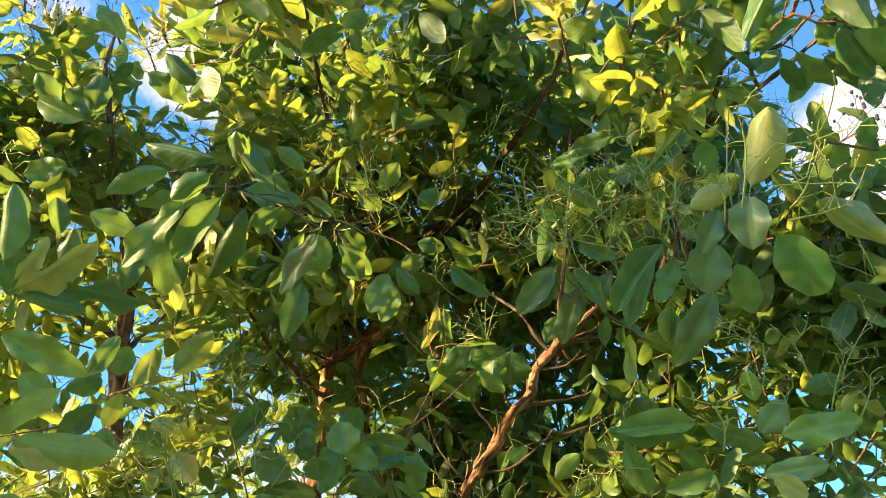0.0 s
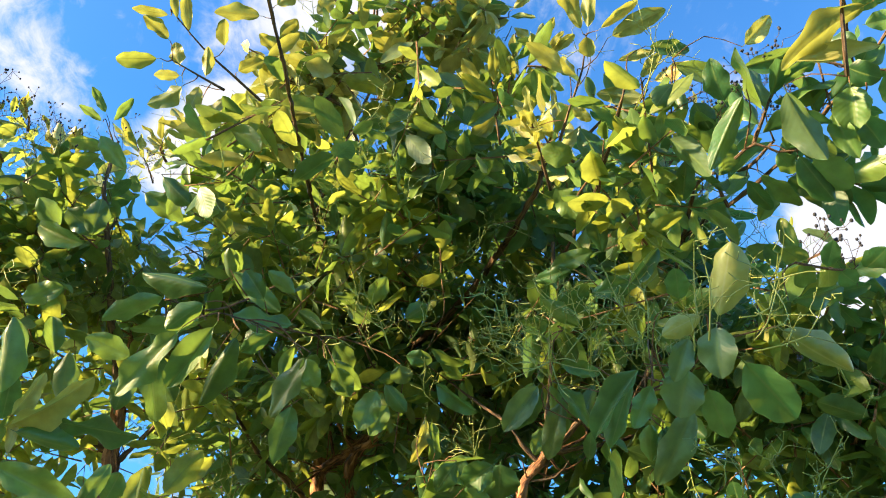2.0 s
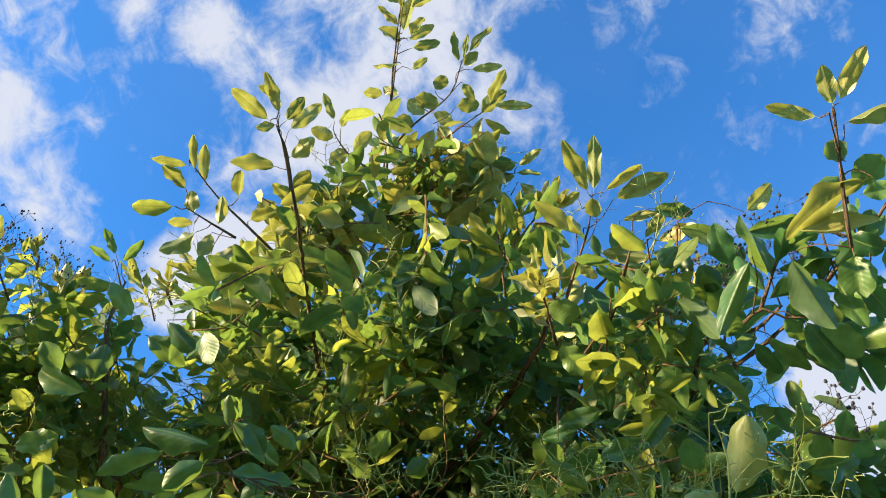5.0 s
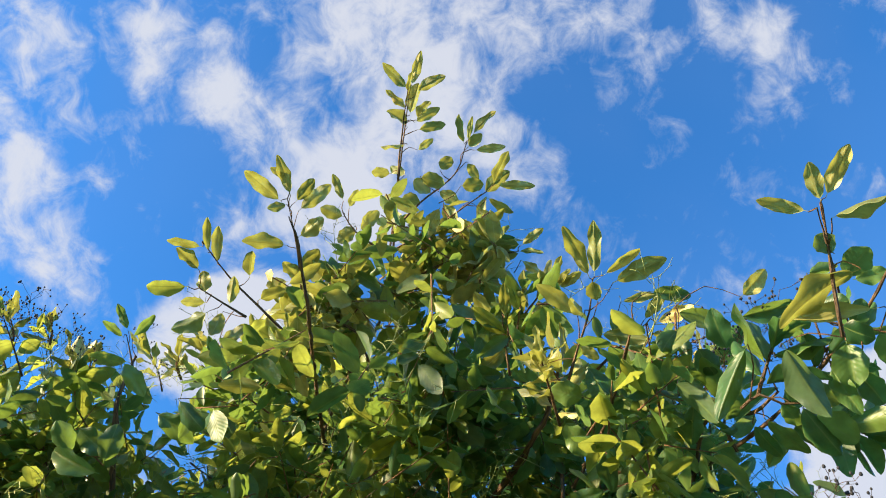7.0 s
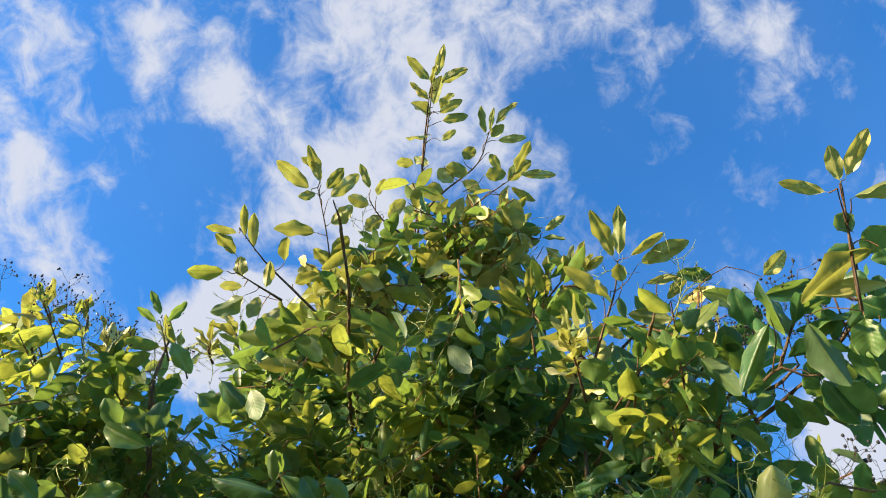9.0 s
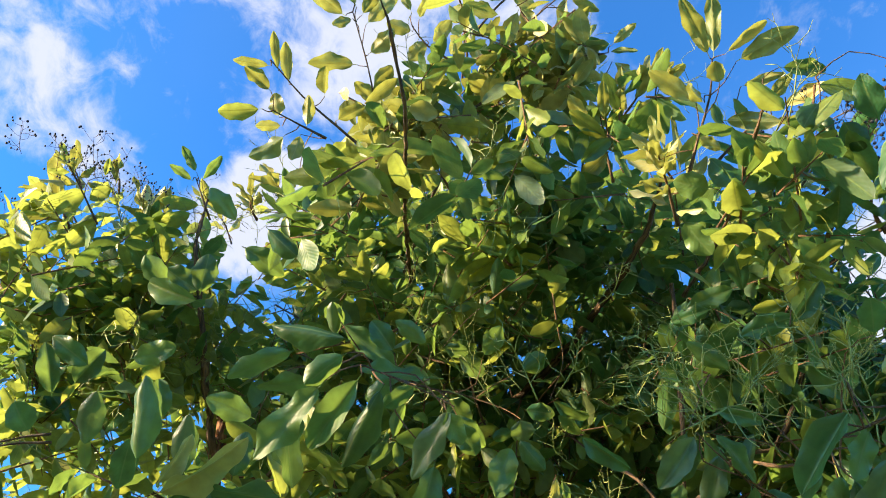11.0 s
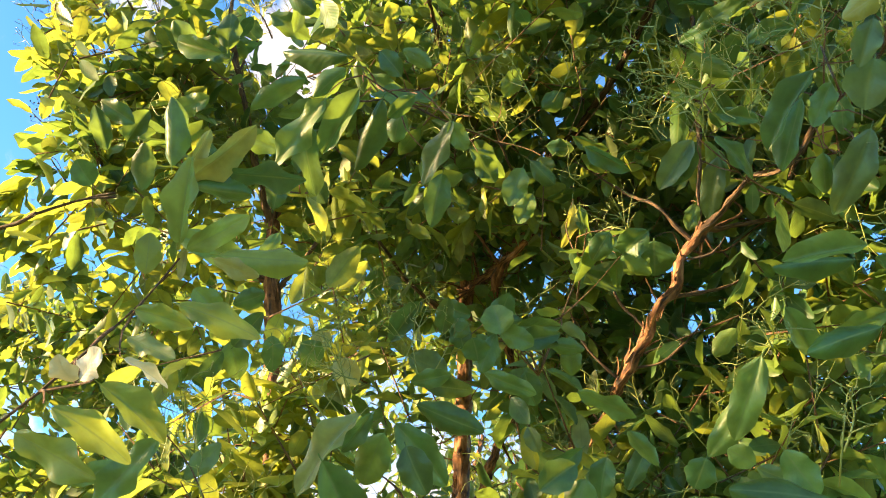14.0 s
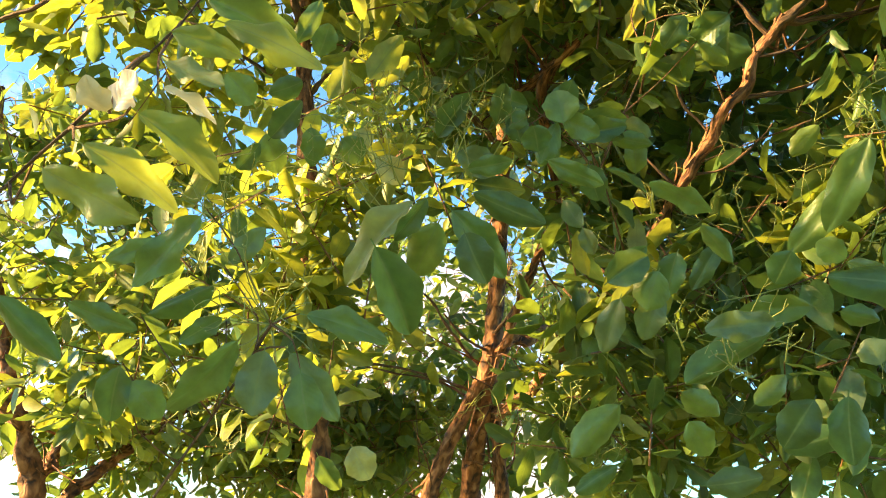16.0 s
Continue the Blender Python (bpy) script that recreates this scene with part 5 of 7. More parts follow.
leaf(tree_a, (0.836, 1.005, 2.865), (0.915, 1.049, 2.813), 0.048, (-0.349, -0.377, -0.858))
leaf(tree_a, (0.756, 1.049, 2.825), (0.784, 1.071, 2.766), 0.033, (-0.612, -0.591, -0.525))
leaf(tree_a, (0.722, 1.101, 2.777), (0.805, 1.144, 2.755), 0.048, (-0.043, -0.393, -0.918))
leaf(tree_a, (0.664, 1.094, 2.784), (0.755, 1.141, 2.728), 0.041, (-0.417, -0.240, -0.877))
leaf(tree_a, (0.517, 1.071, 2.806), (0.516, 1.145, 2.747), 0.043, (-0.152, -0.616, -0.773))
leaf(tree_a, (0.598, 1.222, 2.816), (0.651, 1.240, 2.784), 0.038, (-0.110, -0.774, -0.624))
leaf(tree_a, (-0.490, 1.416, 2.785), (-0.372, 1.487, 2.707), 0.056, (0.254, -0.873, -0.416))
leaf(tree_a, (-0.485, 1.102, 2.477), (-0.607, 1.133, 2.440), 0.046, (0.151, -0.444, -0.883))
leaf(tree_c, (-0.479, 1.061, 2.363), (-0.485, 1.181, 2.267), 0.054, (0.692, -0.430, -0.580))
leaf(tree_a, (-0.596, 1.279, 2.453), (-0.673, 1.222, 2.466), 0.051, (0.480, -0.760, -0.438))
leaf(tree_a, (-0.715, 1.259, 2.467), (-0.729, 1.319, 2.368), 0.049, (0.158, -0.833, -0.531))
leaf(tree_a, (-0.825, 1.286, 2.435), (-0.864, 1.372, 2.364), 0.051, (0.399, -0.472, -0.786))
leaf(tree_a, (-0.937, 1.311, 2.560), (-0.973, 1.392, 2.477), 0.055, (0.193, -0.658, -0.728))
leaf(tree_a, (-1.048, 1.398, 2.623), (-0.982, 1.356, 2.683), 0.056, (0.136, -0.728, -0.672))
leaf(tree_a, (-0.884, 1.344, 2.837), (-0.917, 1.275, 2.882), 0.056, (0.381, -0.624, -0.682))
leaf(tree_a, (0.219, 1.304, 2.619), (0.302, 1.326, 2.562), 0.040, (-0.300, -0.656, -0.693))
leaf(tree_a, (0.311, 1.351, 2.731), (0.225, 1.373, 2.719), 0.038, (-0.160, -0.872, -0.462))
leaf(tree_a, (0.324, 1.308, 2.620), (0.432, 1.260, 2.639), 0.048, (-0.298, -0.849, -0.436))
leaf(tree_a, (-0.253, 1.481, 2.578), (-0.168, 1.543, 2.530), 0.046, (0.276, -0.802, -0.530))
leaf(tree_a, (-0.365, 1.324, 2.573), (-0.387, 1.349, 2.508), 0.051, (0.160, -0.901, -0.403))
leaf(tree_a, (0.351, 1.228, 2.853), (0.375, 1.331, 2.761), 0.051, (-0.429, -0.544, -0.721))
leaf(tree_a, (0.281, 1.293, 2.940), (0.339, 1.337, 2.871), 0.062, (-0.385, -0.593, -0.707))
leaf(tree_a, (0.458, 1.113, 2.817), (0.519, 1.145, 2.765), 0.058, (-0.308, -0.605, -0.734))
leaf(tree_a, (0.070, 1.510, 3.488), (0.218, 1.535, 3.432), 0.056, (-0.058, -0.848, -0.527), 1)
leaf(tree_a, (-0.994, 1.353, 2.635), (-1.085, 1.314, 2.693), 0.051, (0.053, -0.864, -0.500))
leaf(tree_a, (-1.001, 1.447, 2.694), (-1.090, 1.417, 2.687), 0.040, (0.267, -0.643, -0.718))
leaf(tree_a, (-1.115, 1.418, 2.524), (-1.132, 1.358, 2.559), 0.062, (0.598, -0.528, -0.603))
leaf(tree_a, (-1.072, 1.379, 2.584), (-1.079, 1.297, 2.662), 0.046, (0.392, -0.653, -0.649))
leaf(tree_a, (-0.673, 1.434, 2.413), (-0.648, 1.392, 2.496), 0.052, (0.219, -0.843, -0.492))
leaf(tree_a, (-0.622, 1.484, 2.542), (-0.586, 1.517, 2.487), 0.050, (0.214, -0.891, -0.401))
leaf(tree_b, (-0.891, 1.527, 2.611), (-0.906, 1.484, 2.697), 0.049, (0.540, -0.786, -0.303))
leaf(tree_a, (-0.977, 1.472, 3.032), (-0.892, 1.518, 2.984), 0.068, (0.136, -0.828, -0.544))
leaf(tree_a, (-0.783, 1.465, 3.083), (-0.678, 1.499, 3.020), 0.060, (0.036, -0.905, -0.425))
leaf(tree_a, (-0.551, 1.634, 2.910), (-0.552, 1.560, 2.962), 0.045, (0.088, -0.575, -0.813))
leaf(tree_a, (-0.426, 1.159, 2.462), (-0.550, 1.146, 2.412), 0.047, (0.382, -0.259, -0.887))
leaf(tree_a, (-0.236, 1.613, 2.821), (-0.170, 1.654, 2.793), 0.049, (0.255, -0.784, -0.566))
leaf(tree_a, (0.258, 1.373, 2.417), (0.220, 1.435, 2.310), 0.049, (-0.309, -0.866, -0.392))
leaf(tree_a, (0.448, 1.154, 2.287), (0.383, 1.224, 2.165), 0.058, (-0.132, -0.890, -0.436))
leaf(tree_a, (0.123, 1.745, 2.357), (0.091, 1.711, 2.411), 0.075, (-0.037, -0.835, -0.550))
leaf(tree_a, (0.544, 1.868, 2.468), (0.510, 1.882, 2.419), 0.035, (-0.247, -0.963, -0.110))
leaf(tree_a, (-0.056, 2.187, 2.469), (-0.077, 2.148, 2.486), 0.047, (0.339, -0.514, -0.788), 1)

# leafy shoots
shoot(tree_a, (-0.106, 1.466, 3.647), (0.120, 1.321, 3.750), 13, 0.142, 1)
shoot(tree_a, (-0.260, 1.370, 3.314), (-0.431, 1.303, 3.359), 10, 0.135, 1)
shoot(tree_a, (0.180, 1.364, 3.323), (0.278, 1.251, 3.402), 10, 0.135, 1)
shoot(tree_a, (-0.209, 1.587, 3.694), (-0.053, 1.323, 3.747), 13, 0.147, 1)
shoot(tree_a, (0.273, 1.311, 2.939), (0.211, 1.124, 2.991), 10, 0.128, 1)
shoot(tree_a, (0.608, 1.465, 3.147), (0.674, 1.299, 3.186), 11, 0.118, 1)
shoot(tree_a, (0.597, 0.960, 2.719), (0.629, 0.863, 2.787), 9, 0.136, 0)
shoot(tree_a, (0.690, 0.939, 2.734), (0.759, 0.861, 2.790), 9, 0.130, 0)
shoot(tree_b, (-1.313, 1.664, 3.536), (-1.320, 1.616, 3.569), 3, 0.097, 1)
shoot(tree_b, (-1.435, 1.666, 3.533), (-1.451, 1.578, 3.594), 8, 0.107, 1)
shoot(tree_b, (-0.878, 1.753, 3.477), (-0.890, 1.690, 3.522), 7, 0.107, 1)
shoot(tree_b, (-0.791, 1.720, 3.502), (-0.803, 1.657, 3.546), 7, 0.118, 1)
shoot(tree_b, (-1.276, 1.839, 3.492), (-1.258, 1.757, 3.549), 9, 0.154, 1)
shoot(tree_b, (-1.515, 1.810, 3.510), (-1.559, 1.680, 3.600), 9, 0.165, 1)
shoot(tree_a, (-0.263, 1.742, 3.569), (-0.406, 1.597, 3.669), 12, 0.148, 1)
shoot(tree_a, (-0.067, 1.814, 3.677), (0.075, 1.675, 3.775), 12, 0.155, 1)
shoot(tree_a, (0.123, 1.568, 3.383), (0.137, 1.434, 3.476), 11, 0.140, 1)
shoot(tree_a, (-0.579, 1.829, 3.506), (-0.643, 1.683, 3.607), 11, 0.148, 1)
shoot(tree_a, (0.644, 1.356, 3.067), (0.703, 1.254, 3.139), 10, 0.127, 0)
shoot(tree_a, (0.873, 1.114, 2.770), (0.960, 1.051, 2.815), 9, 0.129, 0)
shoot(tree_a, (0.771, 1.095, 2.782), (0.899, 1.124, 2.763), 8, 0.129, 0)
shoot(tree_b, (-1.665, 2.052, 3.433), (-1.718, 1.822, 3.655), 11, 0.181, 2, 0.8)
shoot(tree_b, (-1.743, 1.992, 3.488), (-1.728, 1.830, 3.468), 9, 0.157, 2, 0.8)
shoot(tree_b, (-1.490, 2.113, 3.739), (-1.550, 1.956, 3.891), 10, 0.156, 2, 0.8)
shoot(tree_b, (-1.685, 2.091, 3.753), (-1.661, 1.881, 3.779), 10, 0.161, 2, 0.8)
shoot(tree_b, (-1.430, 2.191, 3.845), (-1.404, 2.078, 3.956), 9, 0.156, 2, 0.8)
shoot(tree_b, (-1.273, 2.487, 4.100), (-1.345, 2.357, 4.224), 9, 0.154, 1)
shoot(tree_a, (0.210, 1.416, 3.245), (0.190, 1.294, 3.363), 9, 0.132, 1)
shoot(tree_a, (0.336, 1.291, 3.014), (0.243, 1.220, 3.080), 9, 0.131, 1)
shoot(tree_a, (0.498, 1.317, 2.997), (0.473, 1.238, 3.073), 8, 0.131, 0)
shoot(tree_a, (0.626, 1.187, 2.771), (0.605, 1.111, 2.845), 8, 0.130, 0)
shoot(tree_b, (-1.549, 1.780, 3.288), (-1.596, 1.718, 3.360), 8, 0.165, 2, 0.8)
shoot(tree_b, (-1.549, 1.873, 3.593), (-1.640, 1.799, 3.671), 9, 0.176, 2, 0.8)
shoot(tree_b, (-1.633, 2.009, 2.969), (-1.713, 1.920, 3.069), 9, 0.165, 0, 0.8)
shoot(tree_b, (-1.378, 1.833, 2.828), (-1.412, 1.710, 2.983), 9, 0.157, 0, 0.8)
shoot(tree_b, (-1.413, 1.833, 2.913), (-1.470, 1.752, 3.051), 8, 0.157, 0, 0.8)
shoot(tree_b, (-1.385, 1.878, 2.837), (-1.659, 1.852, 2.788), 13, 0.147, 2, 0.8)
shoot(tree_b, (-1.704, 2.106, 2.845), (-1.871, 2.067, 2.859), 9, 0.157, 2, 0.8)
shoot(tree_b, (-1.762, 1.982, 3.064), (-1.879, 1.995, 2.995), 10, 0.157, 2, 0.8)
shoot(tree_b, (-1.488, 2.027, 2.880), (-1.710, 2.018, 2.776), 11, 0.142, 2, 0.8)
shoot(tree_b, (-1.881, 2.085, 2.878), (-1.950, 2.047, 2.944), 9, 0.150, 0, 0.8)

# flower stalks and fruits
panicle(tree_a, (0.414, 0.813, 2.229), (0.471, 0.766, 2.303), 5, False)
panicle(tree_a, (0.327, 0.998, 2.274), (0.267, 0.952, 2.344), 6, False)
# shoots that stand free against the sky
top = twig(tree_a, [(-0.208, 1.458, 3.763, 0.0042), (-0.185, 1.273, 3.910, 0.0033), (-0.166, 1.119, 4.016, 0.0023), (-0.149, 0.987, 4.097, 0.0014)])
leaf(tree_a, (-0.157, 0.988, 4.099), (-0.242, 0.932, 4.152), 0.038, (-0.26, 0.56, 0.79), 1, top)
leaf(tree_a, (-0.143, 0.975, 4.097), (-0.117, 0.899, 4.180), 0.033, (0.02, 0.28, 0.96), 1, top)
leaf(tree_a, (-0.130, 1.006, 4.116), (-0.033, 0.954, 4.142), 0.040, (0.17, 0.07, 0.98), 1, top)
leaf(tree_a, (-0.153, 0.999, 4.080), (-0.149, 0.913, 4.089), 0.022, (-0.46, -0.12, 0.88), 1, top)
leaf(tree_a, (-0.156, 1.045, 4.063), (-0.230, 0.987, 4.081), 0.029, (-0.01, -0.03, 1.00), 1, top)
leaf(tree_a, (-0.148, 1.066, 4.062), (-0.125, 0.979, 4.127), 0.049, (-0.48, 0.45, 0.75), 1, top)
leaf(tree_a, (-0.122, 1.072, 4.041), (-0.082, 0.988, 4.031), 0.040, (-0.48, 0.77, 0.42), 1, top)
leaf(tree_a, (-0.132, 1.093, 4.063), (-0.048, 1.052, 4.094), 0.036, (-0.09, 0.42, 0.90), 1, top)
leaf(tree_a, (-0.122, 1.118, 4.056), (-0.027, 1.092, 4.065), 0.038, (-0.26, 0.28, 0.93), 1, top)
leaf(tree_a, (-0.155, 1.098, 4.038), (-0.221, 1.038, 4.047), 0.058, (0.39, -0.23, 0.89), 1, top)
leaf(tree_a, (-0.153, 1.139, 3.991), (-0.239, 1.118, 3.944), 0.035, (0.50, -0.29, 0.82), 1, top)
leaf(tree_a, (-0.119, 1.160, 3.991), (-0.075, 1.147, 4.042), 0.027, (-0.50, 0.60, 0.63), 1, top)
leaf(tree_a, (-0.207, 1.231, 3.953), (-0.272, 1.214, 3.941), 0.044, (0.16, 0.09, 0.98), 1, top)
leaf(tree_a, (-0.158, 1.241, 3.963), (-0.214, 1.234, 4.014), 0.040, (-0.45, 0.53, 0.72), 1, top)
leaf(tree_a, (-0.181, 1.285, 3.911), (-0.234, 1.329, 3.886), 0.053, (-0.13, 0.68, 0.72), 1, top)
leaf(tree_a, (-0.175, 1.300, 3.909), (-0.106, 1.310, 3.898), 0.058, (-0.12, 0.49, 0.87), 1, top)
leaf(tree_a, (-0.196, 1.391, 3.907), (-0.261, 1.405, 3.838), 0.054, (-0.75, 0.29, 0.59), 1, top)
leaf(tree_a, (-0.188, 1.386, 3.865), (-0.123, 1.431, 3.829), 0.062, (-0.06, 0.43, 0.90), 1, top)
top = twig(tree_a, [(-0.195, 1.357, 3.791, 0.0042), (-0.105, 1.283, 3.858, 0.0033), (0.009, 1.205, 3.920, 0.0023), (0.045, 1.117, 3.982, 0.0014)])
leaf(tree_a, (0.036, 1.121, 3.969), (0.019, 1.030, 4.010), 0.033, (0.56, 0.52, 0.65), 1, top)
leaf(tree_a, (0.051, 1.142, 4.027), (0.061, 1.076, 4.083), 0.020, (-0.14, 0.04, 0.99), 1, top)
leaf(tree_a, (0.063, 1.090, 3.975), (0.132, 1.001, 3.993), 0.030, (-0.27, 0.18, 0.95), 1, top)
leaf(tree_a, (0.049, 1.129, 3.964), (0.095, 1.073, 3.957), 0.039, (0.18, 0.33, 0.93), 1, top)
leaf(tree_a, (0.071, 1.154, 3.990), (0.177, 1.137, 3.988), 0.031, (-0.01, 0.51, 0.86), 1, top)
leaf(tree_a, (0.048, 1.183, 3.960), (0.086, 1.244, 3.956), 0.035, (0.09, 0.36, 0.93), 1, top)
leaf(tree_a, (-0.040, 1.193, 3.918), (-0.008, 1.139, 3.930), 0.048, (-0.13, 0.20, 0.97), 1, top)
leaf(tree_a, (-0.107, 1.201, 3.892), (-0.025, 1.220, 3.889), 0.056, (-0.00, 0.25, 0.97), 1, top)
leaf(tree_a, (-0.067, 1.268, 3.891), (-0.127, 1.241, 3.936), 0.052, (-0.26, 0.34, 0.90), 1, top)
leaf(tree_a, (-0.048, 1.268, 3.908), (0.027, 1.287, 3.870), 0.048, (0.23, 0.28, 0.93), 1, top)
top = twig(tree_a, [(-0.207, 1.357, 3.666, 0.0042), (-0.045, 1.288, 3.734, 0.0033), (0.047, 1.236, 3.779, 0.0023), (0.120, 1.196, 3.812, 0.0014)])
leaf(tree_a, (0.130, 1.186, 3.818), (0.163, 1.083, 3.873), 0.042, (-0.40, 0.23, 0.89), 1, top)
leaf(tree_a, (0.103, 1.215, 3.817), (0.180, 1.150, 3.858), 0.051, (-0.12, 0.42, 0.90), 1, top)
leaf(tree_a, (0.138, 1.180, 3.817), (0.263, 1.169, 3.798), 0.032, (-0.05, 0.53, 0.85), 1, top)
leaf(tree_a, (0.111, 1.207, 3.782), (0.199, 1.241, 3.759), 0.033, (-0.07, 0.17, 0.98), 1, top)
leaf(tree_a, (0.086, 1.257, 3.794), (0.124, 1.295, 3.746), 0.051, (0.07, 0.62, 0.78), 1, top)
leaf(tree_a, (0.027, 1.189, 3.819), (0.098, 1.187, 3.833), 0.051, (-0.38, 0.39, 0.84), 1, top)
leaf(tree_a, (-0.028, 1.242, 3.801), (0.026, 1.298, 3.725), 0.055, (0.09, 0.17, 0.98), 1, top)
leaf(tree_a, (0.011, 1.281, 3.776), (0.084, 1.349, 3.728), 0.059, (-0.17, 0.24, 0.96), 1, top)
leaf(tree_a, (-0.064, 1.295, 3.728), (-0.081, 1.369, 3.685), 0.054, (0.09, 0.24, 0.97), 1, top)
leaf(tree_a, (-0.120, 1.330, 3.726), (-0.176, 1.426, 3.708), 0.055, (-0.46, -0.14, 0.87), 1, top)
top = twig(tree_a, [(-0.183, 1.387, 3.502, 0.0042), (-0.061, 1.331, 3.564, 0.0033), (0.064, 1.300, 3.596, 0.0023), (0.207, 1.286, 3.604, 0.0014)])
leaf(tree_a, (0.118, 1.286, 3.630), (0.207, 1.261, 3.631), 0.045, (0.05, -0.12, 0.99), 1, top)
leaf(tree_a, (0.213, 1.258, 3.598), (0.278, 1.207, 3.620), 0.028, (0.30, 0.42, 0.86), 1, top)
leaf(tree_a, (0.205, 1.277, 3.593), (0.283, 1.265, 3.579), 0.018, (0.09, 0.31, 0.95), 1, top)
leaf(tree_a, (0.214, 1.295, 3.573), (0.299, 1.353, 3.563), 0.032, (-0.19, 0.75, 0.64), 1, top)
leaf(tree_a, (0.075, 1.344, 3.614), (0.150, 1.402, 3.565), 0.057, (0.15, 0.70, 0.70), 1, top)
leaf(tree_a, (0.028, 1.305, 3.578), (-0.045, 1.240, 3.578), 0.052, (0.44, 0.32, 0.84), 1, top)
leaf(tree_a, (-0.043, 1.341, 3.577), (0.014, 1.428, 3.557), 0.061, (-0.47, 0.52, 0.71), 1, top)
leaf(tree_a, (-0.114, 1.384, 3.556), (-0.186, 1.305, 3.569), 0.057, (-0.09, 0.51, 0.86), 1, top)
top = twig(tree_a, [(-0.421, 1.471, 3.353, 0.0042), (-0.442, 1.361, 3.462, 0.0033), (-0.462, 1.256, 3.554, 0.0023), (-0.494, 1.138, 3.643, 0.0014)])
leaf(tree_a, (-0.518, 1.161, 3.662), (-0.623, 1.064, 3.679), 0.049, (-0.18, 0.59, 0.79), 1, top)
leaf(tree_a, (-0.479, 1.115, 3.626), (-0.515, 1.021, 3.697), 0.039, (-0.05, 0.30, 0.95), 1, top)
leaf(tree_a, (-0.493, 1.075, 3.660), (-0.541, 1.051, 3.678), 0.024, (-0.12, 0.36, 0.93), 1, top)
leaf(tree_a, (-0.496, 1.154, 3.636), (-0.553, 1.162, 3.624), 0.032, (-0.05, 0.78, 0.63), 1, top)
leaf(tree_a, (-0.464, 1.181, 3.645), (-0.371, 1.127, 3.713), 0.048, (-0.23, 0.69, 0.69), 1, top)
leaf(tree_a, (-0.474, 1.160, 3.661), (-0.417, 1.092, 3.696), 0.040, (-0.21, 0.42, 0.88), 1, top)
leaf(tree_a, (-0.495, 1.263, 3.576), (-0.627, 1.243, 3.580), 0.052, (-0.19, 0.18, 0.97), 1, top)
leaf(tree_a, (-0.460, 1.237, 3.587), (-0.377, 1.188, 3.614), 0.052, (0.19, 0.63, 0.76), 1, top)
leaf(tree_a, (-0.449, 1.323, 3.526), (-0.395, 1.255, 3.555), 0.048, (-0.45, 0.72, 0.54), 1, top)
leaf(tree_a, (-0.450, 1.345, 3.497), (-0.495, 1.269, 3.513), 0.044, (0.10, 0.30, 0.95), 1, top)
leaf(tree_a, (-0.435, 1.378, 3.430), (-0.354, 1.354, 3.457), 0.055, (0.21, 0.86, 0.47), 1, top)
leaf(tree_a, (-0.445, 1.436, 3.442), (-0.519, 1.402, 3.480), 0.052, (-0.21, 0.84, 0.50), 2, top)
top = twig(tree_a, [(-0.227, 1.318, 3.644, 0.0042), (-0.302, 1.280, 3.682, 0.0028), (-0.341, 1.241, 3.721, 0.0014)])
leaf(tree_a, (-0.342, 1.207, 3.743), (-0.377, 1.147, 3.805), 0.029, (0.28, 0.76, 0.58), 1, top)
leaf(tree_a, (-0.319, 1.206, 3.703), (-0.300, 1.163, 3.744), 0.029, (-0.58, 0.47, 0.66), 1, top)
leaf(tree_a, (-0.306, 1.286, 3.721), (-0.362, 1.338, 3.696), 0.050, (0.09, 0.45, 0.89), 1, top)
leaf(tree_a, (-0.247, 1.315, 3.670), (-0.310, 1.362, 3.637), 0.054, (0.02, 0.62, 0.79), 1, top)
leaf(tree_a, (-0.345, 1.272, 3.748), (-0.420, 1.248, 3.761), 0.046, (0.29, 0.75, 0.60), 1, top)
leaf(tree_a, (-0.286, 1.267, 3.665), (-0.231, 1.232, 3.728), 0.045, (-0.19, 0.50, 0.85), 1, top)
top = twig(tree_a, [(-0.418, 1.306, 3.206, 0.0042), (-0.515, 1.233, 3.261, 0.0033), (-0.595, 1.168, 3.304, 0.0023), (-0.666, 1.089, 3.353, 0.0014)])
leaf(tree_a, (-0.666, 1.103, 3.346), (-0.747, 1.060, 3.319), 0.026, (-0.25, 0.35, 0.90), 1, top)
leaf(tree_a, (-0.639, 1.091, 3.305), (-0.646, 1.024, 3.372), 0.025, (-0.16, -0.06, 0.99), 1, top)
leaf(tree_a, (-0.627, 1.144, 3.323), (-0.630, 1.069, 3.396), 0.033, (-0.16, 0.71, 0.69), 1, top)
leaf(tree_a, (-0.666, 1.139, 3.290), (-0.715, 1.072, 3.308), 0.040, (0.01, 0.27, 0.96), 1, top)
leaf(tree_a, (-0.659, 1.212, 3.281), (-0.671, 1.169, 3.327), 0.044, (0.10, 0.47, 0.88), 1, top)
leaf(tree_a, (-0.541, 1.175, 3.309), (-0.537, 1.112, 3.347), 0.040, (-0.69, 0.36, 0.63), 1, top)
leaf(tree_a, (-0.587, 1.216, 3.240), (-0.576, 1.160, 3.295), 0.032, (-0.04, 0.32, 0.95), 1, top)
leaf(tree_a, (-0.489, 1.281, 3.269), (-0.567, 1.331, 3.227), 0.044, (-0.31, 0.08, 0.95), 2, top)
leaf(tree_a, (-0.618, 1.318, 3.178), (-0.550, 1.287, 3.250), 0.037, (-0.06, 0.78, 0.63), 1, top)
leaf(tree_a, (-0.521, 1.239, 3.292), (-0.450, 1.205, 3.316), 0.044, (-0.54, 0.25, 0.80), 1, top)
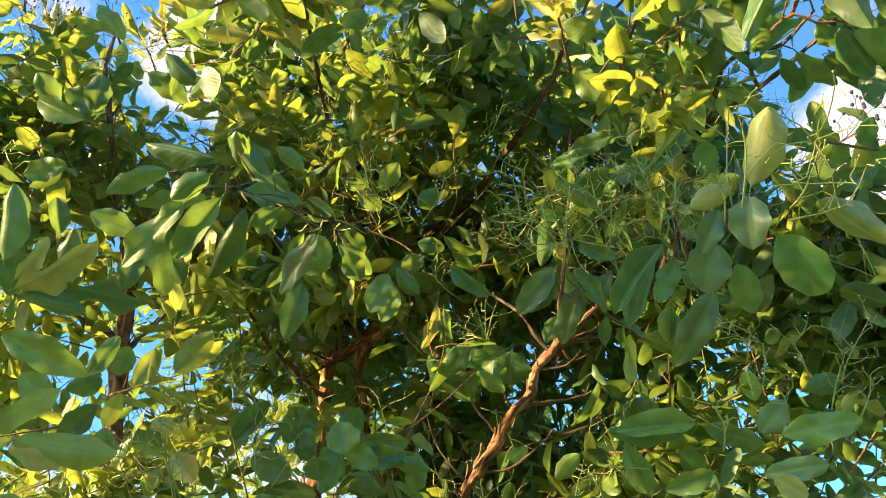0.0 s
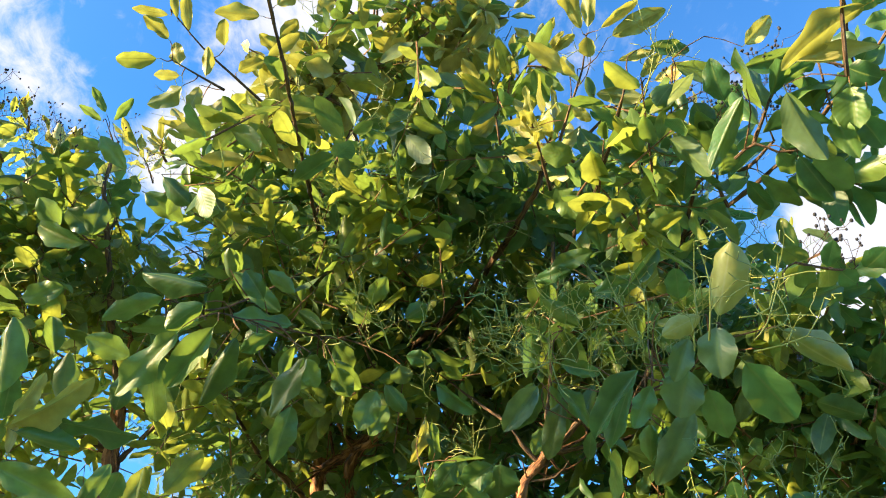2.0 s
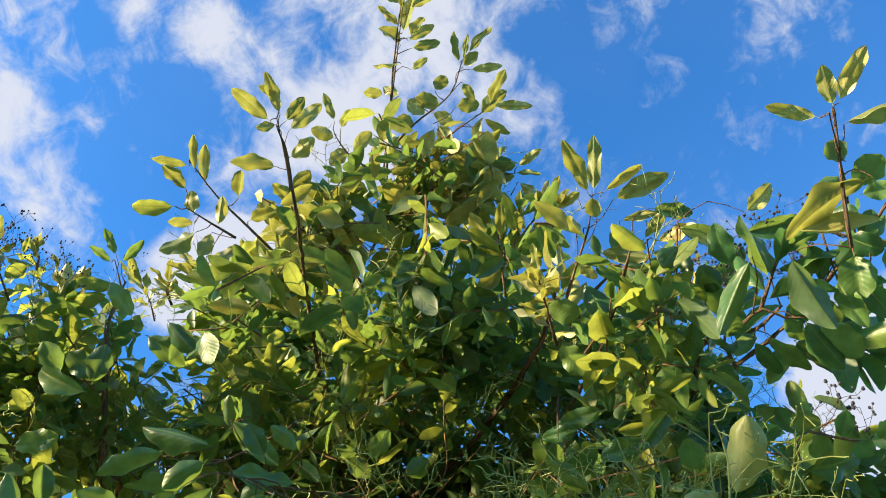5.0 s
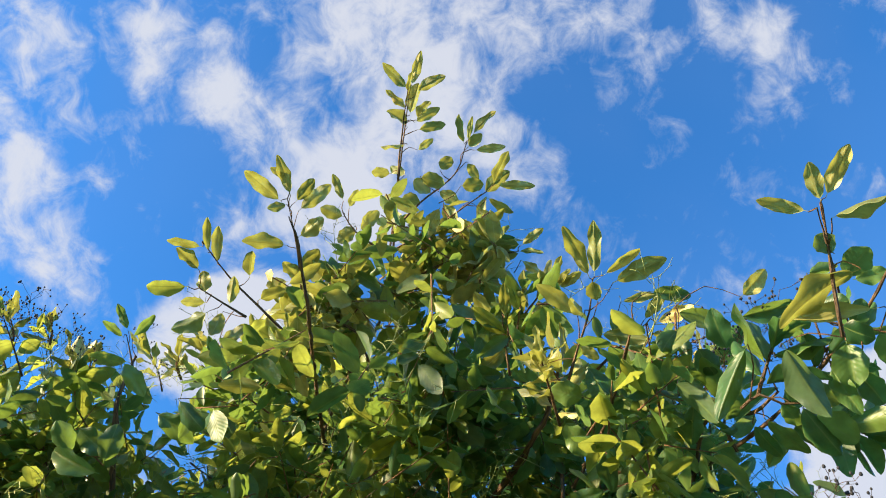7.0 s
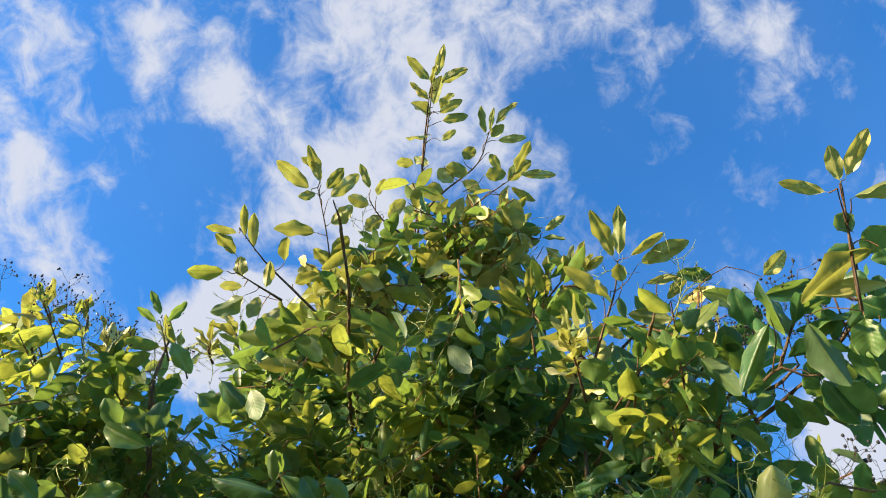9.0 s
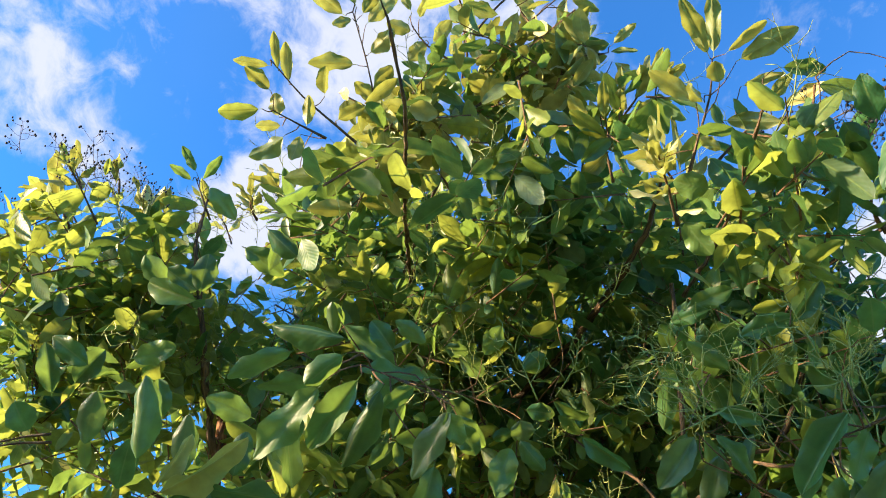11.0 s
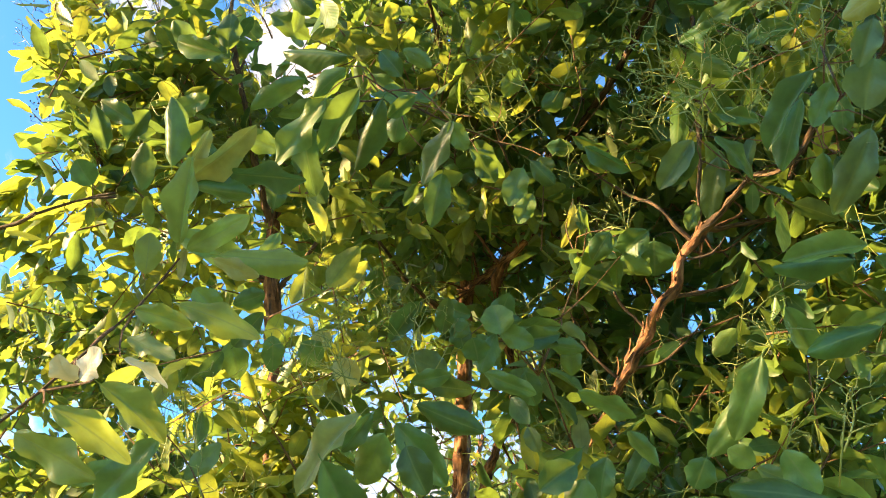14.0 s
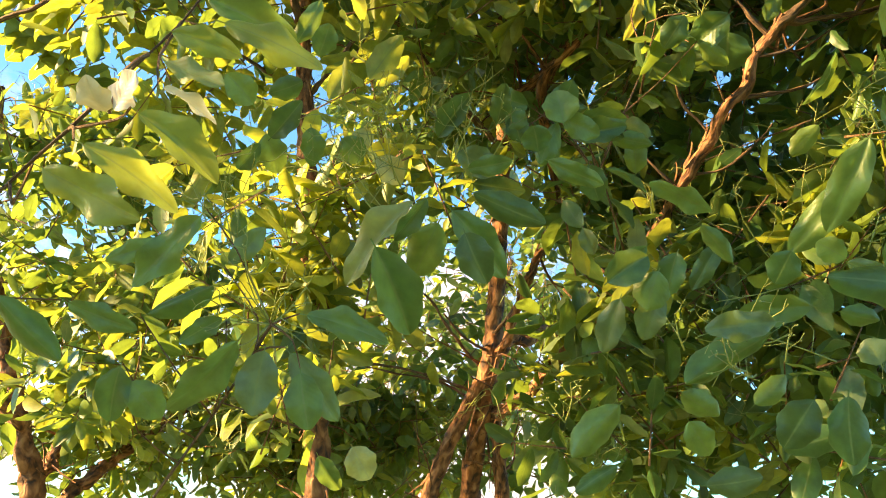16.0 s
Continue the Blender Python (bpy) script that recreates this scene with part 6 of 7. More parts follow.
top = twig(tree_a, [(-0.538, 1.234, 3.216, 0.0042), (-0.601, 1.205, 3.238, 0.0028), (-0.664, 1.173, 3.259, 0.0014)])
leaf(tree_a, (-0.681, 1.148, 3.233), (-0.782, 1.138, 3.224), 0.046, (-0.41, 0.37, 0.83), 2, top)
leaf(tree_a, (-0.645, 1.208, 3.241), (-0.704, 1.183, 3.216), 0.029, (-0.13, 0.51, 0.85), 1, top)
leaf(tree_a, (-0.635, 1.215, 3.214), (-0.722, 1.259, 3.179), 0.061, (0.26, 0.90, 0.35), 2, top)
leaf(tree_a, (-0.603, 1.231, 3.233), (-0.621, 1.250, 3.162), 0.040, (-0.09, 0.79, 0.61), 1, top)
leaf(tree_a, (-0.413, 1.300, 3.177), (-0.505, 1.264, 3.193), 0.071, (0.07, 0.38, 0.92), 2, top)
leaf(tree_a, (-0.339, 1.191, 3.268), (-0.260, 1.205, 3.251), 0.053, (-0.04, 0.40, 0.92), 1, top)
top = twig(tree_a, [(0.275, 1.180, 2.942, 0.0042), (0.303, 1.114, 3.011, 0.0033), (0.329, 1.055, 3.069, 0.0023), (0.336, 1.000, 3.123, 0.0014)])
leaf(tree_a, (0.326, 0.989, 3.110), (0.261, 0.871, 3.168), 0.041, (0.28, 0.31, 0.91), 1, top)
leaf(tree_a, (0.342, 1.003, 3.134), (0.343, 0.903, 3.223), 0.039, (0.51, 0.78, 0.37), 1, top)
leaf(tree_a, (0.361, 0.990, 3.123), (0.445, 0.950, 3.172), 0.026, (0.04, 0.67, 0.74), 1, top)
leaf(tree_a, (0.381, 0.997, 3.104), (0.502, 0.946, 3.139), 0.048, (0.38, 0.33, 0.86), 1, top)
leaf(tree_a, (0.344, 1.027, 3.070), (0.332, 0.984, 3.093), 0.041, (0.48, 0.59, 0.65), 1, top)
leaf(tree_a, (0.304, 1.076, 3.075), (0.211, 1.034, 3.138), 0.042, (0.42, 0.65, 0.63), 1, top)
leaf(tree_a, (0.351, 1.091, 3.028), (0.461, 1.080, 3.000), 0.041, (0.06, 0.61, 0.79), 1, top)
leaf(tree_a, (0.310, 1.138, 3.036), (0.358, 1.157, 3.014), 0.029, (0.06, 0.74, 0.67), 1, top)
leaf(tree_a, (0.320, 1.073, 3.069), (0.275, 1.030, 3.081), 0.029, (0.02, 0.86, 0.52), 1, top)
top = twig(tree_a, [(0.367, 1.232, 3.052, 0.0042), (0.439, 1.176, 3.100, 0.0028), (0.490, 1.142, 3.129, 0.0014)])
leaf(tree_a, (0.504, 1.121, 3.107), (0.591, 1.074, 3.111), 0.037, (0.51, 0.68, 0.53), 1, top)
leaf(tree_a, (0.481, 1.133, 3.129), (0.528, 1.073, 3.162), 0.031, (-0.08, 0.57, 0.82), 1, top)
leaf(tree_a, (0.422, 1.099, 3.155), (0.508, 1.060, 3.146), 0.024, (0.17, 0.41, 0.90), 1, top)
leaf(tree_a, (0.501, 1.172, 3.120), (0.588, 1.179, 3.126), 0.024, (0.11, 0.38, 0.92), 1, top)
leaf(tree_a, (0.441, 1.191, 3.095), (0.512, 1.186, 3.055), 0.034, (0.67, 0.25, 0.70), 1, top)
leaf(tree_a, (0.411, 1.222, 3.064), (0.515, 1.210, 3.016), 0.041, (0.07, 0.51, 0.85), 0, top)
top = twig(tree_a, [(0.283, 1.331, 3.257, 0.0042), (0.284, 1.280, 3.320, 0.0028), (0.293, 1.231, 3.376, 0.0014)])
leaf(tree_a, (0.287, 1.234, 3.391), (0.302, 1.171, 3.439), 0.026, (-0.31, 0.58, 0.75), 1, top)
leaf(tree_a, (0.304, 1.235, 3.368), (0.364, 1.204, 3.404), 0.030, (0.22, 0.54, 0.81), 1, top)
leaf(tree_a, (0.301, 1.230, 3.374), (0.332, 1.190, 3.404), 0.022, (-0.13, 0.30, 0.94), 1, top)
leaf(tree_a, (0.281, 1.243, 3.327), (0.233, 1.279, 3.293), 0.033, (-0.16, 0.68, 0.71), 1, top)
leaf(tree_a, (0.191, 1.370, 3.282), (0.280, 1.327, 3.318), 0.049, (0.22, 0.82, 0.53), 1, top)
top = twig(tree_a, [(0.167, 1.375, 3.163, 0.0042), (0.152, 1.318, 3.238, 0.0028), (0.144, 1.268, 3.301, 0.0014)])
leaf(tree_a, (0.129, 1.308, 3.273), (0.064, 1.247, 3.348), 0.044, (-0.27, 0.59, 0.76), 1, top)
leaf(tree_a, (0.150, 1.260, 3.269), (0.144, 1.183, 3.325), 0.032, (-0.02, 0.36, 0.93), 1, top)
leaf(tree_a, (0.159, 1.320, 3.218), (0.088, 1.367, 3.174), 0.047, (0.12, 0.67, 0.74), 1, top)
leaf(tree_a, (0.168, 1.321, 3.243), (0.240, 1.265, 3.301), 0.040, (-0.42, 0.67, 0.61), 1, top)
leaf(tree_a, (0.175, 1.364, 3.174), (0.251, 1.382, 3.130), 0.050, (-0.53, -0.05, 0.84), 0, top)
top = twig(tree_a, [(0.692, 0.774, 2.690, 0.0042), (0.684, 0.719, 2.754, 0.0033), (0.677, 0.666, 2.808, 0.0023), (0.670, 0.615, 2.857, 0.0014)])
leaf(tree_a, (0.662, 0.599, 2.858), (0.644, 0.550, 2.912), 0.032, (0.12, 0.03, 0.99), 1, top)
leaf(tree_a, (0.683, 0.608, 2.885), (0.708, 0.518, 2.927), 0.035, (0.27, 0.17, 0.95), 1, top)
leaf(tree_a, (0.647, 0.623, 2.861), (0.568, 0.631, 2.904), 0.027, (0.49, 0.55, 0.68), 1, top)
leaf(tree_a, (0.679, 0.620, 2.836), (0.746, 0.552, 2.825), 0.038, (-0.33, 0.11, 0.94), 1, top)
leaf(tree_a, (0.687, 0.672, 2.799), (0.659, 0.658, 2.832), 0.046, (-0.05, 0.61, 0.79), 0, top)
leaf(tree_a, (0.727, 0.683, 2.772), (0.596, 0.790, 2.770), 0.067, (-0.42, 0.39, 0.82), 1, top)
leaf(tree_a, (0.763, 0.741, 2.734), (0.625, 0.799, 2.769), 0.036, (0.25, 0.79, 0.57), 1, top)
leaf(tree_a, (0.710, 0.715, 2.784), (0.744, 0.655, 2.796), 0.054, (0.31, 0.16, 0.94), 0, top)
leaf(tree_a, (0.599, 0.804, 2.703), (0.665, 0.879, 2.597), 0.058, (0.10, 0.72, 0.68), 0, top)
leaf(tree_a, (0.555, 0.842, 2.740), (0.502, 0.957, 2.652), 0.041, (0.37, 0.49, 0.79), 0, top)
top = twig(tree_b, [(-1.013, 1.713, 3.447, 0.0042), (-1.037, 1.666, 3.505, 0.0028), (-1.057, 1.629, 3.553, 0.0014)])
leaf(tree_b, (-1.074, 1.647, 3.561), (-1.132, 1.585, 3.576), 0.028, (-0.53, 0.12, 0.84), 0, top)
leaf(tree_b, (-1.051, 1.613, 3.559), (-1.092, 1.557, 3.625), 0.032, (-0.24, 0.19, 0.95), 0, top)
leaf(tree_b, (-1.056, 1.668, 3.583), (-0.993, 1.622, 3.650), 0.035, (-0.46, 0.22, 0.86), 0, top)
leaf(tree_b, (-1.039, 1.686, 3.486), (-1.152, 1.630, 3.465), 0.050, (-0.07, 0.55, 0.83), 2, top)
leaf(tree_b, (-1.063, 1.694, 3.466), (-1.191, 1.673, 3.391), 0.059, (-0.20, 0.52, 0.83), 2, top)
top = twig(tree_b, [(-1.290, 1.595, 3.325, 0.0042), (-1.325, 1.534, 3.386, 0.0028), (-1.362, 1.469, 3.445, 0.0014)])
leaf(tree_b, (-1.361, 1.461, 3.436), (-1.377, 1.409, 3.484), 0.027, (-0.21, 0.47, 0.86), 2, top)
leaf(tree_b, (-1.329, 1.549, 3.428), (-1.447, 1.536, 3.360), 0.077, (-0.35, 0.22, 0.91), 2, top)
leaf(tree_b, (-1.277, 1.520, 3.451), (-1.259, 1.481, 3.489), 0.023, (-0.34, 0.39, 0.86), 2, top)
leaf(tree_b, (-1.363, 1.489, 3.441), (-1.420, 1.466, 3.424), 0.023, (-0.26, 0.35, 0.90), 2, top)
leaf(tree_b, (-1.297, 1.592, 3.346), (-1.366, 1.614, 3.246), 0.067, (-0.29, 0.60, 0.75), 2, top)
leaf(tree_b, (-1.315, 1.547, 3.375), (-1.262, 1.543, 3.424), 0.049, (-0.56, 0.61, 0.56), 2, top)

panicle(tree_a, (0.386, 0.886, 2.227), (0.376, 0.803, 2.355), 4, False)
panicle(tree_a, (0.218, 1.271, 2.404), (0.111, 1.224, 2.474), 6, False)
panicle(tree_a, (0.227, 1.321, 2.436), (0.280, 1.225, 2.585), 7, False)
panicle(tree_a, (0.339, 1.384, 2.561), (0.218, 1.319, 2.659), 7, False)
panicle(tree_a, (-0.152, 1.665, 2.784), (-0.226, 1.562, 2.940), 7, False)
panicle(tree_a, (-0.082, 1.730, 2.795), (-0.157, 1.689, 2.856), 6, False)
panicle(tree_a, (-0.009, 1.816, 2.993), (0.086, 1.746, 3.102), 6, False)
panicle(tree_a, (0.474, 1.118, 2.091), (0.422, 1.068, 2.168), 6, False)
panicle(tree_a, (0.374, 1.057, 1.964), (0.350, 1.015, 2.028), 6, False)
panicle(tree_a, (0.592, 1.118, 2.093), (0.634, 1.063, 2.178), 7, False)
panicle(tree_a, (0.587, 1.184, 2.102), (0.559, 1.131, 2.183), 6, False)
panicle(tree_a, (0.099, 1.628, 2.402), (-0.023, 1.590, 2.459), 3, False)
panicle(tree_a, (0.086, 1.621, 2.413), (0.059, 1.580, 2.476), 3, False)
panicle(tree_a, (0.423, 1.702, 3.174), (0.374, 1.641, 3.268), 5, False)
panicle(tree_a, (-0.034, 1.910, 3.510), (-0.073, 1.828, 3.634), 6, False)
panicle(tree_a, (-0.681, 2.088, 2.564), (-0.714, 2.009, 2.686), 5, False)
panicle(tree_b, (-0.761, 1.848, 2.273), (-0.719, 1.907, 2.182), 5, False)
panicle(tree_a, (0.252, 1.427, 2.470), (0.200, 1.312, 2.610), 8, False)
panicle(tree_a, (0.309, 1.422, 2.488), (0.396, 1.348, 2.605), 8, False)
panicle(tree_a, (0.487, 1.314, 2.468), (0.478, 1.215, 2.598), 7, False)
panicle(tree_a, (0.529, 1.302, 2.493), (0.557, 1.239, 2.583), 7, False)
panicle(tree_a, (-0.360, 1.905, 3.311), (-0.388, 1.836, 3.396), 6, False)
panicle(tree_c, (-0.471, 1.407, 1.889), (-0.558, 1.307, 2.051), 7, False)
panicle(tree_a, (-0.437, 1.584, 2.089), (-0.384, 1.550, 2.175), 6, False)
panicle(tree_a, (0.243, 1.239, 1.947), (0.212, 1.214, 1.984), 6, False)
panicle(tree_a, (0.283, 1.219, 1.735), (0.307, 1.167, 1.844), 5, False)
panicle(tree_a, (-0.022, 1.268, 1.660), (-0.034, 1.244, 1.703), 4, False)
panicle(tree_c, (-0.546, 1.137, 1.670), (-0.578, 1.098, 1.762), 7, False)
panicle(tree_c, (-0.546, 1.137, 1.670), (-0.486, 1.126, 1.737), 6, False)
panicle(tree_c, (-0.546, 1.137, 1.670), (-0.623, 1.111, 1.699), 5, False)
panicle(tree_c, (-0.661, 1.249, 1.799), (-0.673, 1.202, 1.927), 6, False)
panicle(tree_c, (-0.454, 1.362, 1.968), (-0.458, 1.312, 2.109), 8, False)
panicle(tree_a, (-0.435, 1.360, 1.986), (-0.507, 1.333, 2.019), 7, False)
panicle(tree_a, (-0.361, 1.371, 1.997), (-0.302, 1.339, 2.122), 6, False)
panicle(tree_a, (0.123, 1.320, 1.693), (0.012, 1.293, 1.704), 6, False)
panicle(tree_a, (0.216, 1.472, 1.684), (0.085, 1.432, 1.720), 4, False)
panicle(tree_a, (0.701, 1.086, 2.944), (0.671, 0.986, 3.014), 8, True)
panicle(tree_a, (0.659, 1.161, 3.038), (0.613, 1.090, 3.087), 8, True)
panicle(tree_a, (0.769, 1.085, 2.946), (0.780, 1.007, 3.000), 8, True)
panicle(tree_a, (0.673, 1.042, 2.975), (0.738, 0.952, 3.038), 8, True)
panicle(tree_b, (-1.526, 1.961, 3.775), (-1.552, 1.835, 3.863), 8, True)
panicle(tree_b, (-1.616, 1.908, 3.811), (-1.619, 1.799, 3.887), 8, True)
panicle(tree_b, (-1.095, 2.203, 3.903), (-1.144, 2.145, 3.943), 7, True)
panicle(tree_a, (0.566, 1.319, 2.998), (0.568, 1.232, 3.083), 9, True)
panicle(tree_a, (0.684, 1.214, 2.938), (0.693, 1.105, 3.045), 10, True)
panicle(tree_a, (0.645, 1.230, 2.920), (0.648, 1.139, 3.009), 9, True)
panicle(tree_a, (0.526, 1.298, 3.016), (0.528, 1.211, 3.102), 8, True)
panicle(tree_b, (-1.630, 1.840, 3.731), (-1.606, 1.739, 3.831), 9, True)
panicle(tree_b, (-1.485, 2.037, 3.881), (-1.471, 1.943, 3.974), 7, True)
panicle(tree_b, (-0.959, 2.168, 3.778), (-0.933, 2.042, 3.901), 6, True)
panicle(tree_b, (-1.452, 1.729, 3.510), (-1.456, 1.616, 3.659), 11, True)
panicle(tree_b, (-1.377, 1.800, 3.633), (-1.427, 1.722, 3.725), 9, True)
panicle(tree_b, (-1.663, 1.766, 3.416), (-1.689, 1.672, 3.535), 7, True)
panicle(tree_b, (-1.838, 2.027, 3.235), (-1.847, 1.943, 3.344), 11, True)
panicle(tree_b, (-1.719, 2.021, 3.268), (-1.751, 1.958, 3.345), 9, True)
panicle(tree_b, (-1.317, 1.916, 3.693), (-1.309, 1.855, 3.775), 7, True)
panicle(tree_a, (0.686, 1.114, 2.541), (0.746, 1.070, 2.610), 9, True)
panicle(tree_a, (0.657, 1.187, 2.429), (0.698, 1.198, 2.413), 6, True)
panicle(tree_b, (-0.945, 2.209, 3.918), (-1.013, 2.125, 4.047), 7, True)
panicle(tree_b, (-1.276, 2.185, 3.951), (-1.278, 2.101, 4.080), 5, True)
panicle(tree_a, (0.211, 1.288, 2.428), (0.133, 1.236, 2.498), 6, False)
panicle(tree_a, (0.323, 1.312, 2.497), (0.276, 1.244, 2.589), 6, False)
panicle(tree_a, (0.167, 1.288, 2.427), (0.090, 1.256, 2.471), 6, False)
panicle(tree_a, (0.326, 0.948, 2.282), (0.308, 0.889, 2.364), 7, False)
panicle(tree_a, (0.360, 0.857, 2.204), (0.321, 0.822, 2.253), 5, False)
panicle(tree_a, (0.360, 0.798, 2.183), (0.348, 0.726, 2.282), 4, False)
panicle(tree_a, (0.418, 0.798, 2.183), (0.453, 0.751, 2.248), 5, False)
panicle(tree_a, (0.418, 0.807, 2.172), (0.511, 0.766, 2.228), 4, False)
panicle(tree_a, (0.097, 1.614, 2.387), (-0.018, 1.573, 2.443), 4, False)
panicle(tree_a, (0.084, 1.610, 2.392), (0.109, 1.554, 2.470), 4, False)
panicle(tree_a, (-0.142, 1.582, 2.634), (-0.211, 1.510, 2.732), 9, False)
panicle(tree_a, (-0.196, 1.566, 2.655), (-0.332, 1.551, 2.676), 8, False)
panicle(tree_a, (-0.073, 1.749, 3.219), (-0.142, 1.650, 3.356), 9, False)
panicle(tree_a, (-0.324, 1.872, 3.254), (-0.430, 1.925, 3.181), 8, False)
panicle(tree_a, (0.285, 1.687, 3.103), (0.155, 1.659, 3.141), 8, False)
panicle(tree_a, (0.390, 1.568, 3.063), (0.358, 1.496, 3.161), 8, False)
panicle(tree_a, (0.616, 1.411, 2.871), (0.656, 1.363, 2.937), 7, False)
panicle(tree_a, (0.588, 1.387, 2.904), (0.506, 1.331, 2.980), 7, False)
panicle(tree_a, (0.677, 1.259, 2.876), (0.561, 1.207, 2.947), 7, False)
panicle(tree_a, (0.438, 1.078, 2.105), (0.404, 1.043, 2.153), 6, False)
panicle(tree_a, (0.566, 1.117, 2.051), (0.583, 1.067, 2.120), 7, False)
panicle(tree_a, (0.499, 1.128, 2.037), (0.464, 1.088, 2.092), 7, False)
panicle(tree_a, (0.577, 1.068, 2.017), (0.589, 1.030, 2.069), 6, False)
panicle(tree_b, (-0.902, 1.873, 3.047), (-0.955, 1.793, 3.157), 8, False)
panicle(tree_b, (-1.217, 1.879, 3.445), (-1.293, 1.780, 3.580), 9, False)
panicle(tree_b, (-1.368, 1.814, 3.534), (-1.387, 1.737, 3.640), 7, False)
panicle(tree_b, (-0.940, 1.942, 3.563), (-0.980, 1.862, 3.673), 7, False)
panicle(tree_a, (-0.715, 1.926, 3.179), (-0.645, 1.863, 3.266), 8, False)
panicle(tree_a, (-0.478, 1.891, 3.024), (-0.563, 1.841, 3.091), 8, False)
panicle(tree_c, (-0.528, 1.567, 1.997), (-0.620, 1.502, 2.117), 9, False)
panicle(tree_c, (-0.517, 1.569, 1.997), (-0.564, 1.489, 2.181), 8, False)
panicle(tree_a, (-0.342, 1.470, 2.007), (-0.336, 1.414, 2.159), 7, False)
panicle(tree_a, (-0.321, 1.467, 2.026), (-0.278, 1.439, 2.123), 7, False)
panicle(tree_a, (-0.403, 1.637, 2.222), (-0.447, 1.608, 2.276), 7, False)
panicle(tree_c, (-0.630, 1.648, 2.070), (-0.733, 1.607, 2.122), 8, False)
panicle(tree_c, (-0.648, 1.216, 1.822), (-0.716, 1.170, 1.907), 6, False)
panicle(tree_c, (-0.649, 1.219, 1.814), (-0.615, 1.183, 1.927), 6, False)
panicle(tree_a, (0.082, 1.664, 2.416), (0.025, 1.636, 2.458), 6, False)
panicle(tree_a, (0.093, 1.666, 2.416), (0.086, 1.627, 2.516), 6, False)
panicle(tree_a, (0.302, 1.548, 2.152), (0.394, 1.544, 2.212), 7, False)
panicle(tree_a, (0.378, 1.464, 2.070), (0.296, 1.448, 2.067), 6, False)
panicle(tree_a, (0.086, 1.941, 2.376), (0.175, 1.997, 2.277), 8, False)
panicle(tree_a, (-0.053, 1.968, 2.232), (0.010, 2.018, 2.132), 7, False)
panicle(tree_a, (0.298, 1.522, 1.875), (0.318, 1.506, 1.928), 5, False)
panicle(tree_a, (0.071, 1.305, 1.635), (0.020, 1.287, 1.655), 5, False)
panicle(tree_a, (0.057, 1.301, 1.638), (0.028, 1.278, 1.684), 5, False)
panicle(tree_a, (0.109, 1.307, 1.651), (0.119, 1.292, 1.694), 4, False)
panicle(tree_a, (-0.198, 1.650, 1.612), (-0.227, 1.630, 1.649), 5, False)
panicle(tree_a, (-0.198, 1.650, 1.612), (-0.186, 1.628, 1.679), 5, False)
panicle(tree_a, (0.294, 1.226, 2.405), (0.276, 1.138, 2.490), 6, False)
panicle(tree_a, (0.410, 1.154, 2.313), (0.432, 1.055, 2.411), 6, False)
panicle(tree_a, (0.438, 1.169, 2.300), (0.403, 1.074, 2.391), 6, False)
panicle(tree_a, (0.164, 1.454, 2.513), (0.107, 1.358, 2.603), 6, False)
panicle(tree_a, (0.259, 1.432, 2.538), (0.226, 1.362, 2.604), 6, False)
panicle(tree_a, (-0.115, 1.686, 2.776), (-0.170, 1.602, 2.856), 6, False)
panicle(tree_a, (0.023, 1.617, 2.514), (-0.026, 1.542, 2.585), 6, False)
panicle(tree_a, (0.333, 1.286, 2.348), (0.366, 1.214, 2.420), 6, False)
panicle(tree_a, (-0.432, 1.783, 3.171), (-0.363, 1.737, 3.219), 6, False)
panicle(tree_b, (-0.873, 1.766, 3.167), (-0.824, 1.816, 3.120), 6, False)
panicle(tree_a, (-0.231, 1.761, 2.866), (-0.290, 1.693, 2.929), 6, False)
panicle(tree_a, (-0.013, 1.754, 2.970), (-0.063, 1.679, 3.072), 6, False)
panicle(tree_a, (0.241, 1.538, 2.704), (0.214, 1.465, 2.811), 6, False)
panicle(tree_a, (0.401, 1.358, 2.581), (0.452, 1.319, 2.656), 6, False)
panicle(tree_b, (-0.775, 1.893, 2.984), (-0.833, 1.828, 3.069), 6, False)

panicle(tree_a, (0.704, 1.052, 2.958), (0.679, 0.954, 2.976), 8, True)
panicle(tree_a, (0.667, 1.090, 2.943), (0.644, 0.992, 2.963), 9, True)
panicle(tree_a, (0.748, 1.084, 2.903), (0.724, 0.988, 2.924), 9, True)
panicle(tree_a, (0.588, 1.134, 2.940), (0.568, 1.034, 2.962), 8, True)
panicle(tree_a, (0.629, 1.133, 2.922), (0.608, 1.033, 2.944), 7, True)
panicle(tree_a, (0.529, 1.129, 2.970), (0.510, 1.028, 2.990), 7, True)
panicle(tree_a, (0.780, 1.096, 2.872), (0.755, 1.000, 2.894), 7, True)
panicle(tree_a, (0.829, 1.181, 2.558), (0.791, 1.097, 2.604), 9, True)
panicle(tree_b, (-1.333, 1.562, 3.489), (-1.293, 1.423, 3.514), 9, True)
panicle(tree_b, (-1.283, 1.636, 3.454), (-1.247, 1.496, 3.483), 8, True)
panicle(tree_b, (-1.224, 1.700, 3.431), (-1.191, 1.558, 3.464), 7, True)
panicle(tree_b, (-1.149, 1.742, 3.437), (-1.118, 1.599, 3.471), 7, True)
panicle(tree_b, (-1.489, 1.861, 2.936), (-1.446, 1.758, 2.960), 9, True)
panicle(tree_b, (-1.458, 1.389, 3.412), (-1.405, 1.291, 3.407), 9, True)
panicle(tree_b, (-1.386, 1.459, 3.412), (-1.336, 1.358, 3.409), 8, True)
panicle(tree_b, (-1.392, 1.844, 3.047), (-1.350, 1.738, 3.068), 6, True)

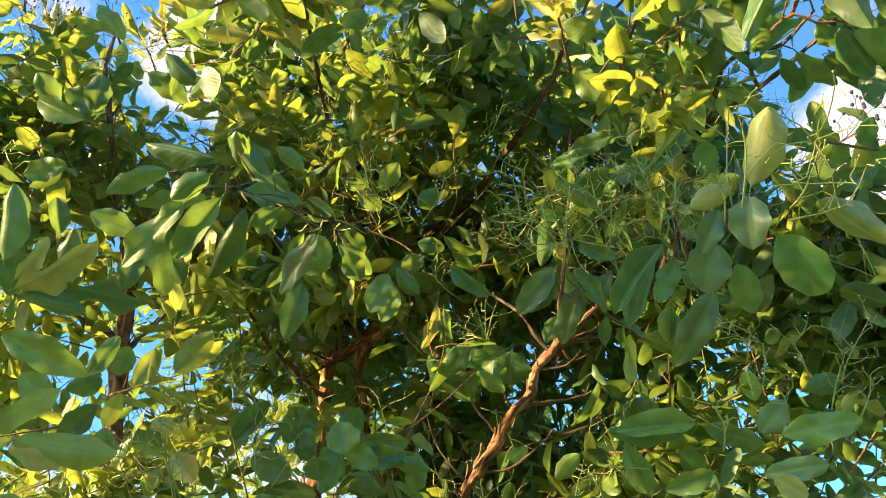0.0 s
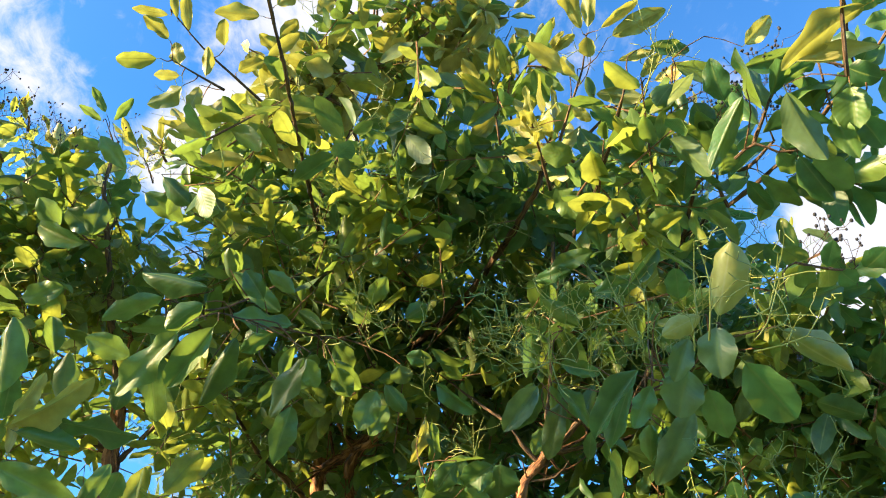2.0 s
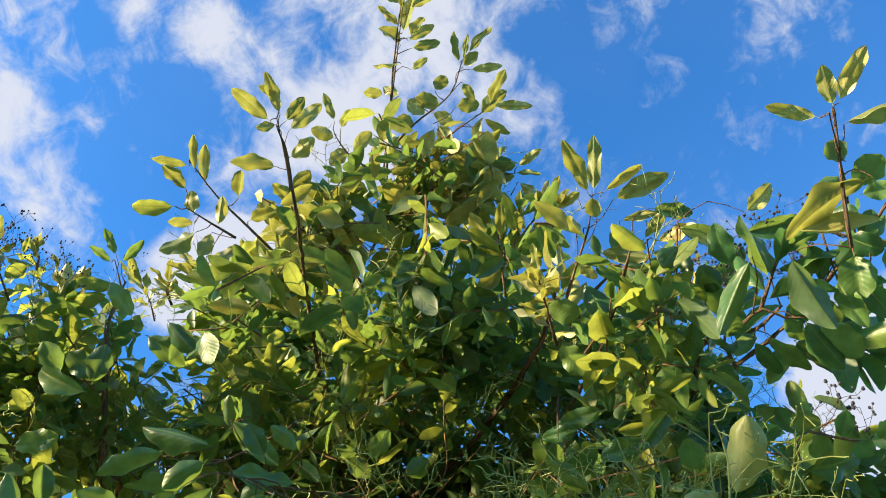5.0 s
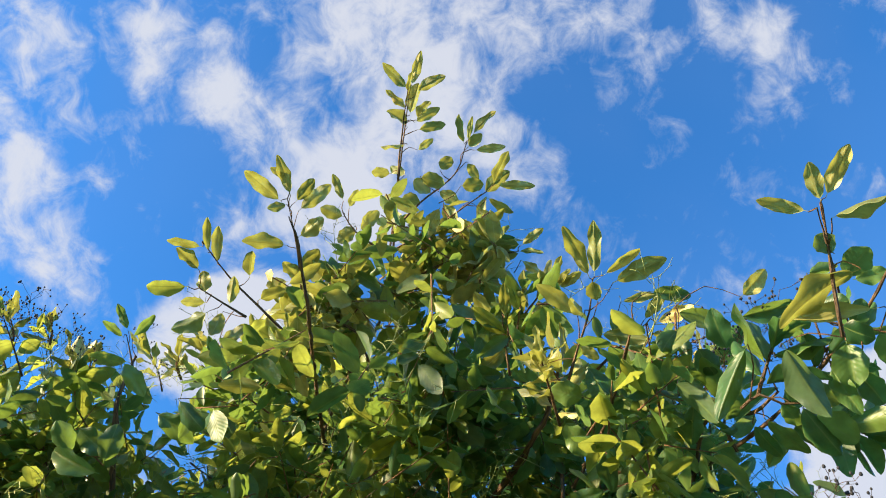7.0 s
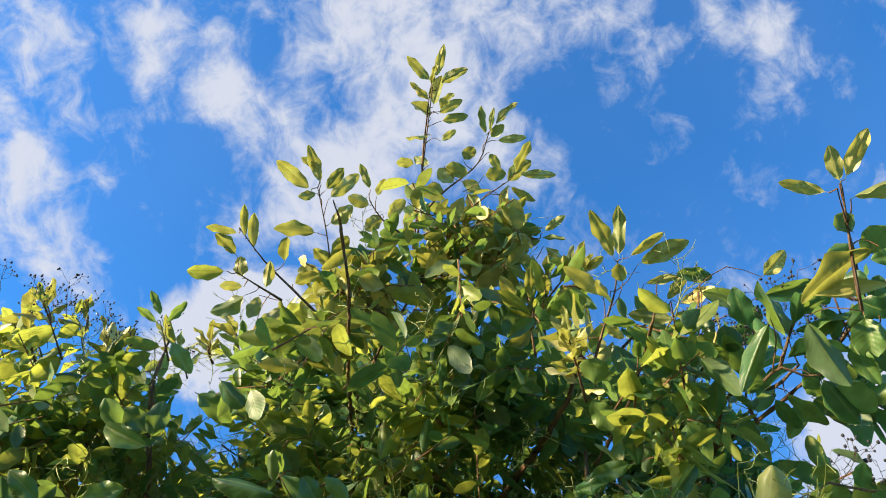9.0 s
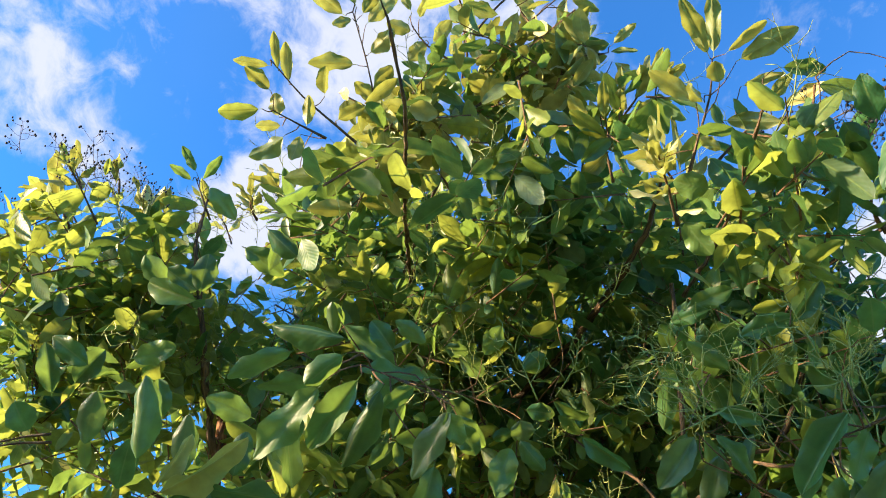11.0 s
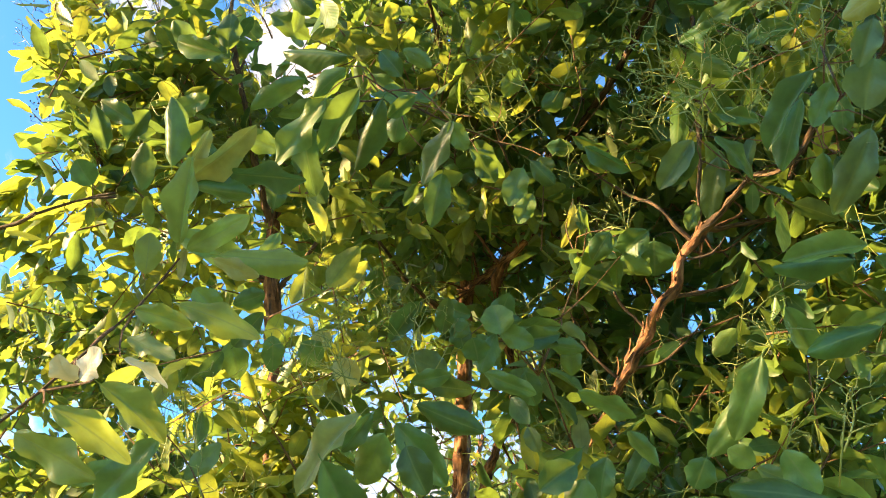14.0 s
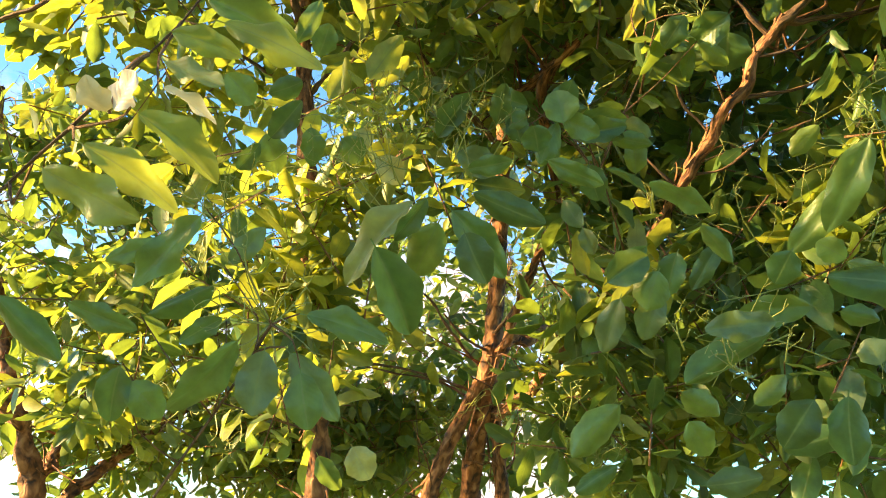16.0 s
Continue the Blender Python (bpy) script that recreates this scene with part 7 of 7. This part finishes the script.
panicle(tree_a, (-0.082, 1.171, 2.406), (-0.132, 1.087, 2.486), 9, False)
panicle(tree_a, (-0.051, 1.170, 2.411), (-0.009, 1.102, 2.477), 8, False)
panicle(tree_a, (0.187, 1.105, 2.347), (0.120, 1.035, 2.429), 9, False)
panicle(tree_a, (0.225, 1.100, 2.344), (0.299, 1.031, 2.390), 8, False)
panicle(tree_a, (0.323, 1.002, 2.332), (0.270, 0.933, 2.417), 9, False)
panicle(tree_a, (0.126, 1.160, 2.422), (0.074, 1.099, 2.480), 8, False)
panicle(tree_a, (0.060, 1.240, 2.665), (0.107, 1.166, 2.713), 7, False)
panicle(tree_a, (-0.263, 1.337, 2.665), (-0.296, 1.259, 2.715), 7, False)
panicle(tree_a, (0.321, 1.010, 2.286), (0.345, 0.946, 2.318), 8, False)
panicle(tree_a, (0.259, 1.082, 1.743), (0.268, 1.041, 1.807), 8, False)
panicle(tree_a, (-0.457, 1.413, 1.977), (-0.495, 1.339, 2.061), 8, False)
panicle(tree_a, (-0.491, 1.479, 2.113), (-0.509, 1.409, 2.181), 9, False)
# the outermost twigs, with leaves hanging against the clouds
low_twig = twig(tree_a, [(0.564, 0.977, 2.702, 0.0034), (0.596, 0.949, 2.713, 0.0028), (0.633, 0.949, 2.692, 0.0024), (0.666, 0.937, 2.684, 0.0020), (0.686, 0.940, 2.669, 0.0015)])
leaf(tree_a, (0.661, 0.941, 2.684), (0.721, 0.973, 2.596), 0.052, (-0.363, -0.917, -0.162), 0, low_twig)
leaf(tree_a, (0.684, 0.940, 2.670), (0.749, 0.962, 2.611), 0.068, (-0.662, -0.380, -0.646), 0, low_twig)
leaf(tree_a, (0.629, 0.950, 2.693), (0.668, 0.971, 2.660), 0.036, (-0.548, -0.790, -0.275), 0, low_twig)
leaf(tree_a, (0.647, 0.944, 2.689), (0.651, 0.895, 2.693), 0.034, (-0.176, -0.794, -0.582), 0, low_twig)
high_twig = twig(tree_a, [(0.664, 0.814, 2.796, 0.0034), (0.685, 0.812, 2.785, 0.0028), (0.731, 0.808, 2.760, 0.0022), (0.769, 0.800, 2.743, 0.0018), (0.797, 0.794, 2.728, 0.0014)])
leaf(tree_a, (0.710, 0.872, 2.719), (0.734, 0.892, 2.622), 0.041, (-0.622, -0.695, -0.360), 0, high_twig)
leaf(tree_a, (0.734, 0.829, 2.741), (0.731, 0.868, 2.660), 0.066, (-0.561, -0.506, -0.655), 0, high_twig)
leaf(tree_a, (0.748, 0.866, 2.699), (0.784, 0.887, 2.639), 0.048, (-0.457, -0.699, -0.550), 0, high_twig)
leaf(tree_a, (0.726, 0.809, 2.762), (0.757, 0.798, 2.709), 0.052, (-0.629, -0.091, -0.772), 0, high_twig)
leaf(tree_a, (0.693, 0.794, 2.795), (0.724, 0.757, 2.769), 0.045, (-0.086, -0.711, -0.697), 0, high_twig)
leaf(tree_a, (0.745, 0.807, 2.753), (0.763, 0.763, 2.786), 0.038, (-0.350, -0.535, -0.769), 0, high_twig)
leaf(tree_a, (0.780, 0.798, 2.736), (0.813, 0.843, 2.680), 0.045, (-0.598, -0.464, -0.653), 0, high_twig)
side_twig = twig(tree_a, [(0.685, 0.812, 2.785, 0.0022), (0.704, 0.854, 2.739, 0.0018), (0.713, 0.873, 2.716, 0.0013)])
edge_twig = twig(tree_a, [(0.662, 1.074, 2.530, 0.0030), (0.721, 1.060, 2.503, 0.0026), (0.770, 1.042, 2.487, 0.0020), (0.808, 1.029, 2.469, 0.0016)])
leaf(tree_a, (0.709, 1.063, 2.508), (0.704, 1.005, 2.522), 0.034, (-0.337, -0.888, -0.314), 0, edge_twig)
leaf(tree_a, (0.762, 1.045, 2.490), (0.775, 0.982, 2.486), 0.045, (-0.409, -0.665, -0.625), 0, edge_twig)
leaf(tree_a, (0.746, 1.052, 2.494), (0.801, 1.004, 2.478), 0.041, (0.064, -0.915, -0.400), 0, edge_twig)
leaf(tree_a, (0.696, 1.067, 2.514), (0.658, 1.095, 2.496), 0.045, (0.566, -0.752, -0.339), 0, edge_twig)
leaf(tree_a, (0.729, 1.058, 2.500), (0.753, 1.065, 2.474), 0.045, (-0.516, -0.224, -0.826), 0, edge_twig)
umbel(tree_c, (-0.575, 1.198, 1.688), (0.40, -0.89, -0.23), 11, 0.085)
umbel(tree_a, (0.198, 1.089, 2.330), (-0.13, -0.86, -0.50), 7, 0.090)
umbel(tree_a, (0.070, 1.395, 1.716), (-0.16, -0.96, -0.23), 6, 0.080)
umbel(tree_a, (0.401, 0.677, 2.187), (-0.41, -0.69, -0.60), 5, 0.075)

# the body of the crowns
crown(tree_c, (-1.4, 4.5, 2.5), (1.2, 0.4, 0.9), 150, 0.4)
crown(tree_a, (0.9, 5.2, 3.0), (1.6, 0.5, 1.2), 110, 0.3)
crown(tree_a, (-0.7, 5.3, 3.2), (1.5, 0.5, 1.5), 250, 0.4)
crown(tree_c, (-2.9, 4.6, 2.5), (1.2, 0.5, 0.7), 90, 0.5)
# unseen sprigs of tree_c, added to keep the sun off the near leaves
crown(tree_c, (-1.80, 0.35, 2.35), (0.45, 0.45, 0.50), 78)
crown(tree_c, (-1.95, 0.42, 3.15), (0.48, 0.52, 0.55), 185)
crown(tree_c, (-1.75, 0.98, 2.30), (0.40, 0.38, 0.40), 24)
crown(tree_c, (-1.97, 0.78, 2.16), (0.24, 0.38, 0.22), 110)
crown(tree_c, (-1.78, 1.05, 2.72), (0.33, 0.32, 0.26), 50)
crown(tree_a, (-0.217, 2.920, 3.162), (1.10, 0.35, 0.50), 150)
crown(tree_a, (-0.804, 2.781, 3.370), (0.90, 0.35, 0.60), 110)
crown(tree_a, (0.628, 2.500, 3.088), (0.90, 0.40, 0.60), 130)
crown(tree_a, (-0.123, 1.785, 2.342), (0.60, 0.30, 0.30), 22)
crown(tree_a, (-0.921, 3.681, 2.103), (1.20, 0.30, 0.50), 110)
crown(tree_a, (-1.070, 4.428, 1.738), (1.40, 0.30, 0.30), 60)
crown(tree_a, (0.129, 2.692, 2.464), (0.70, 0.40, 0.40), 90)
crown(tree_a, (-0.502, 1.758, 2.658), (0.70, 0.30, 0.30), 28, 0.5)
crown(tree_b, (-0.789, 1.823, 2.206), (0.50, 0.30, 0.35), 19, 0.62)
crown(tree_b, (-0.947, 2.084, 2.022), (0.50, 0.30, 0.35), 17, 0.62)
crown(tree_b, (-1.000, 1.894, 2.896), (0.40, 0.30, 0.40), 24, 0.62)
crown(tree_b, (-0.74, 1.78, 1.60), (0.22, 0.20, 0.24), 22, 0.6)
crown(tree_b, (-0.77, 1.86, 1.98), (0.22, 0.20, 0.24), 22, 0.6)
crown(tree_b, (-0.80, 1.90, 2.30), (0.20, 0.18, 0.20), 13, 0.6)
crown(tree_a, (0.96, 1.58, 2.50), (0.30, 0.25, 0.22), 42)
crown(tree_a, (1.02, 1.52, 2.65), (0.22, 0.22, 0.18), 24)
crown(tree_c, (-2.138, 2.774, 2.733), (0.70, 0.40, 0.35), 60, 0.42)
crown(tree_a, (0.117, 2.350, 1.587), (0.60, 0.30, 0.30), 30)
crown(tree_a, (0.414, 2.100, 1.858), (0.40, 0.30, 0.40), 60)
crown(tree_a, (-0.233, 2.425, 1.781), (0.40, 0.30, 0.30), 40)
crown(tree_a, (0.029, 3.409, 1.598), (0.80, 0.30, 0.30), 26)
crown(tree_a, (-0.152, 1.927, 1.941), (0.30, 0.20, 0.20), 24)
crown(tree_a, (-0.008, 1.758, 2.177), (0.20, 0.15, 0.15), 8)
crown(tree_a, (-2.085, 3.913, 1.680), (1.30, 0.40, 0.30), 90)
crown(tree_a, (-1.122, 3.528, 1.808), (0.70, 0.30, 0.30), 60)
crown(tree_a, (-0.263, 1.719, 3.200), (0.60, 0.45, 0.45), 75, 0.32)
crown(tree_a, (0.438, 2.360, 3.216), (0.35, 0.30, 0.25), 40)
crown(tree_a, (0.119, 2.502, 3.333), (0.35, 0.30, 0.25), 35)
crown(tree_a, (0.848, 2.389, 3.196), (0.35, 0.30, 0.25), 45)
crown(tree_a, (-0.491, 3.124, 3.030), (0.40, 0.30, 0.25), 40)
crown(tree_a, (0.780, 2.153, 3.258), (0.30, 0.30, 0.30), 35)
crown(tree_a, (0.774, 2.128, 3.008), (0.40, 0.30, 0.25), 44)
crown(tree_a, (0.228, 2.643, 3.202), (0.40, 0.30, 0.30), 40)
crown(tree_a, (-0.543, 2.258, 3.879), (0.40, 0.25, 0.40), 70)
crown(tree_a, (0.327, 2.086, 3.607), (0.45, 0.25, 0.38), 75)
crown(tree_a, (-0.090, 2.269, 3.864), (0.35, 0.30, 0.35), 40)
crown(tree_a, (0.732, 1.929, 3.316), (0.35, 0.25, 0.30), 36)
crown(tree_a, (0.080, 1.668, 3.306), (0.30, 0.25, 0.20), 28)
crown(tree_a, (-1.101, 3.725, 3.574), (0.90, 0.30, 0.45), 80)
crown(tree_a, (-0.16, 1.40, 3.60), (0.17, 0.14, 0.22), 24, 0.8, 1)
crown(tree_a, (0.03, 1.36, 3.64), (0.18, 0.12, 0.14), 18, 0.8, 1)
crown(tree_a, (-0.34, 1.38, 3.44), (0.15, 0.12, 0.17), 16, 0.7, 1)
crown(tree_a, (-0.42, 1.32, 3.14), (0.18, 0.12, 0.12), 14, 0.6, 1)
crown(tree_a, (-0.167, 1.384, 3.435), (0.32, 0.30, 0.42), 40, 0.32)
crown(tree_a, (-0.322, 1.089, 2.969), (0.22, 0.20, 0.25), 10, 0.32)
crown(tree_a, (0.059, 1.301, 3.251), (0.30, 0.25, 0.25), 14, 0.32)
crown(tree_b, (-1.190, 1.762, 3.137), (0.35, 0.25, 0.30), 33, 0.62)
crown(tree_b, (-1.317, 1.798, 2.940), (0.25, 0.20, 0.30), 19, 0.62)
crown(tree_a, (0.383, 1.345, 2.858), (0.40, 0.45, 0.30), 60, 0.32)
crown(tree_a, (-0.626, 2.176, 3.385), (0.70, 0.60, 0.50), 95, 0.45)
crown(tree_a, (0.360, 1.943, 3.206), (0.70, 0.60, 0.45), 62)
crown(tree_a, (-0.302, 1.909, 3.300), (0.35, 0.30, 0.18), 34)
crown(tree_a, (-0.180, 2.275, 3.055), (0.90, 0.60, 0.40), 110)
crown(tree_a, (0.824, 1.746, 2.782), (0.50, 0.50, 0.50), 66)
crown(tree_a, (0.713, 2.066, 2.471), (0.70, 0.60, 0.40), 105)
crown(tree_a, (0.018, 2.639, 2.497), (0.90, 0.50, 0.40), 130)
crown(tree_a, (0.389, 2.063, 2.171), (0.50, 0.50, 0.40), 80)
crown(tree_a, (0.243, 2.594, 1.890), (0.80, 0.60, 0.30), 120)
crown(tree_a, (-0.589, 2.520, 2.527), (0.70, 0.50, 0.30), 70, 0.45)
crown(tree_a, (0.829, 1.084, 2.678), (0.30, 0.30, 0.20), 12, 0.32)
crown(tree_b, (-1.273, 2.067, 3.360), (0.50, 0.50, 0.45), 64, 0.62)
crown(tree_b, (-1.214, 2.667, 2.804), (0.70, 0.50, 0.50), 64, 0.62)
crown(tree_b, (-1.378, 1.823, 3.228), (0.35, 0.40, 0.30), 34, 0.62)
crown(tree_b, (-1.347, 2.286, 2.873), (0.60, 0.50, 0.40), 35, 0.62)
crown(tree_c, (-2.116, 3.000, 2.977), (0.90, 0.50, 0.30), 70, 0.42)
crown(tree_c, (-1.817, 2.778, 2.298), (0.80, 0.50, 0.30), 70, 0.42)
crown(tree_c, (-1.804, 3.601, 1.810), (1.30, 0.60, 0.25), 70, 0.42)
crown(tree_c, (-1.782, 2.500, 1.881), (0.50, 0.40, 0.25), 25, 0.42)
crown(tree_c, (-2.121, 3.137, 2.274), (0.80, 0.40, 0.35), 70, 0.42)
crown(tree_c, (-1.809, 2.607, 2.877), (0.60, 0.40, 0.30), 60, 0.42)
crown(tree_c, (-2.133, 3.496, 1.898), (1.00, 0.40, 0.30), 80, 0.42)
crown(tree_a, (-1.275, 3.907, 1.855), (1.00, 0.40, 0.25), 60)
crown(tree_a, (0.588, 1.958, 2.766), (0.50, 0.40, 0.30), 55)
crown(tree_a, (-0.025, 2.024, 2.814), (0.50, 0.40, 0.30), 60)

for each in (tree_a, tree_b, tree_c):
    finish(each)
